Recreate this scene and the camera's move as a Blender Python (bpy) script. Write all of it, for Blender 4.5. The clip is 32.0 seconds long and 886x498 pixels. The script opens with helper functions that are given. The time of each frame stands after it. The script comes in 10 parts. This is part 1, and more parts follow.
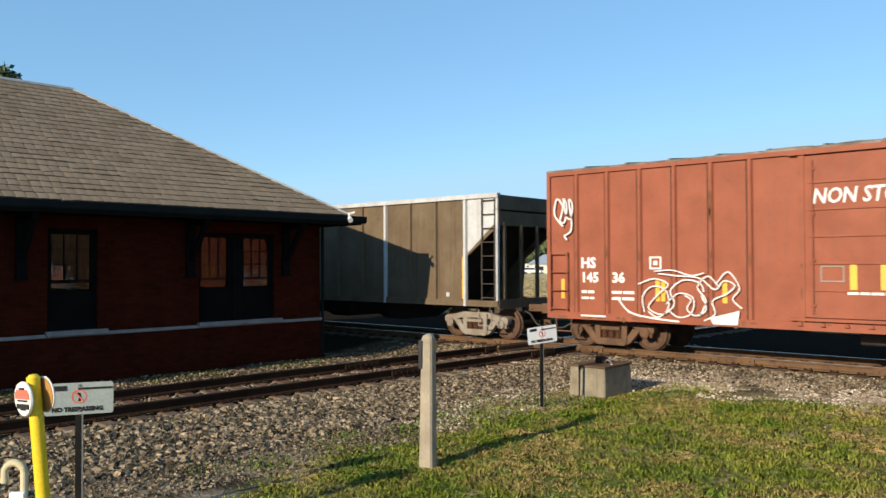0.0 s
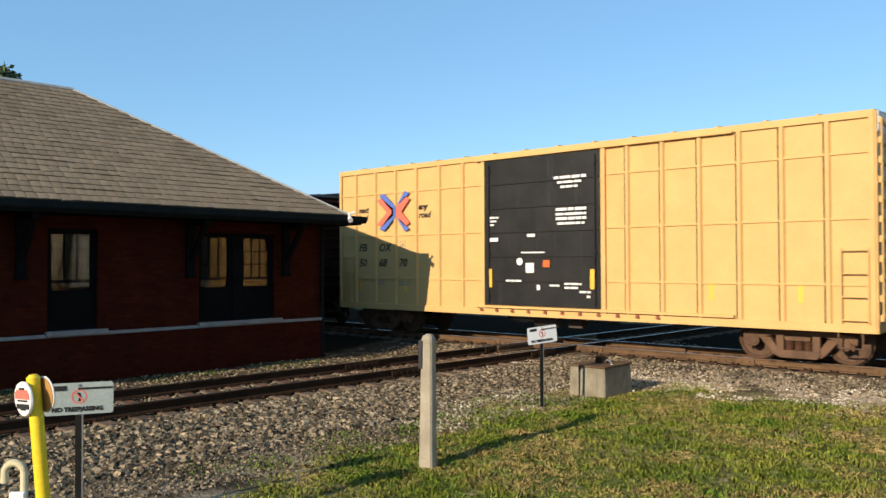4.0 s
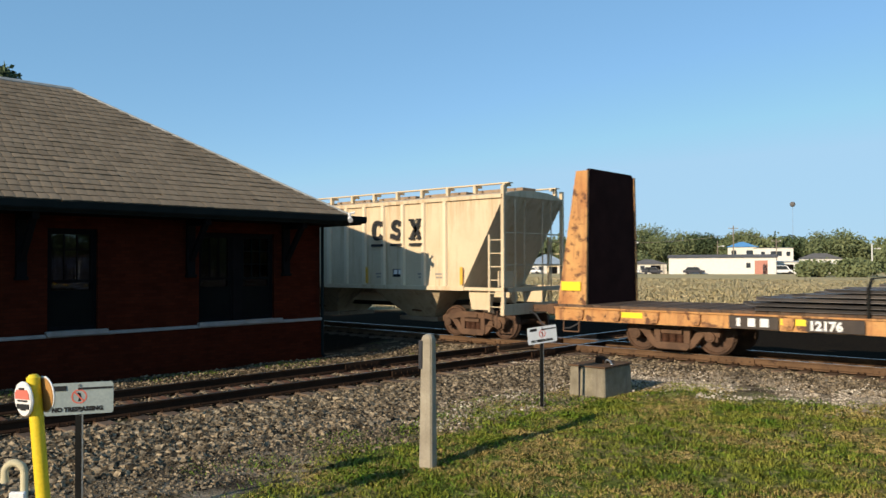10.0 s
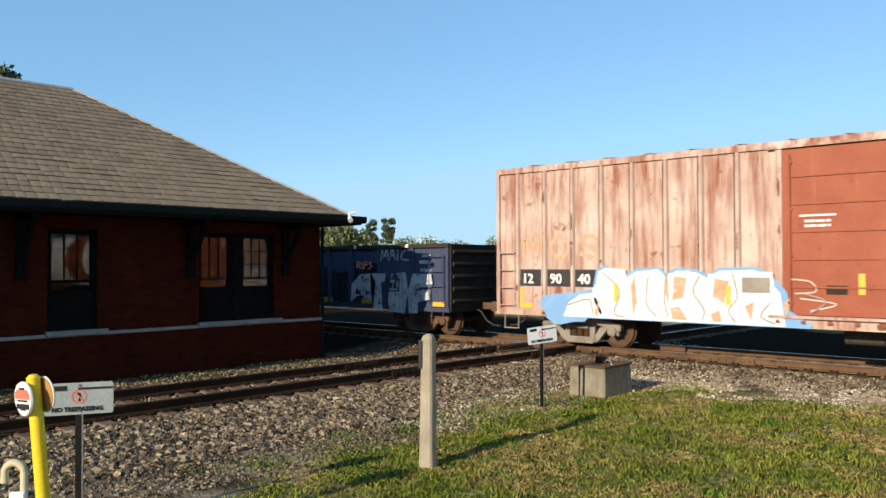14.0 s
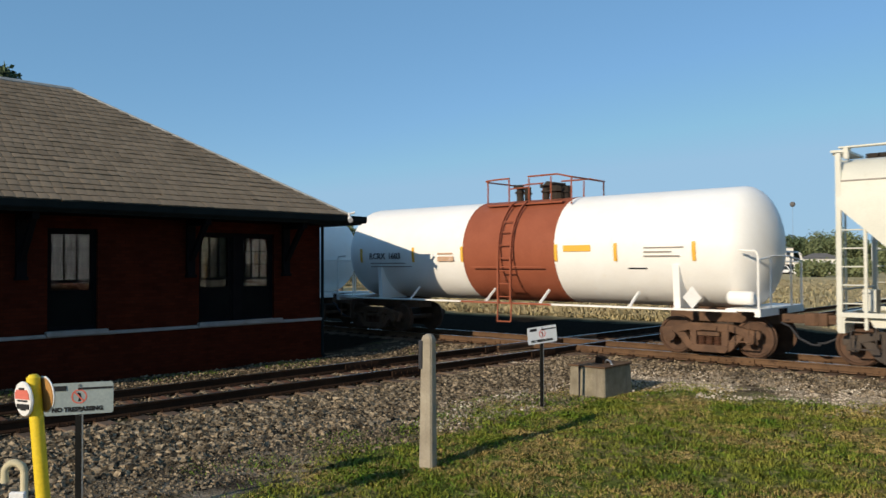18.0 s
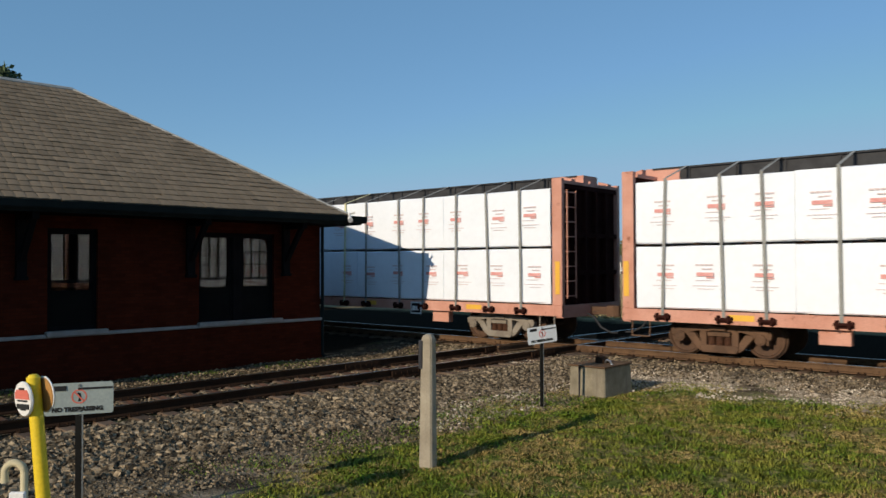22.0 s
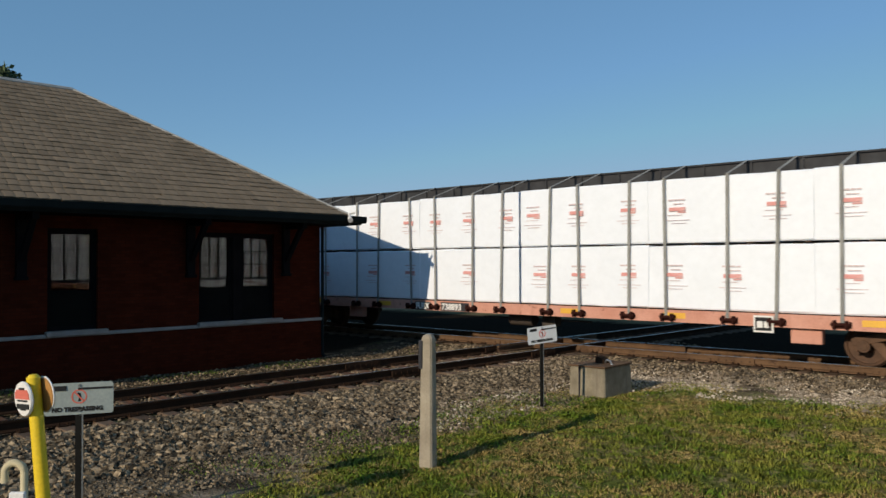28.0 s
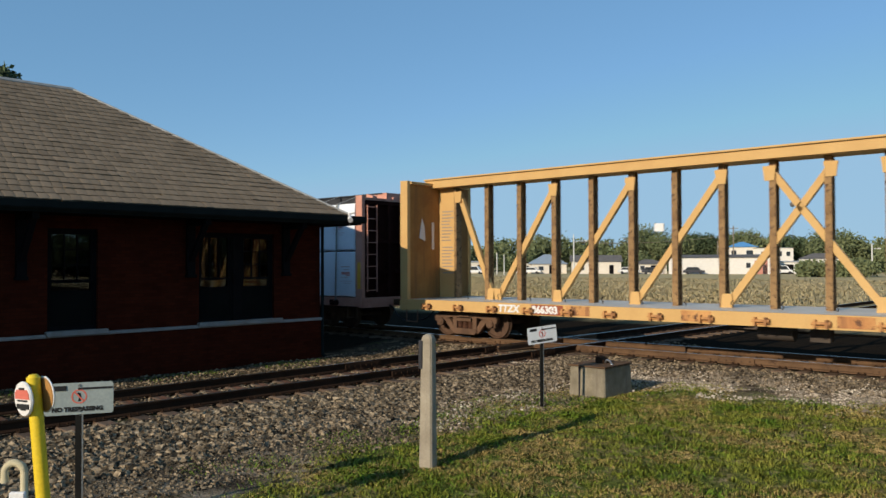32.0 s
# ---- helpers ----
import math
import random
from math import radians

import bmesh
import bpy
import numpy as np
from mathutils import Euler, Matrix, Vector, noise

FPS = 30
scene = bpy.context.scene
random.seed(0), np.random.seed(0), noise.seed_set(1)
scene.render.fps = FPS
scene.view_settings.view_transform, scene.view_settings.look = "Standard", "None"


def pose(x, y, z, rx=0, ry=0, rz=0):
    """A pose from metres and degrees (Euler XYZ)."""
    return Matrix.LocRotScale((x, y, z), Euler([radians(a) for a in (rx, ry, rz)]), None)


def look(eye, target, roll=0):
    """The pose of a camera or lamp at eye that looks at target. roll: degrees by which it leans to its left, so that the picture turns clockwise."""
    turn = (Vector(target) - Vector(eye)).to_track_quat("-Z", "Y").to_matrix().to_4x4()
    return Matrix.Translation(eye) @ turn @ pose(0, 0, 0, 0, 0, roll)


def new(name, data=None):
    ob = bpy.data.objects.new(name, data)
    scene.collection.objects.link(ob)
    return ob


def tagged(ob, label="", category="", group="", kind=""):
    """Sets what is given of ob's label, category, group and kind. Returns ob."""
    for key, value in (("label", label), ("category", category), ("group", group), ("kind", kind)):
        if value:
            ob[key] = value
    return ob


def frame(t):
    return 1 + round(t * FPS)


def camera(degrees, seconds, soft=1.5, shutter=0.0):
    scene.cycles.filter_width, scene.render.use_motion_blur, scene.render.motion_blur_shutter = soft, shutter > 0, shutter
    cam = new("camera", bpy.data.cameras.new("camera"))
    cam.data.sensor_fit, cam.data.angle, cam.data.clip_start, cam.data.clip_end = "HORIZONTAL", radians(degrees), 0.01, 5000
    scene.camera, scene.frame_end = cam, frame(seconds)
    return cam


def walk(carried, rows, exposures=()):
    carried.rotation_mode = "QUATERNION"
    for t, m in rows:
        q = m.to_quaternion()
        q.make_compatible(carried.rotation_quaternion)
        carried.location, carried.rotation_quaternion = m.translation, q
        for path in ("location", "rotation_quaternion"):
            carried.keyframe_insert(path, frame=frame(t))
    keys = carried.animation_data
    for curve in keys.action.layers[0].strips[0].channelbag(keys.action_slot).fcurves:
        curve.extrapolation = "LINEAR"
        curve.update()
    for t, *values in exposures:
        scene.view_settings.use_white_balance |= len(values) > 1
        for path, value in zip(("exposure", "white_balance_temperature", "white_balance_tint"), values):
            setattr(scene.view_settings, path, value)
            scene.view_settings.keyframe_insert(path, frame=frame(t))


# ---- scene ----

# ---------------- camera and train speed ----------------
EYE = Vector((0.0, -18.679, 2.150))
AZ, TILT = radians(48.831), radians(1.074)
AIM = EYE + 20 * Vector((-math.cos(AZ) * math.cos(TILT), math.sin(AZ) * math.cos(TILT), math.sin(TILT)))
cam = camera(59.0, 32.0, soft=1.5, shutter=0.12)
walk(cam, [(0.0, look(EYE, AIM, -0.204)), (32.0, look(EYE, AIM, -0.204))],
     exposures=[(t, e + 0.32, 5950 if t < 15 else 5780, 10) for t, e in ((0.0, 0.12), (4.0, 0.12), (6.0, 0.0), (7.0, -0.24), (8.0, -0.24), (9.5, -0.2), (11.0, 0.10), (14.0, 0.12), (16.5, -0.40), (19.0, -0.42), (20.0, -0.50), (22.0, -0.60), (28.0, -0.70), (31.0, -0.70), (32.0, -0.44))])


def gone(t):
    """Metres that the train has run towards -x at t seconds."""
    u = t - 16.0
    return 10.607 * t - 0.002375 * u * u - 0.000008 * u ** 3


# ---------------- light ----------------
SUN_UP = radians(20.4)
world = bpy.data.worlds.new("world")
scene.world = world
world.use_nodes = True
wn = world.node_tree
sky = wn.nodes.new("ShaderNodeTexSky")
sky.sky_type = "NISHITA"
sky.sun_disc = False
sky.sun_elevation = SUN_UP
sky.sun_rotation = radians(180)
sky.air_density, sky.dust_density, sky.ozone_density = 1.0, 0.1, 2.8
air = wn.nodes.new("ShaderNodeMix")               # thin even haze over the whole dome
air.data_type = "RGBA"
air.inputs[0].default_value = 0.42
air.inputs[7].default_value = (1.75, 3.55, 4.95, 1)
wn.links.new(sky.outputs[0], air.inputs[6])
band = wn.nodes.new("ShaderNodeMix")              # thick air holds the glow low on the dome down
band.data_type = "RGBA"
band.blend_type = "DARKEN"
band.inputs[0].default_value = 0.9
band.inputs[7].default_value = (3.15, 4.65, 5.7, 1)
wn.links.new(air.outputs[2], band.inputs[6])
wn.links.new(band.outputs[2], wn.nodes["Background"].inputs[0])
wn.nodes["Background"].inputs[1].default_value = 0.120
sun = new("sun", bpy.data.lights.new("sun", "SUN"))
sun.data.energy, sun.data.angle, sun.data.color = 5.0, radians(0.53), (1.0, 0.80, 0.54)
sun.matrix_world = look((0, -60, 40), (0, -60 + math.cos(SUN_UP), 40 - math.sin(SUN_UP)))


# ---------------- materials ----------------
def link(nt, a, b):
    nt.links.new(a, b)


def surf(name, c1, c2, rough=0.6, metal=0.0, nscale=1.5, fine=40.0, rust=None, rust_at=0.62, streak=None, streak_at=0.5, bump=0.15, stretch=(1, 1, 1), spec=None, island=0.0, each=0.0, var=0.15):
    m = bpy.data.materials.new(name)
    m.use_nodes = True
    nt = m.node_tree
    N = nt.nodes
    bs = N["Principled BSDF"]
    co = N.new("ShaderNodeTexCoord")
    mp = N.new("ShaderNodeMapping")
    mp.inputs["Scale"].default_value = stretch
    link(nt, co.outputs["Object"], mp.inputs[0])

    def noise_node(scale, detail, src=mp.outputs[0], ro=0.6):
        n = N.new("ShaderNodeTexNoise")
        n.inputs["Scale"].default_value = scale
        n.inputs["Detail"].default_value = detail
        n.inputs["Roughness"].default_value = ro
        link(nt, src, n.inputs["Vector"])
        return n

    def ramp(src, a, b):
        r = N.new("ShaderNodeMapRange")
        r.inputs[1].default_value, r.inputs[2].default_value = a, b
        link(nt, src, r.inputs[0])
        return r.outputs[0]

    def mix(f, a, b, mode="MIX"):
        x = N.new("ShaderNodeMix")
        x.data_type, x.blend_type = "RGBA", mode
        for s, v in ((x.inputs[0], f), (x.inputs[6], a), (x.inputs[7], b)):
            if isinstance(v, (int, float)):
                s.default_value = v
            elif isinstance(v, tuple):
                s.default_value = (*v, 1)
            else:
                link(nt, v, s)
        return x.outputs[2]

    big = noise_node(nscale, 5)
    fin = noise_node(fine, 3)
    col = mix(ramp(big.outputs[0], 0.35, 0.65), c1, c2)
    if streak:
        sm = N.new("ShaderNodeMapping")
        sm.inputs["Scale"].default_value = (5, 5, 0.35)
        link(nt, co.outputs["Object"], sm.inputs[0])
        st = noise_node(1.0, 5, sm.outputs[0], 0.7)
        col = mix(ramp(st.outputs[0], streak_at, streak_at + 0.22), col, streak)
    if rust:
        rn = noise_node(nscale * 2.3, 8, mp.outputs[0], 0.72)
        col = mix(ramp(rn.outputs[0], rust_at, rust_at + 0.07), col, rust)
    shade = ramp(fin.outputs[0], 0.2, 0.8)
    v = N.new("ShaderNodeMapRange")
    v.inputs[3].default_value, v.inputs[4].default_value = 1 - var, 1 + 0.7 * var
    link(nt, shade, v.inputs[0])
    col = mix(1.0, col, v.outputs[0], "MULTIPLY")
    if island or each:
        g = N.new("ShaderNodeNewGeometry" if island else "ShaderNodeObjectInfo")
        k = N.new("ShaderNodeMapRange")
        amt = island or each
        k.inputs[3].default_value, k.inputs[4].default_value = 1 - amt, 1 + amt
        link(nt, g.outputs["Random Per Island" if island else "Random"], k.inputs[0])
        col = mix(1.0, col, k.outputs[0], "MULTIPLY")
    link(nt, col, bs.inputs["Base Color"])
    rr = N.new("ShaderNodeMapRange")
    rr.inputs[3].default_value, rr.inputs[4].default_value = max(0.05, rough - 0.1), min(1, rough + 0.12)
    link(nt, big.outputs[0], rr.inputs[0])
    link(nt, rr.outputs[0], bs.inputs["Roughness"])
    bs.inputs["Metallic"].default_value = metal
    bs.inputs["Specular IOR Level"].default_value = spec if spec is not None else (0.4 if rough < 0.5 else 0.12)
    if bump:
        b = N.new("ShaderNodeBump")
        b.inputs["Strength"].default_value, b.inputs["Distance"].default_value = bump, 0.02
        link(nt, fin.outputs[0], b.inputs["Height"])
        link(nt, b.outputs[0], bs.inputs["Normal"])
    return m




def stained(m, color, z0, z1, z2, along, at, soft=0.16):
    """Lay a dirt band with an uneven edge over a paint: full at z1, gone at z0 and z2; along stretches its streaks."""
    nt = m.node_tree
    N = nt.nodes
    bs = N["Principled BSDF"]
    base = bs.inputs["Base Color"].links[0].from_socket
    co = N.new("ShaderNodeTexCoord")
    sp = N.new("ShaderNodeSeparateXYZ")
    link(nt, co.outputs["Object"], sp.inputs[0])
    mp = N.new("ShaderNodeMapping")
    mp.inputs["Scale"].default_value = along
    link(nt, co.outputs["Object"], mp.inputs[0])
    no = N.new("ShaderNodeTexNoise")
    no.inputs["Scale"].default_value, no.inputs["Detail"].default_value, no.inputs["Roughness"].default_value = 1.0, 6, 0.65
    link(nt, mp.outputs[0], no.inputs["Vector"])

    def rng(src, a, b):
        r = N.new("ShaderNodeMapRange")
        r.inputs[1].default_value, r.inputs[2].default_value = a, b
        link(nt, src, r.inputs[0])
        return r.outputs[0]

    def times(a, b):
        x = N.new("ShaderNodeMath")
        x.operation = "MULTIPLY"
        link(nt, a, x.inputs[0])
        link(nt, b, x.inputs[1])
        return x.outputs[0]
    band = times(rng(sp.outputs[2], z0, z1), rng(sp.outputs[2], z2, z1 + 0.001))
    mx = N.new("ShaderNodeMix")
    mx.data_type = "RGBA"
    link(nt, times(band, rng(no.outputs[0], at, at + soft)), mx.inputs[0])
    link(nt, base, mx.inputs[6])
    mx.inputs[7].default_value = (*color, 1)
    link(nt, mx.outputs[2], bs.inputs["Base Color"])
    return m


M_RED = surf("oxide_red_paint", (0.29, 0.096, 0.056), (0.235, 0.077, 0.045), 0.55, rust=(0.15, 0.065, 0.042), rust_at=0.64, streak=(0.21, 0.085, 0.055), streak_at=0.55, bump=0.05, var=0.08)
M_BRN = surf("faded_brown_paint", (0.155, 0.117, 0.074), (0.115, 0.083, 0.053), 0.6, rust=(0.135, 0.052, 0.03), rust_at=0.635, streak=(0.095, 0.064, 0.042), streak_at=0.53, bump=0.05, var=0.08)
M_YEL = surf("railcar_yellow_paint", (0.60, 0.385, 0.150), (0.56, 0.35, 0.135), 0.5, streak=(0.48, 0.31, 0.13), streak_at=0.62, bump=0.03, var=0.08)
M_BLACK = surf("black_door_paint", (0.014, 0.014, 0.015), (0.022, 0.021, 0.02), 0.5, streak=(0.035, 0.035, 0.035), streak_at=0.58, bump=0.04, spec=0.2)
M_GREY = surf("dirty_pale_grey_paint", (0.61, 0.57, 0.50), (0.54, 0.50, 0.43), 0.5, rust=(0.36, 0.24, 0.14), rust_at=0.72, streak=(0.45, 0.39, 0.32), streak_at=0.58, bump=0.03, var=0.08)
M_GREYB = stained(stained(surf("grimy_pale_grey_shell", (0.61, 0.57, 0.50), (0.54, 0.50, 0.43), 0.5, streak=(0.47, 0.42, 0.35), streak_at=0.56, bump=0.03, var=0.08), (0.30, 0.20, 0.115), 3.55, 3.84, 4.12, (0.5, 1.0, 3.0), 0.36), (0.46, 0.33, 0.19), 2.5, 3.0, 3.45, (0.45, 0.5, 1.1), 0.52)
M_CREAM = surf("cream_hopper_paint", (0.68, 0.55, 0.37), (0.62, 0.495, 0.325), 0.5, streak=(0.48, 0.335, 0.19), streak_at=0.54, rust=(0.40, 0.25, 0.12), rust_at=0.74, bump=0.03, var=0.08)
M_CREAM = stained(M_CREAM, (0.36, 0.23, 0.115), 2.9, 4.0, 4.3, (5.0, 5.0, 0.5), 0.47, 0.3)
M_CREAMP = surf("clean_cream_post_paint", (0.78, 0.65, 0.46), (0.72, 0.59, 0.41), 0.5, streak=(0.62, 0.48, 0.31), streak_at=0.62, bump=0.02, var=0.06)
M_CREAMD = surf("dusty_hopper_bay_paint", (0.58, 0.46, 0.29), (0.48, 0.37, 0.23), 0.7, streak=(0.34, 0.24, 0.15), streak_at=0.5, bump=0.05)
M_FLAT = surf("worn_yellow_flatcar_paint", (0.60, 0.33, 0.12), (0.44, 0.20, 0.075), 0.6, nscale=1.3, rust=(0.14, 0.07, 0.042), rust_at=0.53, streak=(0.22, 0.10, 0.055), streak_at=0.50)
M_BLUE = surf("dark_blue_gondola_paint", (0.042, 0.058, 0.112), (0.060, 0.072, 0.118), 0.55, rust=(0.055, 0.05, 0.05), rust_at=0.6, streak=(0.11, 0.095, 0.09), streak_at=0.6, bump=0.06)
M_KRUST = surf("bleached_rusting_paint", (0.56, 0.46, 0.40), (0.42, 0.28, 0.225), 0.65, nscale=0.8, rust=(0.24, 0.095, 0.06), rust_at=0.60, streak=(0.25, 0.08, 0.04), streak_at=0.47, bump=0.05)
M_KRUST = stained(M_KRUST, (0.22, 0.065, 0.032), 2.6, 4.4, 4.9, (3.5, 3.5, 0.45), 0.49, 0.16)
M_KDOOR = surf("rust_red_door_paint", (0.33, 0.105, 0.06), (0.28, 0.085, 0.05), 0.6, rust=(0.2, 0.06, 0.03), streak=(0.40, 0.18, 0.11), streak_at=0.62, bump=0.05)
M_WHITE = surf("white_tank_paint", (0.88, 0.86, 0.82), (0.85, 0.82, 0.77), 0.4, streak=(0.74, 0.64, 0.50), streak_at=0.64, bump=0.02, var=0.06)
M_BAND = surf("brown_red_tank_band", (0.30, 0.095, 0.05), (0.26, 0.08, 0.042), 0.5, bump=0.03)
M_HGREY = surf("pale_grey_hopper_paint", (0.66, 0.645, 0.56), (0.61, 0.595, 0.51), 0.45, streak=(0.52, 0.49, 0.41), streak_at=0.64, bump=0.02, var=0.08)
M_HBAY = surf("dusty_grey_bay_paint", (0.40, 0.37, 0.30), (0.30, 0.275, 0.22), 0.7, nscale=2, streak=(0.22, 0.19, 0.15), streak_at=0.55, bump=0.04)
M_PINK = surf("faded_pink_red_frame_paint", (0.62, 0.33, 0.25), (0.52, 0.25, 0.18), 0.6, rust=(0.27, 0.11, 0.07), rust_at=0.6, streak=(0.42, 0.20, 0.14), streak_at=0.58, bump=0.05)
# near-black red: the shade on wagon ends and bulkheads is in this colour
M_MAROON = surf("shade_dark_red_paint", (0.038, 0.014, 0.011), (0.026, 0.010, 0.008), 0.85, bump=0.08, spec=0.03)
M_CHORD = surf("black_top_chord", (0.03, 0.03, 0.032), (0.05, 0.05, 0.052), 0.6, nscale=3, bump=0.08)
M_WRAP = surf("white_lumber_wrap", (0.84, 0.88, 0.95), (0.81, 0.85, 0.92), 0.45, nscale=2.5, fine=6, bump=0.08, var=0.04)
M_STRAP = surf("grey_webbing", (0.22, 0.22, 0.21), (0.30, 0.30, 0.28), 0.8, bump=0.1)
M_STRAPY = surf("yellow_webbing", (0.70, 0.66, 0.40), (0.64, 0.60, 0.34), 0.8, bump=0.1)
M_POSTB = surf("rubbed_brown_steel_post", (0.22, 0.13, 0.06), (0.32, 0.20, 0.09), 0.6, nscale=4, rust=(0.10, 0.055, 0.032), rust_at=0.54)
M_TRUCK = surf("dusty_rusted_cast_steel", (0.155, 0.092, 0.058), (0.10, 0.062, 0.042), 0.85, nscale=3, rust=(0.05, 0.035, 0.028), rust_at=0.58, spec=0.05)
M_TRUCKG = surf("grey_dusted_cast_steel", (0.28, 0.25, 0.21), (0.20, 0.17, 0.14), 0.8, nscale=3, rust=(0.09, 0.06, 0.045), rust_at=0.6)
M_SPRING = surf("rust_red_spring_steel", (0.115, 0.052, 0.030), (0.07, 0.036, 0.023), 0.85, nscale=4)
M_TRUCKD = surf("dark_cast_steel", (0.06, 0.05, 0.045), (0.085, 0.068, 0.055), 0.75, nscale=3)
M_WHEEL = surf("rusty_wheel_steel", (0.12, 0.07, 0.045), (0.08, 0.05, 0.035), 0.65, metal=0.2, nscale=4)
M_TREAD = surf("bright_wheel_tread", (0.45, 0.43, 0.41), (0.35, 0.33, 0.31), 0.3, metal=1.0)
# near-black grime, used as painted shade beside posts and on gondola ends too
M_UNDER = surf("grime_and_shade_dark", (0.03, 0.025, 0.022), (0.05, 0.04, 0.03), 0.85)
M_STEEL = surf("dark_mill_steel", (0.085, 0.08, 0.082), (0.13, 0.115, 0.105), 0.42, metal=0.5, nscale=1.2, rust=(0.15, 0.085, 0.055), rust_at=0.68, each=0.3)
M_INK = surf("black_stencil_paint", (0.02, 0.02, 0.022), (0.035, 0.035, 0.035), 0.7, bump=0)
M_WORNW = surf("worn_white_edge_paint", (0.52, 0.53, 0.54), (0.40, 0.41, 0.42), 0.6, nscale=3, rust=(0.16, 0.13, 0.10), rust_at=0.62, streak=(0.28, 0.27, 0.25), streak_at=0.56, bump=0.02)
M_GINK = surf("grey_stencil_paint", (0.25, 0.22, 0.19), (0.34, 0.30, 0.26), 0.7, bump=0)
M_DINK = surf("worn_dark_stencil_paint", (0.09, 0.08, 0.07), (0.14, 0.125, 0.11), 0.7, bump=0)
M_STAIN = surf("dark_rust_stain", (0.13, 0.06, 0.035), (0.20, 0.095, 0.05), 0.8, nscale=5, bump=0.1)
M_TEAL = surf("washed_teal_spray_paint", (0.36, 0.50, 0.53), (0.48, 0.58, 0.58), 0.6, nscale=2.5, bump=0, rust=(0.44, 0.34, 0.29), rust_at=0.62)
M_SWORN = surf("worn_white_spray_paint", (0.52, 0.53, 0.55), (0.36, 0.37, 0.40), 0.5, bump=0, nscale=1.6, rust=(0.045, 0.055, 0.09), rust_at=0.53, streak=(0.16, 0.17, 0.20), streak_at=0.54)
M_GATE = surf("dusty_brown_gate_steel", (0.36, 0.26, 0.17), (0.25, 0.175, 0.115), 0.75, nscale=3, bump=0.1)
M_STAINR = surf("red_brown_rust", (0.24, 0.085, 0.042), (0.16, 0.06, 0.033), 0.8, nscale=4, rust=(0.10, 0.07, 0.05), rust_at=0.6, bump=0.1)
M_WINK = surf("white_stencil_paint", (0.80, 0.79, 0.77), (0.70, 0.68, 0.66), 0.6, bump=0)
M_RINK = surf("red_print", (0.60, 0.15, 0.11), (0.64, 0.19, 0.14), 0.6, bump=0)
M_PGREY = surf("pale_grey_print", (0.60, 0.49, 0.50), (0.70, 0.58, 0.59), 0.6, bump=0, nscale=9)
M_REFL = surf("yellow_reflector_sheet", (0.80, 0.46, 0.05), (0.72, 0.40, 0.05), 0.4, bump=0)
M_REFLL = surf("bright_yellow_reflector_sheet", (0.85, 0.68, 0.03), (0.82, 0.62, 0.03), 0.4, bump=0)
M_SPINK = surf("pink_spray_paint", (0.80, 0.32, 0.24), (0.76, 0.28, 0.20), 0.5, bump=0)
M_SBLUE = surf("light_blue_spray_paint", (0.22, 0.38, 0.62), (0.18, 0.33, 0.58), 0.5, bump=0, nscale=3, rust=(0.34, 0.42, 0.52), rust_at=0.64)
M_SCYAN = surf("pale_cyan_spray_paint", (0.26, 0.46, 0.58), (0.17, 0.36, 0.50), 0.5, bump=0, nscale=1.6, rust=(0.04, 0.055, 0.10), rust_at=0.51, streak=(0.10, 0.16, 0.24), streak_at=0.53)
M_SWHITE = surf("white_spray_paint", (0.75, 0.76, 0.77), (0.62, 0.62, 0.62), 0.5, bump=0, nscale=2.5, rust=(0.42, 0.31, 0.26), rust_at=0.66)
M_SBLACK = surf("black_spray_paint", (0.03, 0.03, 0.035), (0.05, 0.05, 0.055), 0.6, bump=0)
M_NAVY = surf("navy_panel_paint", (0.03, 0.07, 0.20), (0.04, 0.08, 0.22), 0.5, bump=0)
M_LRED = surf("logo_red_paint", (0.72, 0.16, 0.10), (0.68, 0.15, 0.10), 0.5, bump=0)
M_LBLUE = surf("logo_blue_paint", (0.10, 0.16, 0.48), (0.10, 0.16, 0.45), 0.5, bump=0)
M_ORANGE = surf("orange_placard", (0.75, 0.15, 0.04), (0.7, 0.13, 0.04), 0.5, bump=0)
M_RAIL = surf("rusty_rail_steel", (0.145, 0.086, 0.047), (0.095, 0.056, 0.032), 0.85, nscale=2, rust=(0.07, 0.042, 0.027), rust_at=0.58)
# rail steel darkened for sides turned from the sun, shade in the colour
M_RAILD = surf("shade_dark_rail_steel", (0.045, 0.025, 0.015), (0.028, 0.017, 0.011), 0.85, nscale=2, rust=(0.085, 0.042, 0.022), rust_at=0.66, spec=0.03)
M_RTOP = surf("polished_rail_head", (0.42, 0.40, 0.38), (0.34, 0.31, 0.28), 0.28, metal=1.0, nscale=3)
M_TIE = surf("weathered_timber_tie", (0.15, 0.105, 0.07), (0.085, 0.06, 0.045), 0.9, nscale=3, stretch=(1, 0.2, 1), rust=(0.17, 0.075, 0.04), rust_at=0.56, each=0.3, bump=0.5)
M_STONE = surf("ballast_stone", (0.30, 0.232, 0.148), (0.030, 0.023, 0.016), 0.9, nscale=13, fine=60, island=0.8)
M_CHIP = surf("limestone_chip", (0.62, 0.54, 0.43), (0.22, 0.17, 0.115), 0.9, nscale=1.6, fine=60, island=0.5)
M_CONC = surf("weathered_concrete", (0.38, 0.33, 0.25), (0.28, 0.24, 0.18), 0.9, nscale=3, streak=(0.24, 0.21, 0.17), streak_at=0.58, bump=0.4)
M_GALV = surf("galvanised_steel", (0.42, 0.42, 0.42), (0.34, 0.34, 0.35), 0.4, metal=0.8)
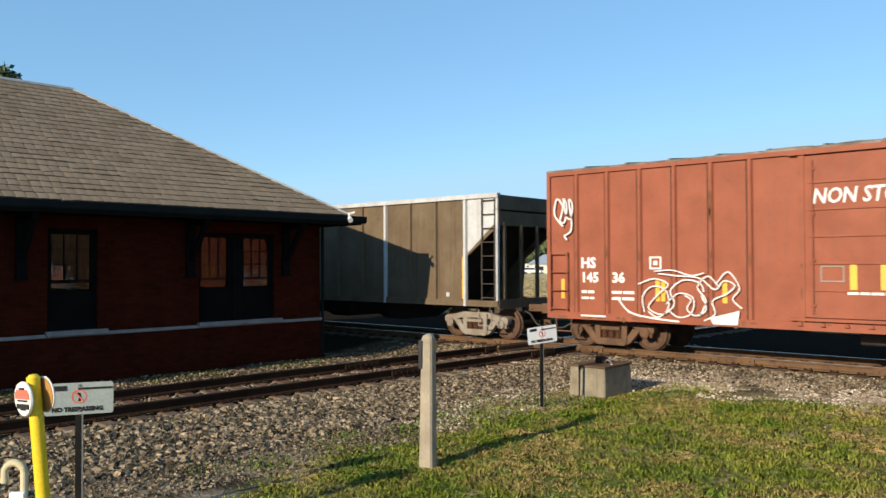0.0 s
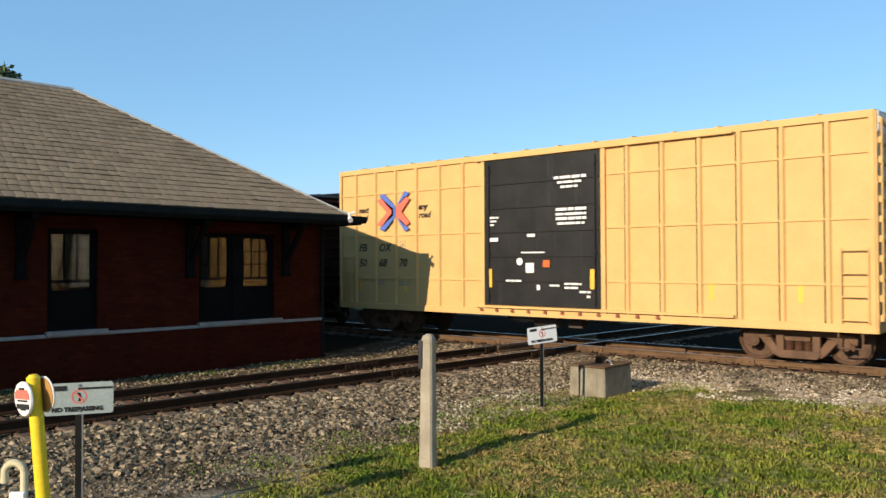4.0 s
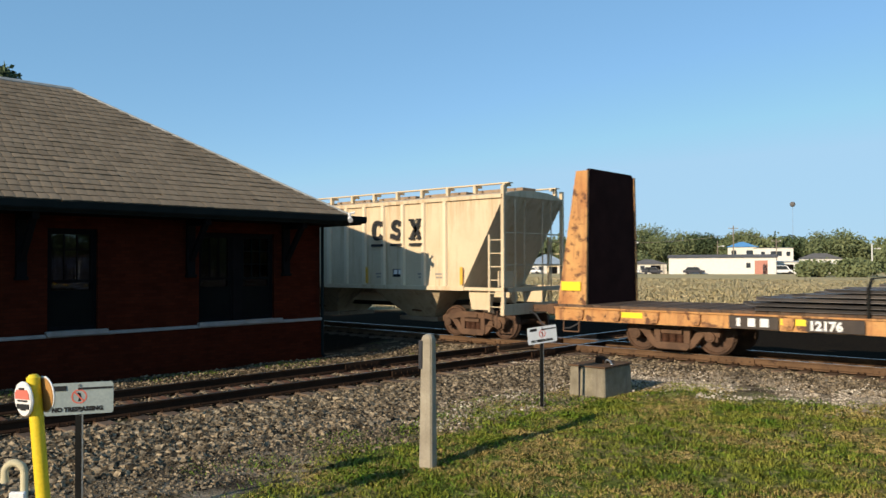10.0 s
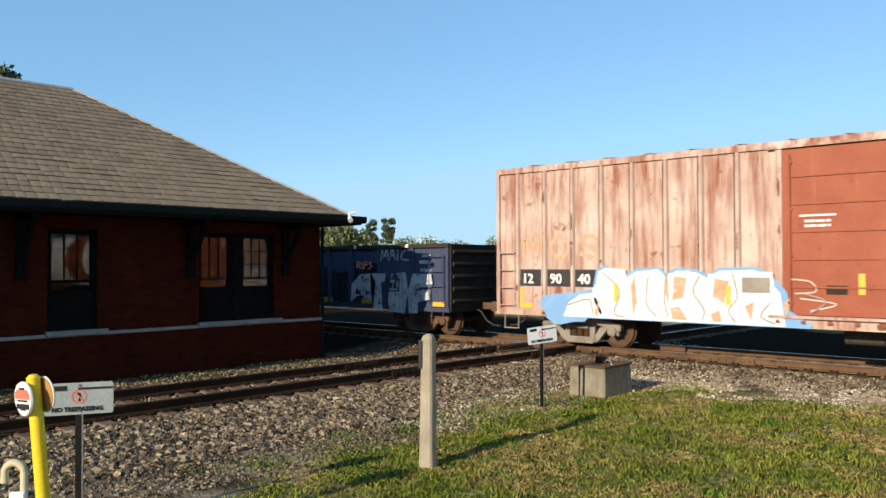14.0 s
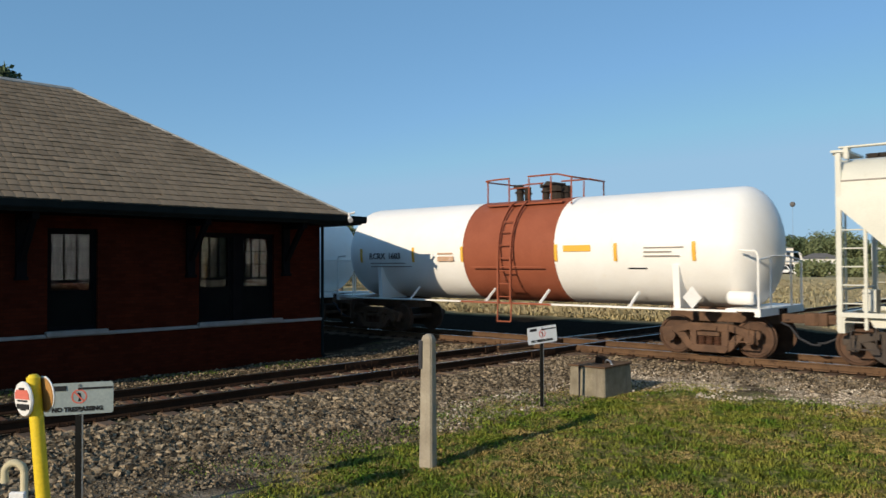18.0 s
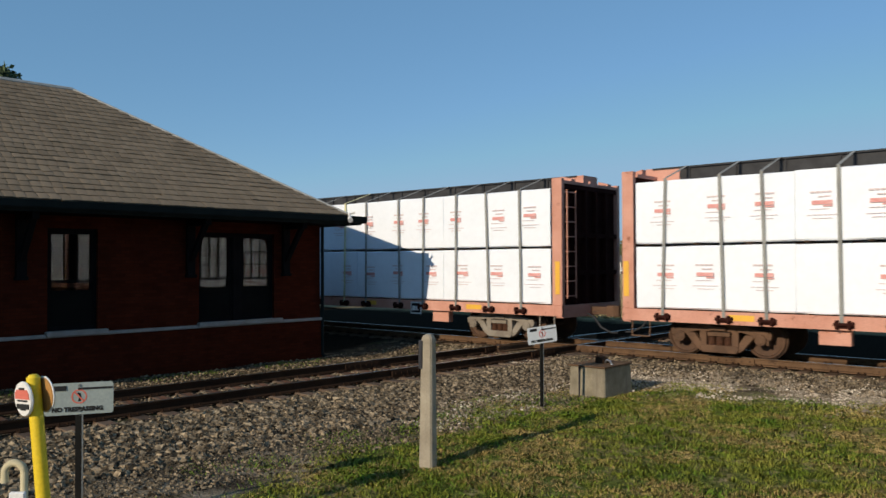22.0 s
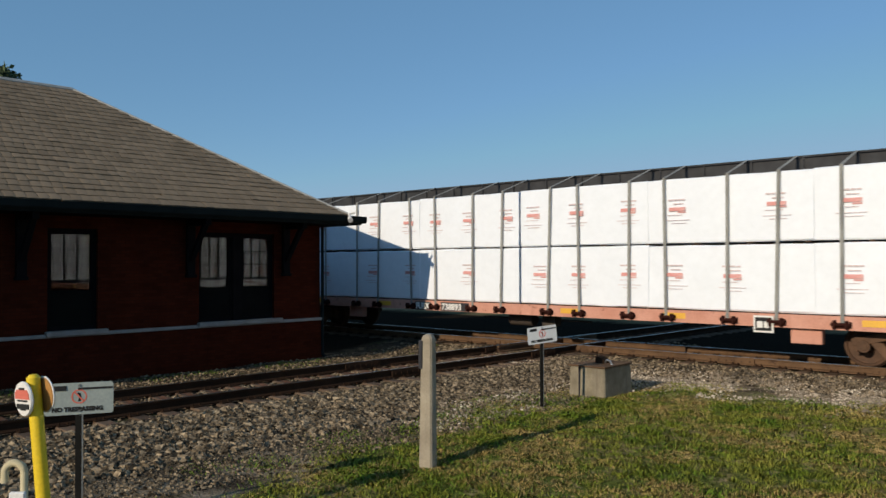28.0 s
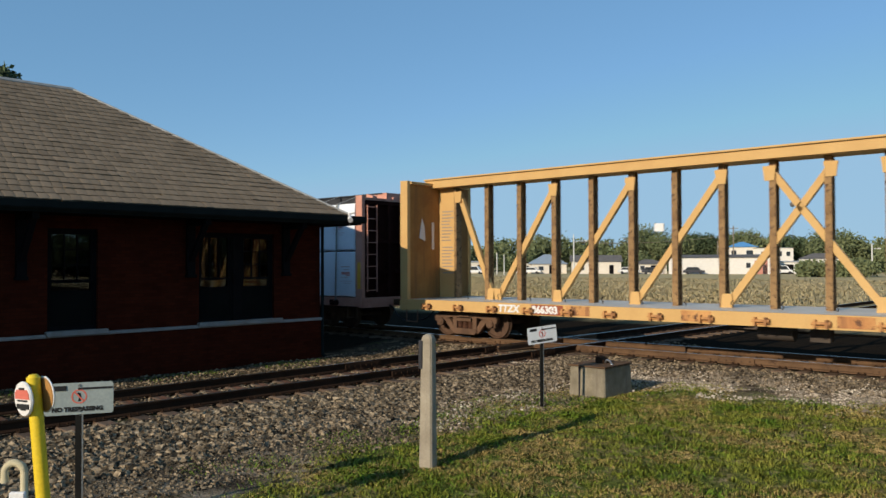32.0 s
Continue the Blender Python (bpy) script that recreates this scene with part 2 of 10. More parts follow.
# near sign's white sheet, greyed for the light that only grazes it
M_SIGNG = surf("dimmed_grey_sign_sheet", (0.34, 0.385, 0.37), (0.29, 0.33, 0.32), 0.45, nscale=4, bump=0.02)
M_CAP = surf("pale_ridge_metal", (0.42, 0.42, 0.40), (0.33, 0.33, 0.31), 0.5, nscale=3, bump=0.05)
M_SIGNW = surf("white_sign_sheet", (0.74, 0.75, 0.76), (0.68, 0.69, 0.71), 0.35, bump=0.02)
M_PIPEY = surf("bright_yellow_plastic", (0.80, 0.58, 0.02), (0.74, 0.52, 0.02), 0.4, bump=0.03)
M_PIPEC = surf("cream_pipe_paint", (0.62, 0.55, 0.36), (0.54, 0.47, 0.30), 0.5, rust=(0.3, 0.2, 0.1), rust_at=0.7)
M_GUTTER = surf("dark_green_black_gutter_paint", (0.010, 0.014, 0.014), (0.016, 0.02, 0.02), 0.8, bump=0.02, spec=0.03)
M_PANECOVER = surf("dark_cover_sheet", (0.006, 0.006, 0.006), (0.009, 0.009, 0.008), 0.9, fine=300, spec=0.02)
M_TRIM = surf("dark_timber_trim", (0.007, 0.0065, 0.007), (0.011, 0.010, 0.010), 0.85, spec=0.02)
M_SILL = surf("limestone_sill", (0.30, 0.285, 0.265), (0.24, 0.225, 0.21), 0.8, nscale=4, bump=0.2)
M_TILE = surf("brown_roof_tile", (0.235, 0.178, 0.118), (0.185, 0.14, 0.092), 0.85, nscale=0.8, rust=(0.12, 0.09, 0.062), rust_at=0.66, each=0.13, bump=0.3)
M_TILEI = surf("brown_roof_tile_field", (0.235, 0.178, 0.118), (0.185, 0.14, 0.092), 0.85, nscale=0.8, rust=(0.12, 0.09, 0.062), rust_at=0.66, island=0.13, bump=0.3)
M_FADE = surf("rubbed_bare_patch", (0.46, 0.40, 0.32), (0.30, 0.24, 0.18), 0.6, nscale=3, streak=(0.17, 0.11, 0.07), streak_at=0.5, bump=0)
M_OCHRE = surf("faded_ochre_lettering", (0.52, 0.35, 0.23), (0.46, 0.29, 0.18), 0.6, bump=0, nscale=4, rust=(0.58, 0.45, 0.38), rust_at=0.55)
M_PRINT = surf("soft_red_print", (0.66, 0.27, 0.25), (0.74, 0.45, 0.43), 0.6, bump=0, nscale=9)
# near-black for the shaded side of sign posts; steel straps share it
M_POSTD = surf("shade_dark_sign_post", (0.012, 0.012, 0.011), (0.02, 0.019, 0.017), 0.7, spec=0.05)
M_TANB = surf("tan_disc_back", (0.42, 0.22, 0.07), (0.36, 0.19, 0.06), 0.5, bump=0)
M_SMUDGE = surf("scrubbed_black_smudge", (0.010, 0.010, 0.013), (0.022, 0.023, 0.030), 0.6, nscale=2.4, rust=(0.13, 0.14, 0.17), rust_at=0.60, streak=(0.045, 0.055, 0.095), streak_at=0.52, bump=0)
M_CONCD = surf("dirty_old_concrete", (0.27, 0.235, 0.17), (0.17, 0.145, 0.10), 0.9, nscale=3, streak=(0.17, 0.145, 0.11), streak_at=0.5, bump=0.4)
M_YELD = surf("grimy_yellow_bulkhead", (0.38, 0.20, 0.06), (0.28, 0.14, 0.045), 0.65, nscale=1.2, streak=(0.22, 0.12, 0.05), streak_at=0.5, bump=0.05)
# room colour near-black to stand for its lack of light
M_ROOM = surf("unlit_room_dark", (0.022, 0.018, 0.014), (0.016, 0.013, 0.010), 0.9, spec=0.02)
# leaf green paled and greyed, distance haze mixed into the colour
M_LEAF = surf("haze_pale_leaf", (0.13, 0.16, 0.075), (0.18, 0.20, 0.095), 0.7, nscale=0.15, fine=3, island=0.2, bump=0, spec=0.1)
M_LEAFD = surf("dark_leaf", (0.06, 0.085, 0.042), (0.085, 0.108, 0.05), 0.7, nscale=0.15, fine=3, island=0.25, bump=0, spec=0.1)
M_PALM = surf("palm_frond", (0.13, 0.15, 0.03), (0.20, 0.18, 0.05), 0.55, island=0.35, bump=0)
M_BARK = surf("bark", (0.10, 0.08, 0.06), (0.15, 0.12, 0.09), 0.95, nscale=4, bump=0.6)
M_POLE = surf("grey_timber_pole", (0.26, 0.22, 0.17), (0.20, 0.17, 0.13), 0.9, nscale=2)
M_POLEW = surf("pale_pole", (0.66, 0.66, 0.64), (0.58, 0.58, 0.56), 0.6)
M_WALLW = surf("white_metal_siding", (0.74, 0.72, 0.68), (0.66, 0.63, 0.58), 0.6, stretch=(1, 1, 3))
M_WALLC = surf("pale_stucco", (0.74, 0.69, 0.60), (0.68, 0.62, 0.53), 0.8)
M_ROOFB = surf("blue_grey_metal_roof", (0.30, 0.36, 0.42), (0.26, 0.31, 0.37), 0.5)
M_ROOFP = surf("peeling_galvanised_roof", (0.26, 0.235, 0.21), (0.09, 0.068, 0.056), 0.6, nscale=1.2, rust=(0.12, 0.06, 0.04), rust_at=0.55, bump=0.1)
M_ROOFG = surf("grey_shingle_roof", (0.17, 0.16, 0.15), (0.13, 0.12, 0.115), 0.9)
M_ROOFBL = surf("bright_blue_roof", (0.14, 0.34, 0.62), (0.12, 0.30, 0.56), 0.5)
M_DGLASS = surf("far_window_glass", (0.03, 0.035, 0.04), (0.04, 0.045, 0.05), 0.12, spec=0.6, bump=0)
M_VEHW = surf("white_vehicle_paint", (0.75, 0.75, 0.75), (0.70, 0.70, 0.70), 0.3, bump=0)
M_VEHD = surf("dark_vehicle_paint", (0.05, 0.05, 0.06), (0.04, 0.04, 0.05), 0.3, bump=0)
M_PINKW = surf("salmon_stucco", (0.50, 0.24, 0.18), (0.46, 0.21, 0.16), 0.8)


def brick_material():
    # brick colour lowered well below real brick to carry the eave's shade
    m = surf("shade_dark_red_brick", (0.060, 0.0140, 0.0068), (0.045, 0.0108, 0.0056), 0.85, nscale=2.0, bump=0, spec=0.0)
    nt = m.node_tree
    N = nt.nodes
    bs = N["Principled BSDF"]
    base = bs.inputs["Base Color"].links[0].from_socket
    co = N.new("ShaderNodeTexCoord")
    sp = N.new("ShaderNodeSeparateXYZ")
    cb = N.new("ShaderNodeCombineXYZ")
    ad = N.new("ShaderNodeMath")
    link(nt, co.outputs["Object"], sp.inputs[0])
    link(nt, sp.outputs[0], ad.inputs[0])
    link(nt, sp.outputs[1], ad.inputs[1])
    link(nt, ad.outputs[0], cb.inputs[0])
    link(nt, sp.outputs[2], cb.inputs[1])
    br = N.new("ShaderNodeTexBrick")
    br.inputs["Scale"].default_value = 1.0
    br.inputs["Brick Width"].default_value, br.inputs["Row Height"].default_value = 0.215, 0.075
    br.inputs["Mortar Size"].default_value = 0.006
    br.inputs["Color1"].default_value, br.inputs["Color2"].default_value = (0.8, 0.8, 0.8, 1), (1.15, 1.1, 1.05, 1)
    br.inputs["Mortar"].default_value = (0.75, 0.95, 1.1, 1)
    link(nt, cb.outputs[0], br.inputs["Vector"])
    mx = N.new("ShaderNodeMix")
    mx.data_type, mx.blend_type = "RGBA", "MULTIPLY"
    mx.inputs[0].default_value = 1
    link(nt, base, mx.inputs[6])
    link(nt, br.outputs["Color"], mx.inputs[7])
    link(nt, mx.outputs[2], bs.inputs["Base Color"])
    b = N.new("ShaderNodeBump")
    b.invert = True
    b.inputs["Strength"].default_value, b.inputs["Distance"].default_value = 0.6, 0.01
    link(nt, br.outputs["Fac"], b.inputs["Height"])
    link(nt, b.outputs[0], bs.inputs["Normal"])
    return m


def glass_material():
    m = bpy.data.materials.new("window_glass")
    m.use_nodes = True
    bs = m.node_tree.nodes["Principled BSDF"]
    bs.inputs["Base Color"].default_value = (0.85, 0.9, 0.88, 1)
    bs.inputs["Roughness"].default_value = 0.015
    bs.inputs["IOR"].default_value = 1.42
    bs.inputs["Transmission Weight"].default_value = 1.0
    return m


def ground_material():
    m = bpy.data.materials.new("ground_cover")
    m.use_nodes = True
    nt = m.node_tree
    N = nt.nodes
    bs = N["Principled BSDF"]
    co = N.new("ShaderNodeTexCoord")
    sp = N.new("ShaderNodeSeparateXYZ")
    link(nt, co.outputs["Object"], sp.inputs[0])

    def noise_node(scale, detail=6, ro=0.6):
        n = N.new("ShaderNodeTexNoise")
        n.inputs["Scale"].default_value, n.inputs["Detail"].default_value, n.inputs["Roughness"].default_value = scale, detail, ro
        link(nt, co.outputs["Object"], n.inputs["Vector"])
        return n.outputs[0]

    def op(kind, a, b, clamp=False):
        x = N.new("ShaderNodeMath")
        x.operation, x.use_clamp = kind, clamp
        for s, v in ((x.inputs[0], a), (x.inputs[1], b)):
            if isinstance(v, (int, float)):
                s.default_value = v
            else:
                link(nt, v, s)
        return x.outputs[0]

    def rng(src, a, b):
        r = N.new("ShaderNodeMapRange")
        r.inputs[1].default_value, r.inputs[2].default_value = a, b
        link(nt, src, r.inputs[0])
        return r.outputs[0]

    def mix(f, a, b):
        x = N.new("ShaderNodeMix")
        x.data_type = "RGBA"
        for s, v in ((x.inputs[0], f), (x.inputs[6], a), (x.inputs[7], b)):
            if isinstance(v, tuple):
                s.default_value = (*v, 1)
            else:
                link(nt, v, s)
        return x.outputs[2]

    wob = op("ADD", op("MULTIPLY", op("SUBTRACT", noise_node(0.9), 0.5), 3.0), op("MULTIPLY", op("SUBTRACT", noise_node(4.5), 0.5), 1.6))
    corner = op("MULTIPLY", op("MAXIMUM", op("SUBTRACT", -11.3, sp.outputs[1]), 0.0), 0.5)
    edge = op("MAXIMUM", op("SUBTRACT", op("ADD", corner, -8.3), sp.outputs[0]), op("ADD", sp.outputs[1], 3.5))
    gravel = rng(op("ADD", edge, wob), -0.35, 0.35)
    far = rng(op("ADD", sp.outputs[1], wob), 11.0, 15.0)
    grass = mix(rng(noise_node(0.9), 0.42, 0.60), (0.13, 0.15, 0.034), (0.26, 0.20, 0.088))
    grass = mix(rng(noise_node(2.6), 0.54, 0.64), grass, (0.40, 0.30, 0.16))
    grass = mix(rng(noise_node(5.5, 8, 0.7), 0.50, 0.60), grass, (0.095, 0.115, 0.024))
    grass = mix(rng(noise_node(21.0), 0.46, 0.66), grass, (0.045, 0.052, 0.013))
    grav = mix(rng(noise_node(26.0, 3), 0.38, 0.62), (0.12, 0.094, 0.066), (0.02, 0.016, 0.012))
    pale = mix(rng(noise_node(34.0, 4), 0.36, 0.64), (0.52, 0.43, 0.31), (0.17, 0.13, 0.088))
    east = rng(op("ADD", sp.outputs[0], wob), -10.5, -7.0)
    grav = mix(op("MULTIPLY", rng(noise_node(1.1), 0.40, 0.56), east), grav, pale)
    grav = mix(rng(noise_node(1.7), 0.56, 0.66), grav, (0.21, 0.155, 0.095))
    grav = mix(rng(noise_node(2.1), 0.60, 0.68), grav, (0.10, 0.105, 0.032))
    # gravel beyond the train and depot coloured near-black, their shadow painted in
    shaded_gravel = mix(rng(noise_node(18.0, 4), 0.35, 0.65), (0.030, 0.024, 0.018), (0.012, 0.010, 0.008))
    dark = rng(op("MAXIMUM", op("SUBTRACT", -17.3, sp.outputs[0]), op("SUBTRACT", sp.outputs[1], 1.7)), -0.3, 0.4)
    grav = mix(dark, grav, shaded_gravel)
    field = mix(rng(noise_node(0.12), 0.35, 0.65), (0.52, 0.41, 0.23), (0.38, 0.33, 0.15))
    field = mix(rng(noise_node(1.6), 0.4, 0.7), field, (0.50, 0.40, 0.25))
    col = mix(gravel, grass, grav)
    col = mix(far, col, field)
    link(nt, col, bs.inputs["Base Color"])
    bs.inputs["Roughness"].default_value = 0.95
    bs.inputs["Specular IOR Level"].default_value = 0.0
    b = N.new("ShaderNodeBump")
    b.inputs["Strength"].default_value, b.inputs["Distance"].default_value = 0.8, 0.04
    link(nt, noise_node(24.0, 4), b.inputs["Height"])
    link(nt, b.outputs[0], bs.inputs["Normal"])
    return m


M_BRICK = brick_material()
M_GLASS = glass_material()
M_GROUND = ground_material()
M_GRASS = surf("lawn_blade", (0.19, 0.26, 0.022), (0.42, 0.40, 0.07), 0.7, nscale=1.6, fine=5, island=0.35, bump=0, spec=0.08, var=0.3)
M_STRAW = surf("straw_blade", (0.62, 0.45, 0.185), (0.44, 0.33, 0.105), 0.8, nscale=2.2, fine=5, island=0.35, bump=0, spec=0.05, var=0.3)
M_WEED = surf("bright_weed_leaf", (0.115, 0.205, 0.016), (0.19, 0.265, 0.028), 0.6, nscale=0.9, fine=3, island=0.35, bump=0, spec=0.12)
M_FIELD = surf("dry_field_grass", (0.58, 0.45, 0.25), (0.44, 0.36, 0.17), 0.8, nscale=0.15, fine=2, island=0.2, bump=0, spec=0.1)


# ---------------- mesh helpers ----------------
def box(bm, x0, x1, y0, y1, z0, z1):
    v = [bm.verts.new(c) for c in ((x0, y0, z0), (x1, y0, z0), (x1, y1, z0), (x0, y1, z0), (x0, y0, z1), (x1, y0, z1), (x1, y1, z1), (x0, y1, z1))]
    for f in ((0, 3, 2, 1), (4, 5, 6, 7), (0, 1, 5, 4), (1, 2, 6, 5), (2, 3, 7, 6), (3, 0, 4, 7)):
        bm.faces.new([v[i] for i in f])


def prism(bm, pts, y0, y1, axis="y"):
    """A plate with the outline pts, in x and z, thick from y0 to y1 (axis x: outline in y and z)."""
    def at(p, w):
        return (p[0], w, p[1]) if axis == "y" else ((w, p[0], p[1]) if axis == "x" else (p[0], p[1], w))
    a = [bm.verts.new(at(p, y0)) for p in pts]
    b = [bm.verts.new(at(p, y1)) for p in pts]
    n = len(pts)
    bm.faces.new(a)
    bm.faces.new(b[::-1])
    for i in range(n):
        bm.faces.new((a[i], b[i], b[(i + 1) % n], a[(i + 1) % n]))


def tube(bm, a, b, r, n=8, r2=None):
    a, b = Vector(a), Vector(b)
    d = (b - a).normalized()
    q = d.to_track_quat("Z", "Y")
    rings = []
    for c, rr in ((a, r), (b, r if r2 is None else r2)):
        rings.append([bm.verts.new(c + q @ Vector((rr * math.cos(2 * math.pi * i / n), rr * math.sin(2 * math.pi * i / n), 0))) for i in range(n)])
    for i in range(n):
        bm.faces.new((rings[0][i], rings[0][(i + 1) % n], rings[1][(i + 1) % n], rings[1][i]))
    bm.faces.new(rings[0][::-1])
    bm.faces.new(rings[1])


def bar(bm, a, b, w, h):
    """A square bar from a to b, w across and h deep."""
    a, b = Vector(a), Vector(b)
    q = (b - a).to_track_quat("Z", "Y")
    c = [(-w / 2, -h / 2), (w / 2, -h / 2), (w / 2, h / 2), (-w / 2, h / 2)]
    r = [[bm.verts.new(p + q @ Vector((x, y, 0))) for x, y in c] for p in (a, b)]
    for i in range(4):
        bm.faces.new((r[0][i], r[0][(i + 1) % 4], r[1][(i + 1) % 4], r[1][i]))
    bm.faces.new(r[0][::-1])
    bm.faces.new(r[1])


def hose(bm, pts, r, n=7):
    for a, b in zip(pts, pts[1:]):
        tube(bm, a, b, r, n)


def lathe_x(bm, prof, cy, cz, n=32):
    """Rings round an axis along x: prof holds (x, radius)."""
    rings = []
    for x, r in prof:
        rings.append([bm.verts.new((x, cy + r * math.cos(2 * math.pi * i / n), cz + r * math.sin(2 * math.pi * i / n))) for i in range(n)])
    for a, b in zip(rings, rings[1:]):
        for i in range(n):
            bm.faces.new((a[i], a[(i + 1) % n], b[(i + 1) % n], b[i]))
    bm.faces.new(rings[0][::-1])
    bm.faces.new(rings[-1])


def lathe_y(bm, prof, cx, cz, n=28):
    rings = []
    for y, r in prof:
        rings.append([bm.verts.new((cx + r * math.cos(2 * math.pi * i / n), y, cz + r * math.sin(2 * math.pi * i / n))) for i in range(n)])
    for a, b in zip(rings, rings[1:]):
        for i in range(n):
            bm.faces.new((a[i], a[(i + 1) % n], b[(i + 1) % n], b[i]))
    bm.faces.new(rings[0][::-1])
    bm.faces.new(rings[-1])


def mesh_of(name, bm, mats, bevel=0.0, smooth=False):
    bmesh.ops.recalc_face_normals(bm, faces=bm.faces)
    if bevel:
        bmesh.ops.bevel(bm, geom=list(bm.edges), offset=bevel, segments=1, affect="EDGES", clamp_overlap=True)
    me = bpy.data.meshes.new(name)
    bm.to_mesh(me)
    bm.free()
    for m in (mats if isinstance(mats, (list, tuple)) else [mats]):
        me.materials.append(m)
    if smooth:
        me.shade_smooth()
        me.set_sharp_from_angle(angle=radians(38))
    return me


def part(name, bm, mats, parent, label="", bevel=0.0, smooth=False, at=None):
    me = bm if isinstance(bm, bpy.types.Mesh) else mesh_of(name, bm, mats, bevel, smooth)
    ob = new(name, me)
    ob.parent = parent
    if at is not None:
        ob.matrix_basis = at
    if label:
        tagged(ob, label)
    return ob


def solid(name, bm, mats, label, category, kind="", group="", bevel=0.0, smooth=False, at=None):
    """A thing of one mesh."""
    ob = new(name, mesh_of(name, bm, mats, bevel, smooth))
    if at is not None:
        ob.matrix_basis = at
    return tagged(ob, label, category, group, kind)


def empty(name, label, category, group="", kind="", at=None):
    ob = new(name)
    ob.empty_display_size = 0.2
    if at is not None:
        ob.matrix_basis = at
    return tagged(ob, label, category, group, kind)


def one(fn, *a):
    bm = bmesh.new()
    fn(bm, *a)
    return bm


SHARED = {}


def shared(key, build, mats, bevel=0.0, smooth=False):
    """One mesh for alike pieces."""
    if key not in SHARED:
        bm = bmesh.new()
        build(bm)
        SHARED[key] = mesh_of(key, bm, mats, bevel, smooth)
    return SHARED[key]


def words(body, size, mat, parent, x, y, z, name="lettering", shear=0.0, wide=1.0, bold=0.0, turn=None, label=""):
    """Letters that stand on the near side of a wagon, from x to the right, z at the foot of the line."""
    key = ("text", body, size, mat.name, shear, bold)
    if key not in SHARED:
        cu = bpy.data.curves.new("lettering", "FONT")
        cu.body, cu.size, cu.shear, cu.offset, cu.extrude, cu.resolution_u = body, size, shear, bold, 0.003, 2
        ob = bpy.data.objects.new("lettering", cu)
        scene.collection.objects.link(ob)
        me = bpy.data.meshes.new_from_object(ob.evaluated_get(bpy.context.evaluated_depsgraph_get()))
        bpy.data.objects.remove(ob)
        me.materials.clear()
        me.materials.append(mat)
        SHARED[key] = me
    m = turn if turn is not None else pose(x, y, z, 90, 0, 0)
    return part(name, SHARED[key], mat, parent, label, at=m @ Matrix.Diagonal((wide, 1, 1, 1)))


def bars(parent, x, y, z, rows, mat, name="lettering"):
    """Small writing as plain bars: rows of (dx, dz, width, height)."""
    if name == "lettering" and len(rows) > 1:
        for row in rows:
            bars(parent, x, y, z, [row], mat, name)
        return None
    bm = bmesh.new()
    for dx, dz, w, h in rows:
        if name == "lettering" and 0.045 <= h <= 0.1 and w > 5 * h:
            r = random.Random(int(1000 * (x + dx + z + dz)))
            u = 0.0
            while u < w - h:
                v = min(w, u + h * r.uniform(2.0, 5.0))
                box(bm, x + dx + u, x + dx + v, y - 0.004, y + 0.004, z + dz, z + dz + h)
                u = v + 0.5 * h
            continue
        box(bm, x + dx, x + dx + w, y - 0.004, y + 0.004, z + dz, z + dz + h)
    return part(name, bm, mat, parent)


def plate(parent, name, pts, y, mat, label="", thick=0.004):
    bm = bmesh.new()
    prism(bm, pts, y - thick, y + thick)
    return part(name, bm, mat, parent, label)


def blob(cx, cz, rx, rz, n=14, wob=0.12, seed=0):
    r = random.Random(seed)
    return [(cx + rx * math.cos(a) * (1 + r.uniform(-wob, wob)), cz + rz * math.sin(a) * (1 + r.uniform(-wob, wob))) for a in [2 * math.pi * i / n for i in range(n)]]


def sprayed(parent, y, mat, w, pts, name="sprayed_line"):
    """A flat painted line along pts (x, z), rounded through its points."""
    if len(pts) > 2:
        full = [pts[0]] + list(pts) + [pts[-1]]
        smooth_pts = []
        for a, b, c, d in zip(full, full[1:], full[2:], full[3:]):
            for k in range(4):
                u = k / 4
                smooth_pts.append(tuple(0.5 * (2 * b[i] + (c[i] - a[i]) * u + (2 * a[i] - 5 * b[i] + 4 * c[i] - d[i]) * u * u + (3 * b[i] - a[i] - 3 * c[i] + d[i]) * u ** 3) for i in (0, 1)))
        pts = smooth_pts + [pts[-1]]
    pv = [Vector((x, 0, z)) for x, z in pts]
    pv = [p for n, p in enumerate(pv) if n == 0 or (p - pv[n - 1]).length > 1e-4]
    bm = bmesh.new()
    rows = []
    for n, p in enumerate(pv):
        d = (pv[min(n + 1, len(pv) - 1)] - pv[max(n - 1, 0)])
        d = d.normalized() if d.length > 1e-6 else Vector((1, 0, 0))
        side = Vector((-d.z, 0, d.x)) * (w / 2)
        q = p - d * w * 0.2 if n == 0 else (p + d * w * 0.2 if n == len(pv) - 1 else p)
        rows.append([bm.verts.new((c.x, y + e, c.z)) for c, e in ((q + side, -0.003), (q - side, -0.003), (q - side, 0.003), (q + side, 0.003))])
    for a, b in zip(rows, rows[1:]):
        for m in range(4):
            bm.faces.new((a[m], a[(m + 1) % 4], b[(m + 1) % 4], b[m]))
    bm.faces.new(rows[0][::-1])
    bm.faces.new(rows[-1])
    return part(name, bm, mat, parent)


# ---------------- ground ----------------
TRACK_K = 0.0551                       # the second track and the depot lie 3.15 degrees off the square
TURN = -math.degrees(math.atan(TRACK_K))
FORE_X = -11.71                        # where its centre line meets the train's


def smooth01(v):
    v = np.clip(v, 0, 1)
    return v * v * (3 - 2 * v)


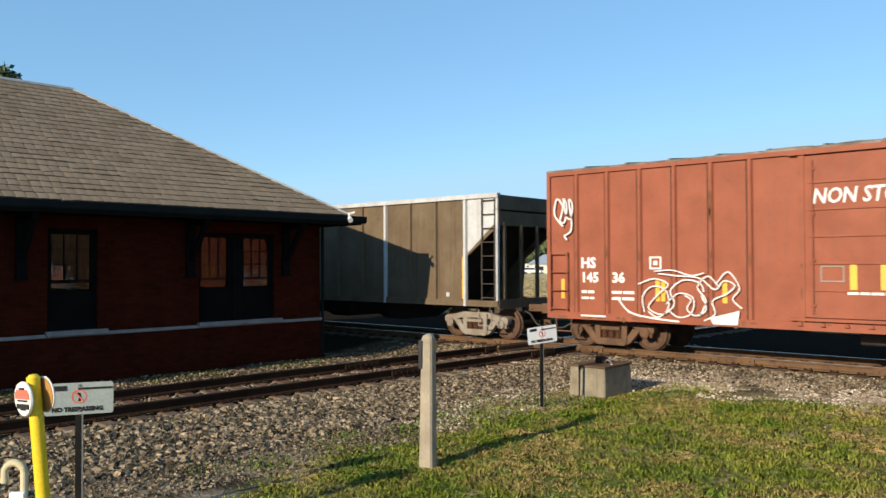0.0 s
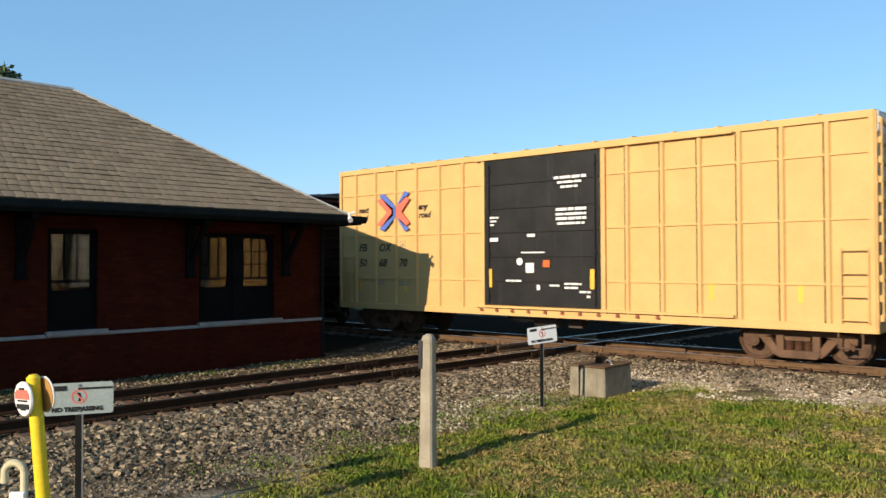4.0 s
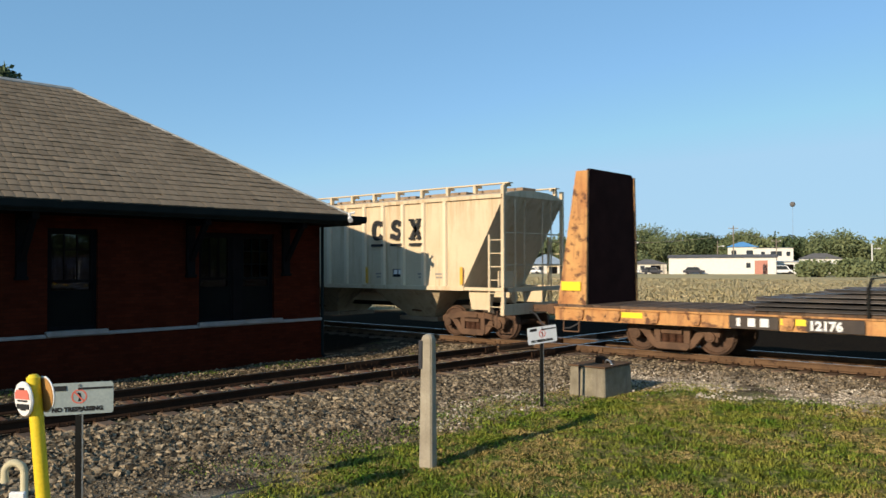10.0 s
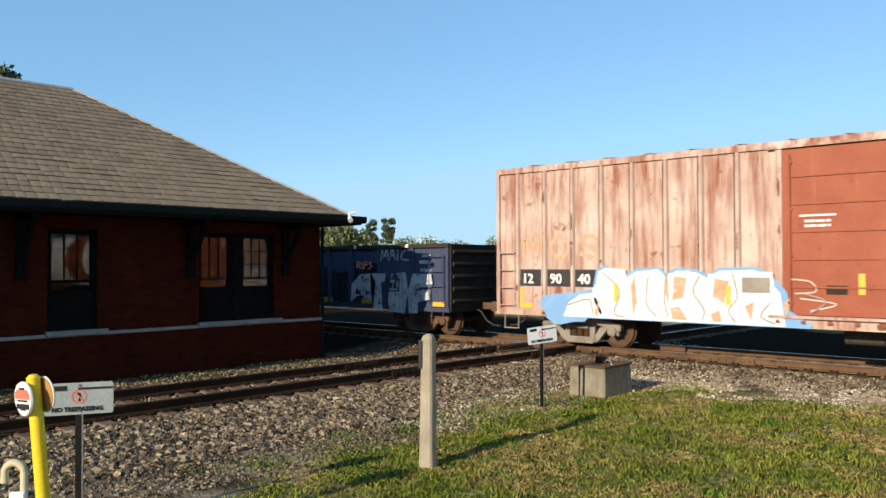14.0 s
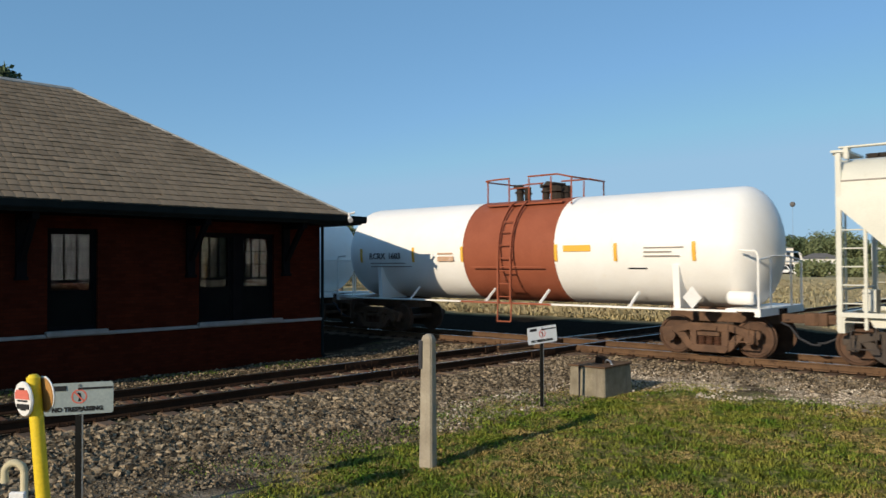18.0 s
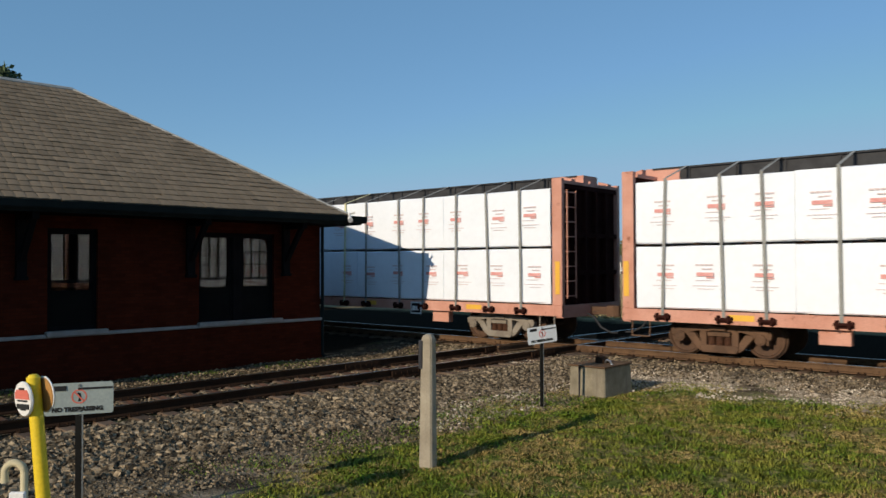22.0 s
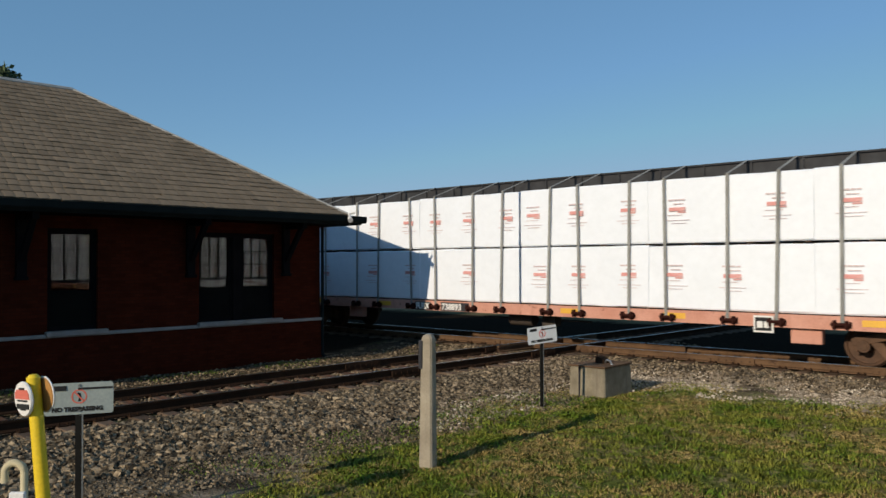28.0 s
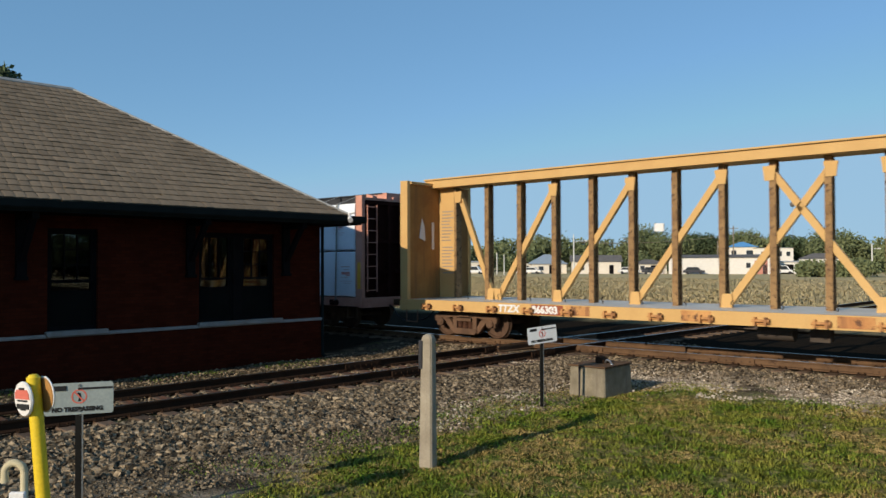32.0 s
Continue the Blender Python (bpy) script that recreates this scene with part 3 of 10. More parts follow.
def ground_height(x, y):
    d1 = np.abs(y)
    d2 = np.abs((x - FORE_X - TRACK_K * y)) / math.hypot(1, TRACK_K)
    d2 = np.where(y < 150, d2, 99)
    bed = np.maximum(1 - smooth01((d1 - 1.5) / 1.5), 1 - smooth01((d2 - 1.4) / 1.6))
    bumps = 0.018 * np.sin(x * 1.7 + np.sin(y * 1.1)) * np.sin(y * 1.9 + 0.7 * x) + 0.012 * np.sin(3.1 * x - 2.3 * y)
    return -0.39 + 0.175 * bed + bumps * (1 - bed)


def value_noise(x, y, size, seed):
    """Smooth uneven values from 0 to 1, in cells of the given size."""
    u, v = x / size, y / size
    i, j = np.floor(u).astype(int), np.floor(v).astype(int)
    fu, fv = smooth01(u - i), smooth01(v - j)
    table = np.random.default_rng(seed).random((256, 256))

    def at(a, b):
        return table[a % 256, b % 256]
    return (at(i, j) * (1 - fu) + at(i + 1, j) * fu) * (1 - fv) + (at(i, j + 1) * (1 - fu) + at(i + 1, j + 1) * fu) * fv


def build_ground():
    near = np.concatenate([np.arange(-24, 6.01, 0.3)])
    far = np.array([9, 14, 22, 35, 60, 110, 200, 400, 900, 2500.0])
    xs = np.concatenate([-24 - far[::-1], near, 6 + far])
    ys = np.concatenate([-21 - far[::-1], np.arange(-21, 9.01, 0.3), 9 + far])
    gx, gy = np.meshgrid(xs, ys, indexing="ij")
    gz = ground_height(gx, gy)
    n, m = gx.shape
    idx = np.arange(n * m).reshape(n, m)
    q = np.stack([idx[:-1, :-1], idx[1:, :-1], idx[1:, 1:], idx[:-1, 1:]], -1).reshape(-1, 4)
    me = bpy.data.meshes.new("ground")
    me.from_pydata(np.stack([gx, gy, gz], -1).reshape(-1, 3).tolist(), [], q.tolist())
    me.materials.append(M_GROUND)
    me.shade_smooth()
    tagged(new("ground", me), "mown lawn, pale gravel and dry field grass", "ground", kind="structure")


build_ground()

# ---------------- tracks ----------------
RAILH = 0.17


def rail_profile(bm, x0, x1, yc, top=0.0):
    """A rail along x: foot, web and head."""
    h = RAILH
    prism(bm, [(yc - 0.07, top - h), (yc + 0.07, top - h), (yc + 0.07, top - h + 0.02), (yc + 0.012, top - h + 0.045), (yc + 0.012, top - 0.045), (yc + 0.036, top - 0.035), (yc + 0.036, top - 0.004),
               (yc - 0.036, top - 0.004), (yc - 0.036, top - 0.035), (yc - 0.012, top - 0.045), (yc - 0.012, top - h + 0.045), (yc - 0.07, top - h + 0.02)], x0, x1, "x")


def track(name, label, at, x0, x1, ties, tops, m_rail, m_plate):
    t = empty(name, label, "railway track", kind="structure", at=at)
    for yc in (-0.753, 0.753):
        bm = bmesh.new()
        rail_profile(bm, x0, x1, yc, tops)
        part("rail", bm, m_rail, t)
        bm = bmesh.new()
        box(bm, x0, x1, yc - 0.03, yc + 0.03, tops - 0.004, tops)
        part("rail_head", bm, M_RTOP, t, "rail head polished by wheels")
    rnd = random.Random(5)
    tie = shared("tie", lambda bm: box(bm, -0.115, 0.115, -1.3, 1.3, -0.36, -RAILH - 0.002), M_TIE, 0.012)
    tp = shared("tie_plate" + m_plate.name, lambda bm: (box(bm, -0.09, 0.09, -0.17, 0.17, -RAILH - 0.002, -RAILH + 0.018), [tube(bm, (sx, sy, -RAILH), (sx, sy, -RAILH + 0.05), 0.014, 5) for sx in (-0.06, 0.06) for sy in (-0.1, 0.1)]), m_plate)
    for x in ties:
        o = part("tie", tie, M_TIE, t, at=pose(x + rnd.uniform(-0.04, 0.04), rnd.uniform(-0.05, 0.05), tops, 0, 0, rnd.uniform(-1.5, 1.5)))
        for yc in (-0.753, 0.753):
            part("tie_plate", tp, m_plate, t, at=pose(x, yc, tops))
    return t


main_track = track("main_track", "rusty rails with shiny heads on timber ties", pose(0, 0, 0), -420, 420, [-26 + 0.52 * i for i in range(50)], 0.0, M_RAIL, M_RAILD)
fore = pose(FORE_X, 0, 0, 0, 0, 90 + TURN)
fore_track = track("crossing_track", "rusty rails of a lesser track crossing on timber ties", fore, -60, 160, [-18.4 + 0.52 * i for i in range(32)] + [1.9 + 0.55 * i for i in range(30)], -0.006, M_RAILD, M_RAILD)


def diamond():
    """Guard rails, filler blocks and joint bars where the tracks cross."""
    t = empty("diamond_crossing", "rusted bolted steel crossing frame between the tracks", "rail crossing", kind="structure")
    for yc in (-0.62, 0.62):
        bm = bmesh.new()
        rail_profile(bm, -14.6, -8.6, yc, -0.002)
        part("guard_rail", bm, M_RAIL, t)
    for s in (-0.62, 0.62):
        bm = bmesh.new()
        rail_profile(bm, -2.3, 2.3, s, -0.008)
        part("guard_rail", bm, M_RAIL, t, at=fore)
    bolt = shared("bolt", lambda bm: tube(bm, (0, 0.02, 0), (0, -0.03, 0), 0.022, 6), M_RAIL)
    bolt2 = shared("bolt_dark", lambda bm: tube(bm, (0, 0.02, 0), (0, -0.03, 0), 0.022, 6), M_RAILD)
    for x0, yc in ((-10.75, -0.753), (-6.9, -0.753), (-13.2, -0.753), (-3.4, -0.753)):
        bm = bmesh.new()
        box(bm, x0 - 0.55, x0 + 0.55, yc - 0.062, yc - 0.03, -0.14, -0.035)
        j = part("joint_bar", bm, M_RAIL, t, bevel=0.006)
        for i in range(6):
            part("bolt", bolt, M_RAIL, j, at=pose(x0 - 0.45 + 0.18 * i, yc - 0.06, -0.085))
    for u0, vc in ((-2.2, 0), (-6.8, 0)):
        for sg in (-1, 1):
            bm = bmesh.new()
            w = sg * 0.753
            box(bm, u0 - 0.5, u0 + 0.5, w - 0.06, w - 0.03, -0.145, -0.04)
            j = part("joint_bar", bm, M_RAILD, t, bevel=0.006, at=fore)
            for i in range(6):
                part("bolt", bolt2, M_RAILD, j, at=pose(u0 - 0.4 + 0.16 * i, w - 0.05, -0.09))
    for x in (-13.4, -12.7, -11.7, -10.7, -10.0):
        bm = bmesh.new()
        box(bm, x - 0.2, x + 0.2, -1.7, 1.7, -0.4, -0.18)
        part("crossing_timber", bm, M_TIE, t, bevel=0.02)


diamond()


# ---------------- depot ----------------
DEPOT = pose(-16.625, -4.786, 0, 0, 0, TURN)
FLOOR_Z, EAVE_Z = -0.45, 3.20
WIN = [(-3.58, -1.46, 0.70, 2.93), (-7.02, -5.98, 0.70, 2.93), (-10.6, -9.5, 0.70, 2.93)]   # openings: y from, y to, z from, z to
LONG, WIDE = -32.0, -9.55


def depot():
    d = empty("depot", "red brick railway depot, walls toned dark for shade, with a brown hipped tile roof", "building", at=DEPOT)
    # long wall towards the track, in pieces between the openings
    edges = sorted(WIN)
    y = LONG
    for a, b, z0, z1 in edges:
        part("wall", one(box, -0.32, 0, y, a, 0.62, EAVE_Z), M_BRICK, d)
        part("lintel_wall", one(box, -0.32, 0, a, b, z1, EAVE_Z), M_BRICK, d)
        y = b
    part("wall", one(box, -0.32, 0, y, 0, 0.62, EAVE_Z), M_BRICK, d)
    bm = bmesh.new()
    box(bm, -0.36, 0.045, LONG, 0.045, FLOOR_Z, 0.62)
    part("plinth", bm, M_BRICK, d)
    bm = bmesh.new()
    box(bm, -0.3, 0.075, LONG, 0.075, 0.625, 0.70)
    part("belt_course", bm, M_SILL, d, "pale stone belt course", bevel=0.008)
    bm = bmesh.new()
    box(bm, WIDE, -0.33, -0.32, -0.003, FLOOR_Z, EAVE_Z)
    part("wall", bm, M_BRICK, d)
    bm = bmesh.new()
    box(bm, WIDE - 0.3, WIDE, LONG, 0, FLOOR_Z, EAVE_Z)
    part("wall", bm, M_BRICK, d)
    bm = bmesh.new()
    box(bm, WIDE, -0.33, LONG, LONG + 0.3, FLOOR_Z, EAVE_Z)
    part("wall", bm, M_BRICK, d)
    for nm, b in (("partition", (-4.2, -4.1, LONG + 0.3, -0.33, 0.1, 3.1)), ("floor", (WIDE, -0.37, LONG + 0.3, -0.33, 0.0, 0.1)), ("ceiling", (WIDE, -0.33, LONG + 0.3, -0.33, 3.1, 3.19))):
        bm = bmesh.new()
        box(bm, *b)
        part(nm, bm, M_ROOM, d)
    # windows
    for a, b, z0, z1 in WIN:
        w = part("window", one(box, -0.2, -0.08, a, b, z1 - 0.12, z1), M_TRIM, d, "dark-framed double-hung sash window")
        halves = [(a, (a + b) / 2 - 0.11), ((a + b) / 2 + 0.11, b)] if b - a > 1.5 else [(a, b)]
        part("window_sill", one(box, -0.2, 0.13, a - 0.05, b + 0.19, z0 - 0.045, z0 + 0.055), M_SILL, w, "pale stone sill", bevel=0.008)
        for p, q in halves:
            bm = bmesh.new()
            box(bm, -0.2, -0.08, p, p + 0.05, z0 + 0.05, z1 - 0.12)
            box(bm, -0.2, -0.08, q - 0.05, q, z0 + 0.05, z1 - 0.12)
            box(bm, -0.2, -0.06, p + 0.05, q - 0.05, z0 + 0.05, z0 + 0.14)
            part("window_frame", bm, M_TRIM, w)
            zm = 1.80
            bm = bmesh.new()
            box(bm, -0.17, -0.10, p + 0.05, q - 0.05, zm - 0.03, zm + 0.03)
            for yy in (p + 0.05, q - 0.11):
                box(bm, -0.17, -0.10, yy, yy + 0.06, zm + 0.03, z1 - 0.12)
                box(bm, -0.185, -0.12, yy, yy + 0.06, z0 + 0.14, zm - 0.03)
            cols = 3
            for i in range(1, cols):
                yy = p + 0.11 + (q - p - 0.22) * i / cols
                box(bm, -0.165, -0.12, yy - 0.012, yy + 0.012, zm + 0.03, z1 - 0.12)
            for i in (1, 2):
                zz = zm + 0.03 + (z1 - 0.15 - zm) * i / 3
                box(bm, -0.165, -0.12, p + 0.11, q - 0.11, zz - 0.012, zz + 0.012)
            part("sash", bm, M_TRIM, w)
            for s0, s1, xx in ((zm + 0.03, z1 - 0.12, -0.15), (z0 + 0.14, zm - 0.03, -0.165)):
                g = part("pane", one(box, xx, xx + 0.005, p + 0.11, q - 0.11, s0, s1), M_GLASS, w)
                g.visible_shadow = False
            # added dark sheet, hides bright reflections in the lower sash
            part("insect_screen", one(box, -0.105, -0.099, p + 0.05, q - 0.05, z0 + 0.14, zm - 0.20), M_PANECOVER, w, "dark sheet added to keep the lower sash dark")
        if b - a > 1.5:
            part("mullion", one(box, -0.24, -0.05, (a + b) / 2 - 0.11, (a + b) / 2 + 0.11, z0 + 0.05, z1 - 0.12), M_TRIM, w)
    # roof: four slopes over a boarded eave
    ov, oe, rise = 1.0, 0.65, 3.50
    ex, ey, rx = ov, oe, -4.774
    bx0, by0 = WIDE - ov, LONG - oe
    zt = 3.44
    ry1, ry0 = -4.78, LONG + 4.5
    re = 0.24                          # the tiles stop short of the broad end gutter
    bm = bmesh.new()
    V = [bm.verts.new(c) for c in ((ex, re, zt), (ex, by0, zt), (bx0, by0, zt), (bx0, re, zt), (rx, ry1, zt + rise), (rx, ry0, zt + rise))]
    for f in ((0, 4, 5, 1), (1, 5, 2), (2, 5, 4, 3), (3, 4, 0), (0, 1, 2, 3)):
        bm.faces.new([V[i] for i in f])
    part("roof", bm, M_ROOFG, d, "boarded hipped roof under brown tiles")
    part("eave_ledge", one(box, bx0, ex - 0.052, re + 0.004, ey - 0.052, EAVE_Z + 0.065, zt - 0.012), M_GUTTER, d)
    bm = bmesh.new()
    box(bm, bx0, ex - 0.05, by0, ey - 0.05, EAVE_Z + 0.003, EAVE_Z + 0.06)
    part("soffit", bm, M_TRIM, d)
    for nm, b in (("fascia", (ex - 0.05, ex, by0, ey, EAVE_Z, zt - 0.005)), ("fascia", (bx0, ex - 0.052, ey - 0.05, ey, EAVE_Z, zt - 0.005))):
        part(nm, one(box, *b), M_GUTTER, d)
    # gutter, half round, along the track side and round the end
    def gut(bm):
        prof = [(ex + 0.002, zt - 0.19), (ex + 0.05, zt - 0.20), (ex + 0.10, zt - 0.15), (ex + 0.115, zt - 0.02), (ex + 0.10, zt - 0.02), (ex + 0.085, zt - 0.13), (ex + 0.002, zt - 0.165)]
        prism(bm, [(x, z) for x, z in prof], by0, ey + 0.10)
    part("gutter", one(gut), M_GUTTER, d, "dark painted metal gutter")
    def gut2(bm):
        prof = [(ey + 0.002, zt - 0.19), (ey + 0.05, zt - 0.20), (ey + 0.10, zt - 0.15), (ey + 0.115, zt - 0.02), (ey + 0.10, zt - 0.02), (ey + 0.085, zt - 0.13), (ey + 0.002, zt - 0.165)]
        prism(bm, prof, bx0, ex - 0.002, "x")
    part("gutter", one(gut2), M_GUTTER, d)
    bm = bmesh.new()
    hose(bm, [(0.05, 0.05, 3.19), (0.05, 0.05, -0.3), (0.16, 0.08, -0.38)], 0.042, 8)
    part("downspout", bm, M_GUTTER, d, "dark metal downspout", smooth=True)
    # eave brackets
    def brk(bm):
        box(bm, 0.0, 0.12, -0.1, 0.1, 1.90, EAVE_Z)
        box(bm, 0.12, 0.92, -0.07, 0.07, EAVE_Z - 0.14, EAVE_Z)
        bar(bm, (0.10, 0, 2.25), (0.80, 0, EAVE_Z - 0.08), 0.12, 0.12)
        box(bm, -0.0, 0.16, -0.12, 0.12, 1.84, 1.92)
    me = shared("bracket", brk, M_TRIM, 0.012)
    for yy in (-1.14, -3.83, -7.55, -11.2, -14.9):
        part("eave_bracket", me, M_TRIM, d, at=pose(0, yy, 0))
    # ridge and hip caps
    bm = bmesh.new()
    tube(bm, (rx, ry0, zt + rise - 0.01), (rx, ry1, zt + rise - 0.01), 0.075, 8)
    for a in ((ex, re), (bx0, re)):
        tube(bm, (rx, ry1, zt + rise), (a[0], a[1], zt + 0.005), 0.05, 8)
    part("ridge_cap", bm, M_CAP, d, "pale weathered ridge and hip cap", smooth=True)
    return d, (ex, re, rx, ry1, zt, rise)


DEPOT_OB, ROOF = depot()


def security_light():
    t = empty("security_light", "white plastic security light clamped under the gutter", "lamp", at=DEPOT @ pose(1.10, 0.15, 3.42))
    bm = bmesh.new()
    box(bm, -0.03, 0.03, -0.03, 0.03, -0.06, 0.09)
    part("bracket", bm, M_WINK, t, bevel=0.01)
    bm = bmesh.new()
    tube(bm, (0.0, 0, -0.04), (0.12, -0.06, -0.12), 0.05, 10, 0.07)
    part("head", bm, M_WINK, t, smooth=True)
    bm = bmesh.new()
    tube(bm, (0.0, 0.02, 0.06), (0.08, 0.12, 0.10), 0.03, 8)
    part("sensor", bm, M_WINK, t, smooth=True)


security_light()


# ---------------- small things by the track ----------------
def concrete_post():
    bm = bmesh.new()
    w0, w1 = 0.092, 0.074
    v = []
    for z, w in ((-0.45, w0), (1.22, w1), (1.27, w1 * 0.6)):
        v.append([bm.verts.new((sx * w, sy * w, z)) for sx, sy in ((-1, -1), (1, -1), (1, 1), (-1, 1))])
    for a, b in zip(v, v[1:]):
        for i in range(4):
            bm.faces.new((a[i], a[(i + 1) % 4], b[(i + 1) % 4], b[i]))
    bm.faces.new(v[0][::-1])
    bm.faces.new(v[-1])
    t = empty("concrete_post", "square weathered concrete whistle post in the grass", "post", at=pose(-6.66, -11.36, 0, 1.2, 1.0, 17))
    part("shaft", bm, M_CONC, t, bevel=0.022)
    bm = bmesh.new()
    box(bm, -0.094, -0.048, -0.092, 0.05, 0.84, 1.19)
    part("plaque", bm, M_SBLACK, t, "black painted plaque")


concrete_post()


def no_trespassing_sign(at, face, sheet):
    t = empty("no_trespassing_sign", "small white no trespassing sign on a thin steel post", "sign", "railway warning signs", at=at)
    bm = bmesh.new()
    # the post's shaded side and lit edge are given as two colours
    prism(bm, [(-0.034, 0.0), (-0.034, -0.028), (0.022, -0.028), (0.022, -0.022), (-0.028, -0.022), (-0.028, 0.0)], -0.45, 1.0, "z")
    part("post", bm, M_POSTD, t, "steel channel post toned dark for its shaded side")
    part("post_edge", one(box, 0.0225, 0.034, -0.029, 0.004, -0.45, 1.0), M_GALV, t, "flange toned bright for its lit edge")
    f = part("plate", one(prism, [(sx * (0.275 + 0.025 * math.cos(a)), 0.885 + sz * (0.125 + 0.025 * math.sin(a))) for sx, sz, a in [(1, 1, k * math.pi / 6) for k in range(4)] + [(-1, 1, math.pi / 2 - k * math.pi / 6) for k in range(4)] + [(-1, -1, k * math.pi / 6) for k in range(4)] + [(1, -1, math.pi / 2 - k * math.pi / 6) for k in range(4)]], -0.036, -0.031), sheet, t, bevel=0.0, at=pose(0, 0, 0.885) @ pose(0, 0, 0, 0, face, 0) @ pose(0, 0, -0.885))
    words("NO TRESPASSING", 0.056, M_INK, f, -0.235, -0.038, 0.768, wide=1.0, bold=0.003)
    bars(f, -0.25, -0.038, 0.965, [(0, 0, 0.14, 0.045), (0.24, 0.005, 0.3, 0.018)], M_INK)
    bm = bmesh.new()
    for i in range(20):
        a, b = 2 * math.pi * i / 20, 2 * math.pi * (i + 1) / 20
        prism(bm, [(r * math.cos(q) + 0.0, 0.905 + r * math.sin(q)) for r, q in ((0.056, a), (0.056, b), (0.068, b), (0.068, a))], -0.0385, -0.0365)
    prism(bm, [(-0.045, 0.945), (-0.035, 0.953), (0.045, 0.865), (0.035, 0.857)], -0.040, -0.0385)
    part("ring", bm, M_RINK, f, "red prohibition ring")
    prism_b = bmesh.new()
    prism(prism_b, [(-0.012, 0.86), (0.0, 0.90), (-0.02, 0.92), (-0.008, 0.945), (0.012, 0.935), (0.02, 0.90), (0.012, 0.86)], -0.0375, -0.0365)
    part("symbol", prism_b, M_INK, f)
    bl = shared("sign_bolt", lambda bm: tube(bm, (0, 0, 0), (0, -0.012, 0), 0.012, 6), M_GALV)
    for z in (0.77, 1.01):
        part("bolt", bl, M_GALV, f, at=pose(0, -0.034, z))


no_trespassing_sign(pose(-7.53, -15.33, 0, 0, 0, 60), 0, M_SIGNG)
no_trespassing_sign(pose(-7.86, -7.05, 0, 0, 0, 66), -5, M_SIGNW)


def gas_marker():
    t = empty("pipeline_marker", "bright yellow pipeline marker post with round warning discs", "marker post", at=pose(-6.645, -15.991, 0, 3.2, -3.7, 4))
    bm = bmesh.new()
    tube(bm, (0, 0, -0.45), (0, 0, 1.24), 0.056, 16, 0.053)
    tube(bm, (0, 0, 1.24), (0, 0, 1.265), 0.053, 16, 0.03)
    part("post", bm, M_PIPEY, t, smooth=True)
    for nm, m, lab in (("disc", pose(-0.02, -0.075, 1.08, 0, 0, 0), "white disc with a red warning panel"), ("disc", pose(0.02, 0.075, 1.09, 0, 0, 180), "tan-backed disc with a white rim")):
        bm = bmesh.new()
        lathe_y(bm, [(-0.012, 0.11), (-0.014, 0.136), (0.0, 0.142), (0.012, 0.136)], 0, 0, 24)
        dsc = part(nm, bm, M_WINK if "red" in lab else M_TANB, t, lab, at=m, smooth=True)
        if "red" not in lab:
            bm = bmesh.new()
            lathe_y(bm, [(-0.005, 0.143), (-0.006, 0.147), (0.0, 0.150), (0.006, 0.147), (0.005, 0.143)], 0, 0, 28)
            part("rim", bm, M_WINK, dsc, smooth=True)
        bm = bmesh.new()
        prism(bm, [(-0.118, 0.0), (0.118, 0.0), (0.112, 0.045), (0.085, 0.075), (-0.085, 0.075), (-0.112, 0.045)], -0.019, -0.015)
        part("warning_panel", bm, M_RINK, dsc)
        for row in ((0.03, 0, 0.08, 0.016), (-0.01, -0.095, 0.16, 0.012), (-0.03, -0.155, 0.20, 0.040), (0.03, -0.165, 0.08, 0.008)):
            bars(dsc, -0.07, -0.016, 0.075, [row], M_INK)


gas_marker()


def vent_pipe():
    bm = bmesh.new()
    pts = [(0, 0, -0.45), (0, 0, 0.60)] + [(-0.075 + 0.075 * math.cos(a), 0, 0.60 + 0.075 * math.sin(a)) for a in [math.pi * i / 24 for i in range(1, 25)]] + [(-0.15, 0, 0.555)]
    hose(bm, [(x, y, z - 0.03) for x, y, z in pts], 0.028, 14)
    t = empty("vent_pipe", "cream painted steel vent pipe bent over like a cane", "pipe", at=pose(-6.35, -16.27, 0, 0, 0, 41))
    part("pipe", bm, M_PIPEC, t, smooth=True)
    bm = bmesh.new()
    box(bm, -0.08, 0.04, -0.075, -0.035, 0.36, 0.44)
    part("clamp", bm, M_WINK, t, bevel=0.008)
    bm = bmesh.new()
    tube(bm, (-0.15, 0, 0.525), (-0.15, 0, 0.497), 0.032, 14)
    part("rim", bm, M_PIPEC, t)


vent_pipe()


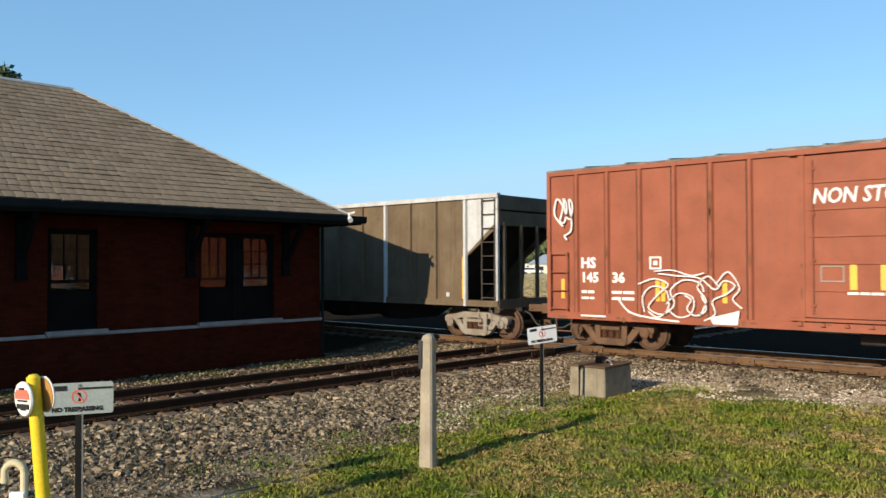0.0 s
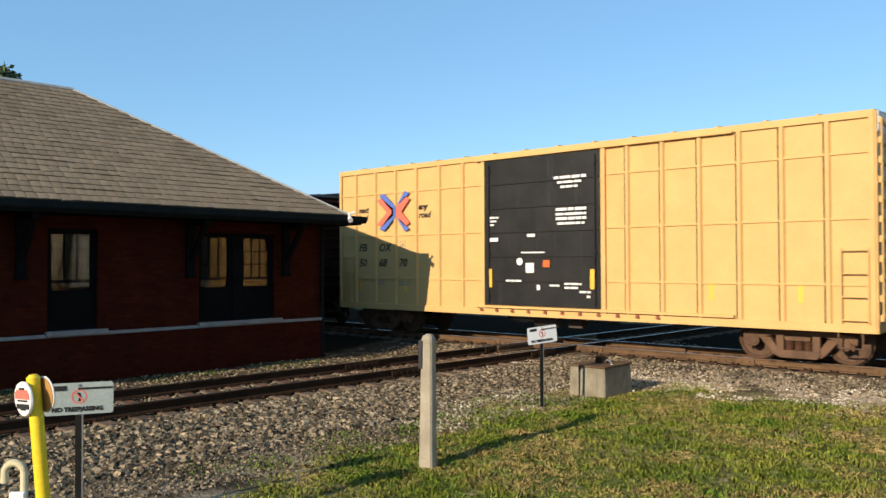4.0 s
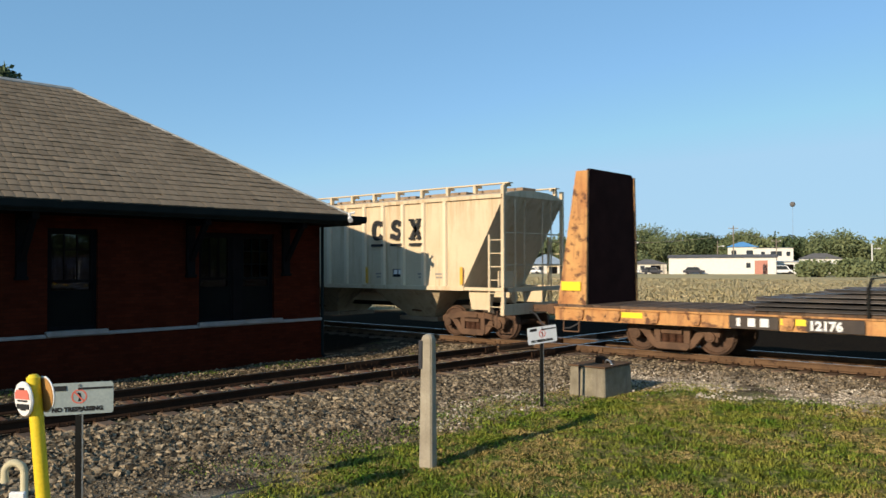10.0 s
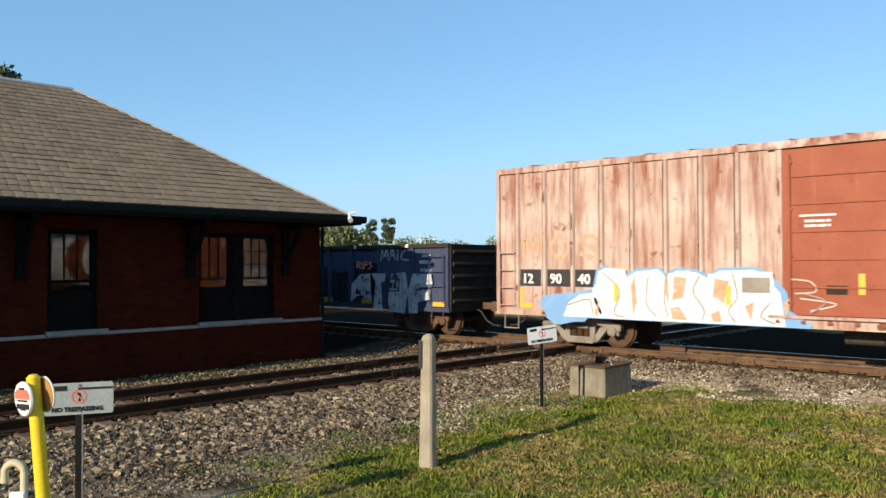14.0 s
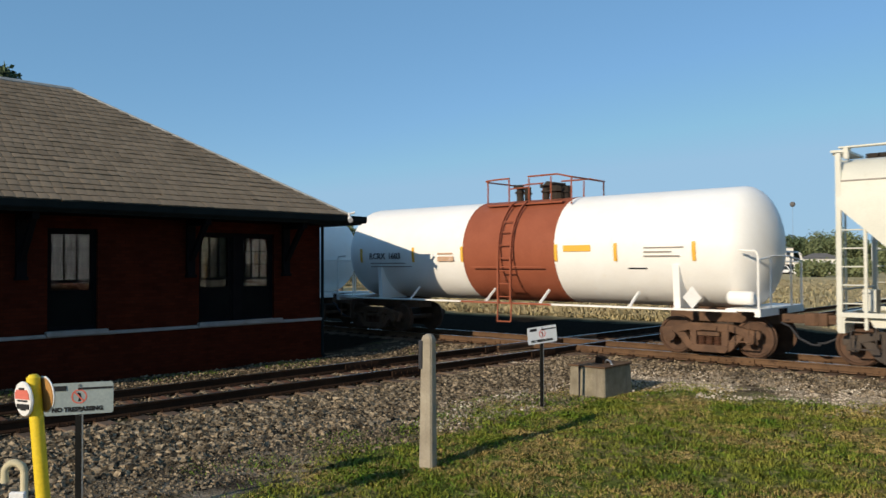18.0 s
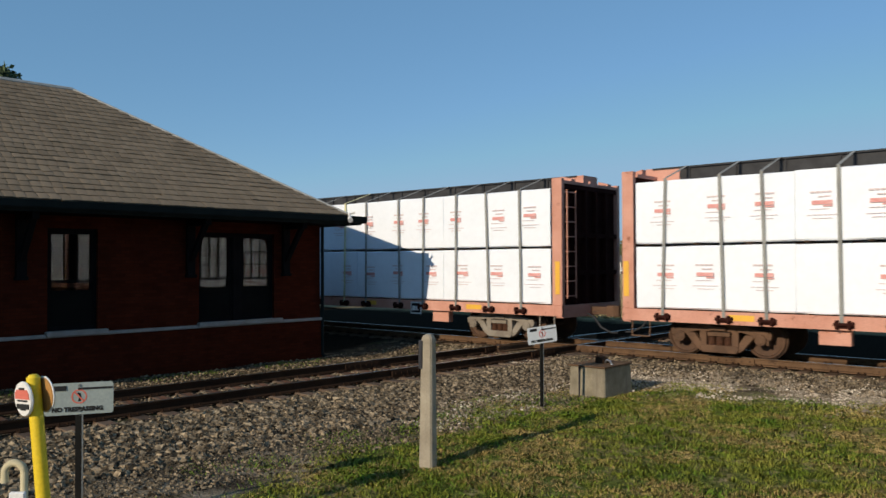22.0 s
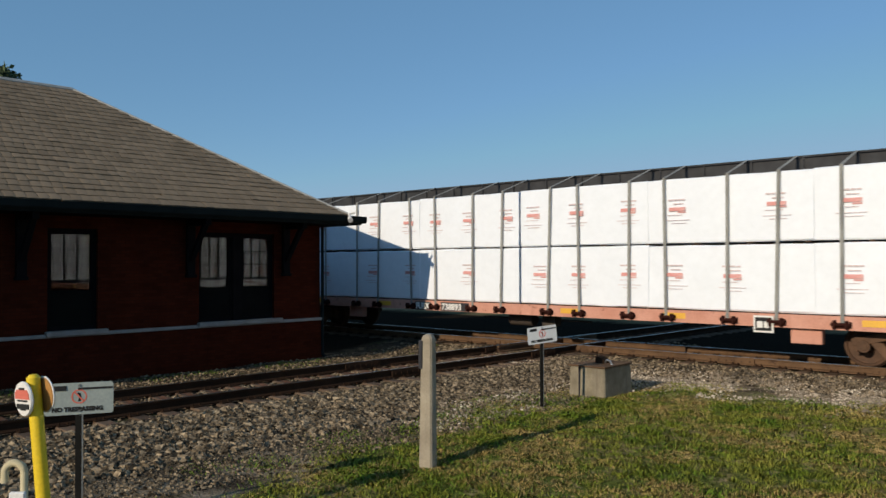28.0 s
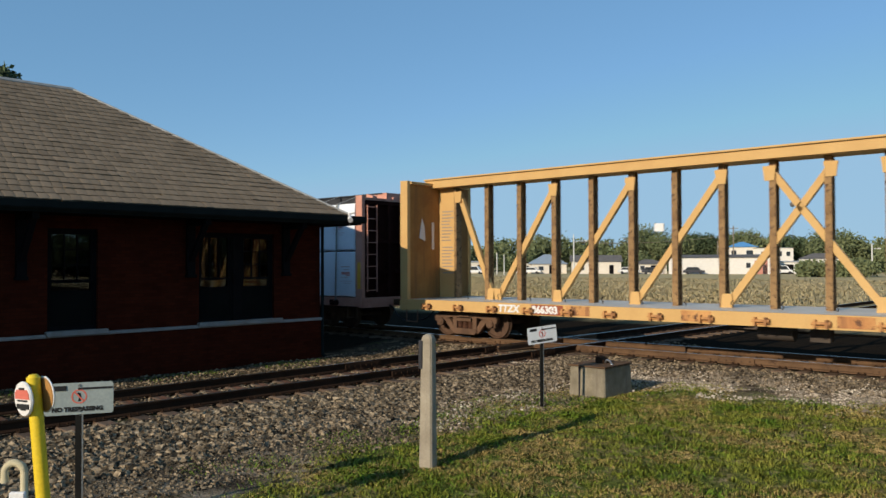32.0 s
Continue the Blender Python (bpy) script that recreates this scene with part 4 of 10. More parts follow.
def relay_base():
    t = empty("concrete_foundation", "old concrete foundation block with a rusty steel cap", "concrete block", at=pose(-7.78, -5.12, 0, 0, 0, 0))
    bm = bmesh.new()
    v = []
    for z, w, l in ((-0.5, 0.40, 0.54), (0.17, 0.375, 0.51)):
        v.append([bm.verts.new((sx * w, sy * l, z)) for sx, sy in ((-1, -1), (1, -1), (1, 1), (-1, 1))])
    for i in range(4):
        bm.faces.new((v[0][i], v[0][(i + 1) % 4], v[1][(i + 1) % 4], v[1][i]))
    bm.faces.new(v[0][::-1])
    bm.faces.new(v[1])
    part("block", bm, M_CONCD, t, bevel=0.02)
    part("cap_plate", one(box, -0.40, 0.40, -0.54, 0.54, 0.172, 0.20), M_RAIL, t, "rusty steel plate", bevel=0.006)
    bm = bmesh.new()
    prism(bm, [(-0.09, 0.20), (0.1, 0.20), (0.1, 0.26), (0.02, 0.31), (-0.09, 0.34)], -0.05, 0.16)
    part("bracket", bm, M_RAILD, t)
    bm = bmesh.new()
    hose(bm, [(0.1, 0.0, 0.21), (0.16, -0.05, 0.28), (0.22, -0.02, 0.25), (0.3, -0.1, 0.21), (0.35, -0.12, 0.05)], 0.018, 6)
    part("cable", bm, M_GALV, t, "grey flexible cable", smooth=True)
    bm = bmesh.new()
    bm2 = one(box, -0.165, -0.14, -0.552, -0.535, -0.42, 0.17)
    part("strap", bm2, M_SBLACK, t, "black vertical strap")
    bm.free()


relay_base()


# ---------------- railway wagons ----------------
YN = -1.55                              # near side of a wagon
WR = 0.44                               # wheel radius
CARS = []


def wheelset_mesh(kind):
    def build(bm):
        for sg in (-1, 1):
            lathe_y(bm, [(sg * 0.66, 0.10), (sg * 0.68, WR + 0.03), (sg * 0.715, WR + 0.025), (sg * 0.72, WR), (sg * 0.80, WR - 0.008), (sg * 0.81, WR - 0.055), (sg * 0.775, WR - 0.07), (sg * 0.765, 0.17), (sg * 0.81, 0.12), (sg * 0.81, 0.05)], 0, 0, 28)
        tube(bm, (0, -1.02, 0), (0, 1.02, 0), 0.075, 10)
        for sg in (-1, 1):
            for i in range(3):
                a = 2 * math.pi * i / 3
                tube(bm, (0.05 * math.cos(a), sg * 1.01, 0.05 * math.sin(a)), (0.05 * math.cos(a), sg * 1.035, 0.05 * math.sin(a)), 0.016, 6)
    return shared("wheelset_" + kind, build, M_WHEEL, smooth=True)


def tread_mesh():
    def build(bm):
        for sg in (-1, 1):
            lathe_y(bm, [(sg * 0.722, WR + 0.002), (sg * 0.79, WR - 0.004), (sg * 0.805, WR - 0.016), (sg * 0.79, WR - 0.02), (sg * 0.722, WR - 0.02)], 0, 0, 28)
    return shared("tread", build, M_TREAD, smooth=True)


def side_frame_mesh(mat):
    def build(bm):
        h = 0.925
        def both(pts, y0, y1):
            prism(bm, pts, y0, y1)
            prism(bm, [(-x, z) for x, z in pts[::-1]], y0, y1)
        # compression member, sloping down to the journal pedestals
        prism(bm, [(-0.46, 0.76), (0.46, 0.76), (0.50, 0.58), (-0.50, 0.58)], -1.12, -0.92)
        both([(0.44, 0.76), (h - 0.02, 0.655), (h + 0.20, 0.635), (h + 0.24, 0.56), (h + 0.22, 0.44), (h + 0.06, 0.47), (h - 0.12, 0.50), (0.44, 0.60)], -1.11, -0.93)
        # spring seat and tension member
        prism(bm, [(-0.46, 0.20), (-0.38, 0.10), (0.38, 0.10), (0.46, 0.20), (0.40, 0.27), (-0.40, 0.27)], -1.14, -0.90)
        both([(h - 0.10, 0.53), (h - 0.34, 0.53), (0.36, 0.22), (0.44, 0.12), (0.54, 0.19)], -1.10, -0.94)
        # bolster columns
        both([(0.29, 0.22), (0.44, 0.20), (0.45, 0.60), (0.29, 0.60)], -1.13, -0.92)
        for sg in (-1, 1):
            both([(h + 0.05, 0.50), (h + 0.17, 0.50), (h + 0.17, 0.32), (h + 0.12, 0.32)], -1.09, -0.95) if sg > 0 else None
            tube(bm, (sg * h, -1.02, 0.44), (sg * h, -1.155, 0.44), 0.125, 14)
            tube(bm, (sg * h, -1.155, 0.44), (sg * h, -1.175, 0.44), 0.085, 10)
        # bolster end between the columns
        box(bm, -0.26, 0.26, -1.16, -0.98, 0.475, 0.565)
        box(bm, -0.20, 0.20, -1.17, -1.0, 0.60, 0.70)
    return shared("side_frame_" + mat.name, build, mat, 0.012)


def spring_mesh():
    def build(bm):
        prof = []
        for i in range(5):
            z = 0.272 + 0.040 * i
            prof += [(z, 0.06), (z + 0.006, 0.088), (z + 0.026, 0.088), (z + 0.032, 0.06)]
        rings = [[bm.verts.new((r * math.cos(k * math.pi / 5), -1.06 + r * math.sin(k * math.pi / 5), z)) for k in range(10)] for z, r in prof]
        for p, q in zip(rings, rings[1:]):
            for k in range(10):
                bm.faces.new((p[k], p[(k + 1) % 10], q[(k + 1) % 10], q[k]))
        bm.faces.new(rings[0][::-1])
        bm.faces.new(rings[-1])
    return shared("spring", build, M_SPRING)


def truck(car, x, mat):
    t = part("truck", shared("bolster", lambda bm: (box(bm, -0.2, 0.2, -1.08, 1.08, 0.47, 0.66), box(bm, -0.24, 0.24, -0.25, 0.25, 0.66, 0.78), box(bm, -0.8, 0.8, -0.55, -0.45, 0.30, 0.40), box(bm, -0.8, 0.8, 0.45, 0.55, 0.30, 0.40)), M_TRUCKD, 0.01), M_TRUCKD, car, "two-axle cast steel truck", at=pose(x, 0, 0))
    for sg in (0, 180):
        part("side_frame", side_frame_mesh(mat), mat, t, at=pose(0, 0, 0, 0, 0, sg))
        for dx in (-0.19, 0.0, 0.19):
            part("spring", spring_mesh(), M_TRUCKD, t, at=pose(dx, 0, 0, 0, 0, sg))
    sets = []
    for dx in (-0.925, 0.925):
        w = part("wheelset", wheelset_mesh("a"), M_WHEEL, t, at=pose(dx, 0, WR))
        sets.append((w, dx))
    return sets


def coupler(car, x, sg):
    def build(bm):
        box(bm, -0.1, 0.55, -0.09, 0.09, 0.78, 0.98)
        prism(bm, [(0.5, -0.16), (0.72, -0.2), (0.85, -0.10), (0.84, 0.02), (0.74, 0.0), (0.72, 0.16), (0.55, 0.17)], 0.74, 1.02, "z")
    me = shared("coupler", build, M_TRUCK, 0.012)
    part("coupler", me, M_TRUCK, car, at=pose(x, 0, 0, 0, 0, 0 if sg > 0 else 180))
    def hs(bm):
        hose(bm, [(0.05, -0.35, 0.80), (0.25, -0.36, 0.72), (0.45, -0.35, 0.46), (0.7, -0.3, 0.33), (0.85, -0.2, 0.32)], 0.025, 6)
    part("air_hose", shared("air_hose", hs, M_SBLACK, smooth=True), M_SBLACK, car, at=pose(x, 0, 0, 0, 0, 0 if sg > 0 else 180))


def ladder(car, x, y, z0, z1, w, mat, along="x", step=0.36, r=0.016):
    bm = bmesh.new()
    n = max(2, int((z1 - z0) / step))
    for i in range(n + 1):
        z = z0 + (z1 - z0) * i / n
        a, b = ((x, y, z), (x + w, y, z)) if along == "x" else ((x, y, z), (x, y + w, z))
        tube(bm, a, b, r, 6)
        for p in (a, b):
            q = (p[0], p[1] + (0.07 if along == "x" else 0), p[2]) if along == "x" else (p[0] - 0.07, p[1], p[2])
            tube(bm, p, q, r, 6)
    for k in (0, 1):
        a = (x + w * k, y, z0) if along == "x" else (x, y + w * k, z0)
        b = (x + w * k, y, z1) if along == "x" else (x, y + w * k, z1)
        tube(bm, (a[0], a[1], a[2] - 0.06), (b[0], b[1], b[2] + 0.06), r * 1.2, 6)
    return part("ladder", bm, mat, car)


def step_iron(car, x, w, mat):
    bm = bmesh.new()
    hose(bm, [(x, YN + 0.05, 0.85), (x, YN + 0.03, 0.42), (x + w, YN + 0.03, 0.42), (x + w, YN + 0.05, 0.85)], 0.018, 6)
    part("step", bm, mat, car)


def new_car(name, label, s, length, category="freight wagon", trucks=(1.6, 1.6), tmat=None, sill=True, seat=0.78):
    car = empty(name, label, category, "wagons of the passing train", at=pose(s - gone(0), 0, 0))
    sets = []
    for x in (trucks[0], length - trucks[1]):
        sets += truck(car, x, tmat or M_TRUCK)
    if sill:
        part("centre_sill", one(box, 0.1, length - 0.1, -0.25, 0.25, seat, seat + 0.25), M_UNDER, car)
    coupler(car, 0.0, -1)
    coupler(car, length, 1)
    for x in (0.25, length - 0.7):
        step_iron(car, x, 0.45, tmat or M_TRUCK)
    CARS.append((car, s, length, sets))
    return car


def brake_gear(car, x):
    bm = bmesh.new()
    tube(bm, (x, -0.75, 0.62), (x + 0.75, -0.75, 0.62), 0.2, 12)
    part("air_reservoir", bm, M_TRUCKD, car, smooth=True)
    bm = bmesh.new()
    box(bm, x + 1.1, x + 1.5, -0.9, -0.6, 0.45, 0.8)
    tube(bm, (x - 1.2, -0.5, 0.6), (x + 2.4, -0.5, 0.6), 0.025, 6)
    part("brake_valve", bm, M_TRUCKD, car)


def boxcar(name, label, s, L, z0, z1, mat, posts, door, roof_mat, end_mat, trucks=(1.6, 1.6), tmat=None, roof_rise=0.16, stained=True):
    """Outside-post boxcar: door = (x from, x to, style, material)."""
    car = new_car(name, label, s, L, trucks=trucks, tmat=tmat)
    bm = bmesh.new()
    box(bm, 0.03, L - 0.03, -1.49, 1.49, z0 + 0.02, z1 - 0.02)
    part("body", bm, mat, car)
    bm = bmesh.new()
    prism(bm, [(-1.53, z1 - 0.05), (1.53, z1 - 0.05), (1.53, z1), (0, z1 + roof_rise), (-1.53, z1)], 0.0, L, "x")
    rf = part("roof", bm, roof_mat, car, "sheet metal roof with raised seams")
    seam = shared(name + "_seam", lambda b: prism(b, [(-1.5, z1 - 0.003), (1.5, z1 - 0.003), (1.5, z1 + 0.035), (0, z1 + roof_rise + 0.045), (-1.5, z1 + 0.035)], -0.03, 0.03, "x"), roof_mat)
    n = int(L / 1.05)
    for i in range(1, n):
        part("roof_seam", seam, roof_mat, rf, at=pose(L * i / n, 0, 0))
    # side sill and top chord on both sides
    for sg in (1, -1):
        for zz, h in ((z0, 0.17), (z1 - 0.15, 0.10)):
            bm = bmesh.new()
            box(bm, 0, L, sg * 1.49, sg * 1.545, zz, zz + h)
            part("side_rail", bm, mat, car)
    pm = shared(name + "_post", lambda b: prism(b, [(-0.07, 0.002), (-0.035, -0.065), (0.035, -0.065), (0.07, 0.002)], z0 + 0.17, z1 - 0.15, "z"), mat)
    for x in posts:
        part("side_post", pm, mat, car, at=pose(x, -1.49, 0))
        part("side_post", pm, mat, car, at=pose(x, 1.49, 0, 0, 0, 180))
    for x in (0.05, L - 0.05):
        for sg in (1, -1):
            bm = bmesh.new()
            box(bm, x - 0.05, x + 0.05, sg * 1.49, sg * 1.55, z0 + 0.17, z1 - 0.05)
            part("corner_post", bm, mat, car)
    # thin dark strips stand in for the shade left of each post
    post_shade = shared("post_shade_line", lambda b: box(b, -0.011, 0.011, -0.004, 0.002, 0, 1), M_UNDER)
    for x in posts:
        part("seam", post_shade, M_UNDER, car, at=pose(x - 0.078, -1.492, z0 + 0.17) @ Matrix.Diagonal((1, 1, z1 - z0 - 0.32, 1)))
    wr = random.Random(len(posts) * 31 + int(L * 100) % 97)
    bm = bmesh.new()
    for x in list(posts) + [door[0] - 0.06, door[1] + 0.06]:
        for k in range(wr.randint(1, 3)):
            za = wr.uniform(z0 + 0.3, z1 - 0.8)
            h, w = wr.uniform(0.05, 0.35), wr.uniform(0.018, 0.035)
            pts = [(x + w * wr.uniform(0.5, 1.0) * math.cos(a), za + h * wr.uniform(0.7, 1.0) * math.sin(a)) for a in [math.pi * 2 * i / 9 for i in range(9)]]
            prism(bm, pts, -1.571, -1.552)
    for k in range(26):
        x, w, h = wr.uniform(0.3, L - 0.3), wr.uniform(0.03, 0.16), wr.uniform(0.02, 0.09)
        za = z0 + wr.uniform(0.02, 0.16)
        prism(bm, [(x + w * wr.uniform(0.6, 1.0) * math.cos(a), za + h * wr.uniform(0.6, 1.0) * math.sin(a)) for a in [math.pi * 2 * i / 9 for i in range(9)]], -1.549, -1.53)
    if stained:
        tagged(part("rust_stain", bm, M_STAIN, car, "brown rust stains on posts and sill"), kind="stuff")
    else:
        bm.free()
    rib = shared(name + "_rib", lambda b: tube(b, (0, -1.38, 0), (0, 1.38, 0), 0.075, 8), end_mat)
    for x in (0.0, L):
        bm = bmesh.new()
        box(bm, x - 0.035, x + 0.035, -1.5, 1.5, z0, z1 - 0.02)
        e = part("end_wall", bm, end_mat, car, "ribbed steel end")
        n = 11
        for i in range(n):
            part("rib", rib, end_mat, e, at=pose(x + (0.03 if x else -0.03), 0, z0 + 0.3 + (z1 - z0 - 0.5) * i / (n - 1)))
    # brake wheel and platform on the rear end
    bm = bmesh.new()
    for i in range(16):
        a, b = 2 * math.pi * i / 16, 2 * math.pi * (i + 1) / 16
        tube(bm, (L + 0.2, -0.6 + 0.28 * math.cos(a), 2.0 + 0.28 * math.sin(a)), (L + 0.2, -0.6 + 0.28 * math.cos(b), 2.0 + 0.28 * math.sin(b)), 0.02, 5)
    for i in range(3):
        a = 2 * math.pi * i / 3
        tube(bm, (L + 0.2, -0.6, 2.0), (L + 0.2, -0.6 + 0.28 * math.cos(a), 2.0 + 0.28 * math.sin(a)), 0.015, 5)
    tube(bm, (L + 0.04, -0.6, 2.0), (L + 0.22, -0.6, 2.0), 0.04, 8)
    part("brake_wheel", bm, end_mat, car)
    bm = bmesh.new()
    box(bm, L + 0.03, L + 0.28, -0.9, 0.4, 1.35, 1.39)
    part("brake_platform", bm, end_mat, car)
    for x in (0.12, L - 0.62):
        ladder(car, x, YN - 0.03, z0 + 0.25, z0 + 1.65, 0.5, mat)
    ladder(car, L + 0.09, -1.35, z0 + 0.3, z1 - 0.2, 0.45, end_mat, "y")
    # door
    d0, d1, style, dm = door
    for sg in (1, -1):
        dr = part("door", one(box, d0, d1, sg * 1.49, sg * 1.54, z0 + 0.28, z1 - 0.2), dm, car, "sliding side door")
        if style == "plug":
            rm = shared(name + "_drib", lambda b: prism(b, [(-0.04, 0), (-0.02, -0.03), (0.02, -0.03), (0.04, 0)], d0 + 0.08, d1 - 0.08, "x") if False else box(b, d0 + 0.08, d1 - 0.08, -0.028, 0.0, -0.018, 0.018), dm)
            n = 6
            for i in range(1, n):
                part("door_rib", rm, dm, dr, at=pose(0 if sg < 0 else d0 + d1, sg * 1.54, z0 + 0.28 + (z1 - z0 - 0.48) * i / n, 0, 0, 0 if sg < 0 else 180))
        else:
            rm = shared(name + "_drib", lambda b: tube(b, (d0 + 0.25, 0, 0), (d1 - 0.3, 0, 0), 0.055, 8), dm)
            # thin dark line laid on the door below each rib
            dark_line = shared(name + "_slit", lambda b: box(b, d0 + 0.24, d1 - 0.29, -0.012, 0.0, -0.012, 0.012), M_UNDER)
            n = 18
            for i in range(n):
                part("slat_gap", dark_line, M_UNDER, dr, at=pose(0 if sg < 0 else d0 + d1, sg * 1.543, z0 + 0.5 + (z1 - z0 - 0.9) * (i - 0.42) / (n - 1), 0, 0, 0 if sg < 0 else 180))
                part("door_rib", rm, dm, dr, at=pose(0 if sg < 0 else d0 + d1, sg * 1.535, z0 + 0.5 + (z1 - z0 - 0.9) * i / (n - 1), 0, 0, 0 if sg < 0 else 180))
        for zz in (z0 + 0.2, z1 - 0.17):
            part("door_track", one(box, d0 - 0.3, min(L - 0.5, d1 + (d1 - d0) * 0.9), sg * 1.49, sg * 1.60, zz, zz + 0.06), mat, car)
        bm = bmesh.new()
        for x in (d0 - 0.06, d1 + 0.06):
            box(bm, x - 0.06, x + 0.06, sg * 1.49, sg * 1.565, z0 + 0.17, z1 - 0.15)
        part("door_post", bm, mat, car)
    for x in (d0 + 0.16, d1 - 0.16):
        bm = bmesh.new()
        tube(bm, (x, YN - 0.03, z0 + 0.35), (x, YN - 0.03, z1 - 0.3), 0.02, 6)
        for i in range(4):
            zz = z0 + 0.5 + (z1 - z0 - 1.0) * i / 3
            box(bm, x - 0.05, x + 0.05, YN - 0.04, YN + 0.02, zz, zz + 0.05)
        part("lock_rod", bm, dm, car)
    lug = shared("track_lug", lambda b: prism(b, [(-0.05, 0), (0.05, 0), (0.03, 0.07), (-0.03, 0.07)], -0.06, 0.0), mat)
    for i in range(11):
        part("track_lug", lug, mat, car, at=pose(d0 - 0.1 + (d1 - d0 + 1.6) * i / 10, -1.545, z0 + 0.10))
    brake_gear(car, L * 0.46)
    return car


def stripes(car, L, xs, z, h=0.42, w=0.09, mat=None, y=None):
    for x in xs:
        bm = bmesh.new()
        yy = (YN + 0.055) if y is None else y
        box(bm, x, x + w, yy - 0.004, yy + 0.004, z, z + h)
        part("reflector", bm, mat or M_REFL, car)


YS = -1.496                              # writing on the side sheet
YP = -1.564


def open_hopper():
    L = 14.5
    s = -13.57 - L
    car = new_car("open_hopper_wagon", "weathered olive-brown open-top coal hopper with white end posts", s, L, trucks=(1.15, 1.15), tmat=M_TRUCKG)
    # flat sides with sloping end sheets
    for sg in (1, -1):
        bm = bmesh.new()
        prism(bm, [(1.35, 0.95), (L - 1.35, 0.95), (L - 1.2, 2.3), (L, 3.2), (L, 4.05), (0, 4.05), (0, 3.2), (1.2, 2.3)], sg * 1.44, sg * 1.49)
        part("side_sheet", bm, M_BRN, car)
        bm = bmesh.new()
        box(bm, 0, L, sg * 1.40, sg * 1.56, 3.97, 4.10)
        part("top_rail", bm, M_WORNW if sg < 0 else M_BRN, car, "white painted top rail", bevel=0.01)
        bm = bmesh.new()
        box(bm, 0, L, sg * 1.42, sg * 1.55, 0.95, 1.12)
        part("side_sill", bm, M_BRN, car)
    pm = shared("hopper_post", lambda b: prism(b, [(-0.05, 0), (-0.03, -0.07), (0.03, -0.07), (0.05, 0)], 1.12, 3.97, "z"), M_BRN)
    pw = shared("hopper_post_white", lambda b: prism(b, [(-0.06, 0), (-0.04, -0.08), (0.04, -0.08), (0.06, 0)], 0.95, 3.97, "z"), M_WORNW)
    for x in (2.2, 3.3, 4.4, 5.5, 6.6, 7.9, 9.06, 11.18, 12.21):
        part("side_post", pm, M_BRN, car, at=pose(x, -1.49, 0))
        part("side_post", pm, M_BRN, car, at=pose(x, 1.49, 0, 0, 0, 180))
    for x in (1.18, 10.12, 13.33):
        part("side_post", pw, M_WORNW, car, "white painted side post", at=pose(x, -1.49, 0))
    for x0, x1, z0, z1 in ((0.0, 2.9, 3.6, 1.0), (L, L - 2.9, 3.6, 1.0)):
        bm = bmesh.new()
        prism(bm, [(x0, z0), (x1, z1), (x1, z1 + 0.05), (x0, z0 + 0.05)] if x0 < x1 else [(x1, z1), (x0, z0), (x0, z0 + 0.05), (x1, z1 + 0.05)], -1.43, 1.43)
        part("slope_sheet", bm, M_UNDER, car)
        xe = 0.03 if x0 == 0 else L - 0.03
        bm = bmesh.new()
        box(bm, xe - 0.03, xe + 0.03, -1.43, 1.43, 3.2, 4.05)
        part("end_sheet", bm, M_BRN, car)
        bm = bmesh.new()
        for yy in (-1.2, -0.4, 0.4, 1.2):
            box(bm, xe - 0.04, xe + 0.04, yy - 0.05, yy + 0.05, 0.95, 3.3)
        box(bm, xe - 0.05, xe + 0.05, -1.5, 1.5, 0.9, 1.15)
        part("end_post", bm, M_BRN, car)
    for sg in (1, -1):
        for x in (0.06, L - 0.06):
            bm = bmesh.new()
            box(bm, x - 0.05, x + 0.05, sg * 1.44, sg * 1.53, 0.95, 4.0)
            part("corner_post", bm, M_WORNW if x > 1 else M_BRN, car)
    bm = bmesh.new()
    prism(bm, [(L - 1.1, 4.0), (L - 0.1, 4.0), (L - 0.1, 3.3), (L - 0.5, 2.95), (L - 1.1, 2.45)], -1.500, -1.492)
    part("end_panel", bm, M_WORNW, car, "white painted end panel")
    ladder(car, L - 0.55, YN, 1.2, 3.9, 0.45, M_TRUCKD)
    for i in range(3):
        x = 3.4 + 2.6 * i
        bm = bmesh.new()
        vs = [[bm.verts.new((x + a, b, z)) for a, b in q] for z, q in ((1.05, ((0, -1.35), (2.4, -1.35), (2.4, 1.35), (0, 1.35))), (0.4, ((0.8, -0.8), (1.6, -0.8), (1.6, 0.8), (0.8, 0.8))))]
        for k in range(4):
            bm.faces.new((vs[0][k], vs[0][(k + 1) % 4], vs[1][(k + 1) % 4], vs[1][k]))
        bm.faces.new(vs[0])
        bm.faces.new(vs[1][::-1])
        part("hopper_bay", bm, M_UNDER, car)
    stripes(car, L, (L - 1.25,), 1.15, 1.2, 0.06, M_REFL, YP)
    bars(car, 12.6, YS - 0.01, 1.2, [(0, 0, 0.12, 0.12)], M_WORNW)


open_hopper()


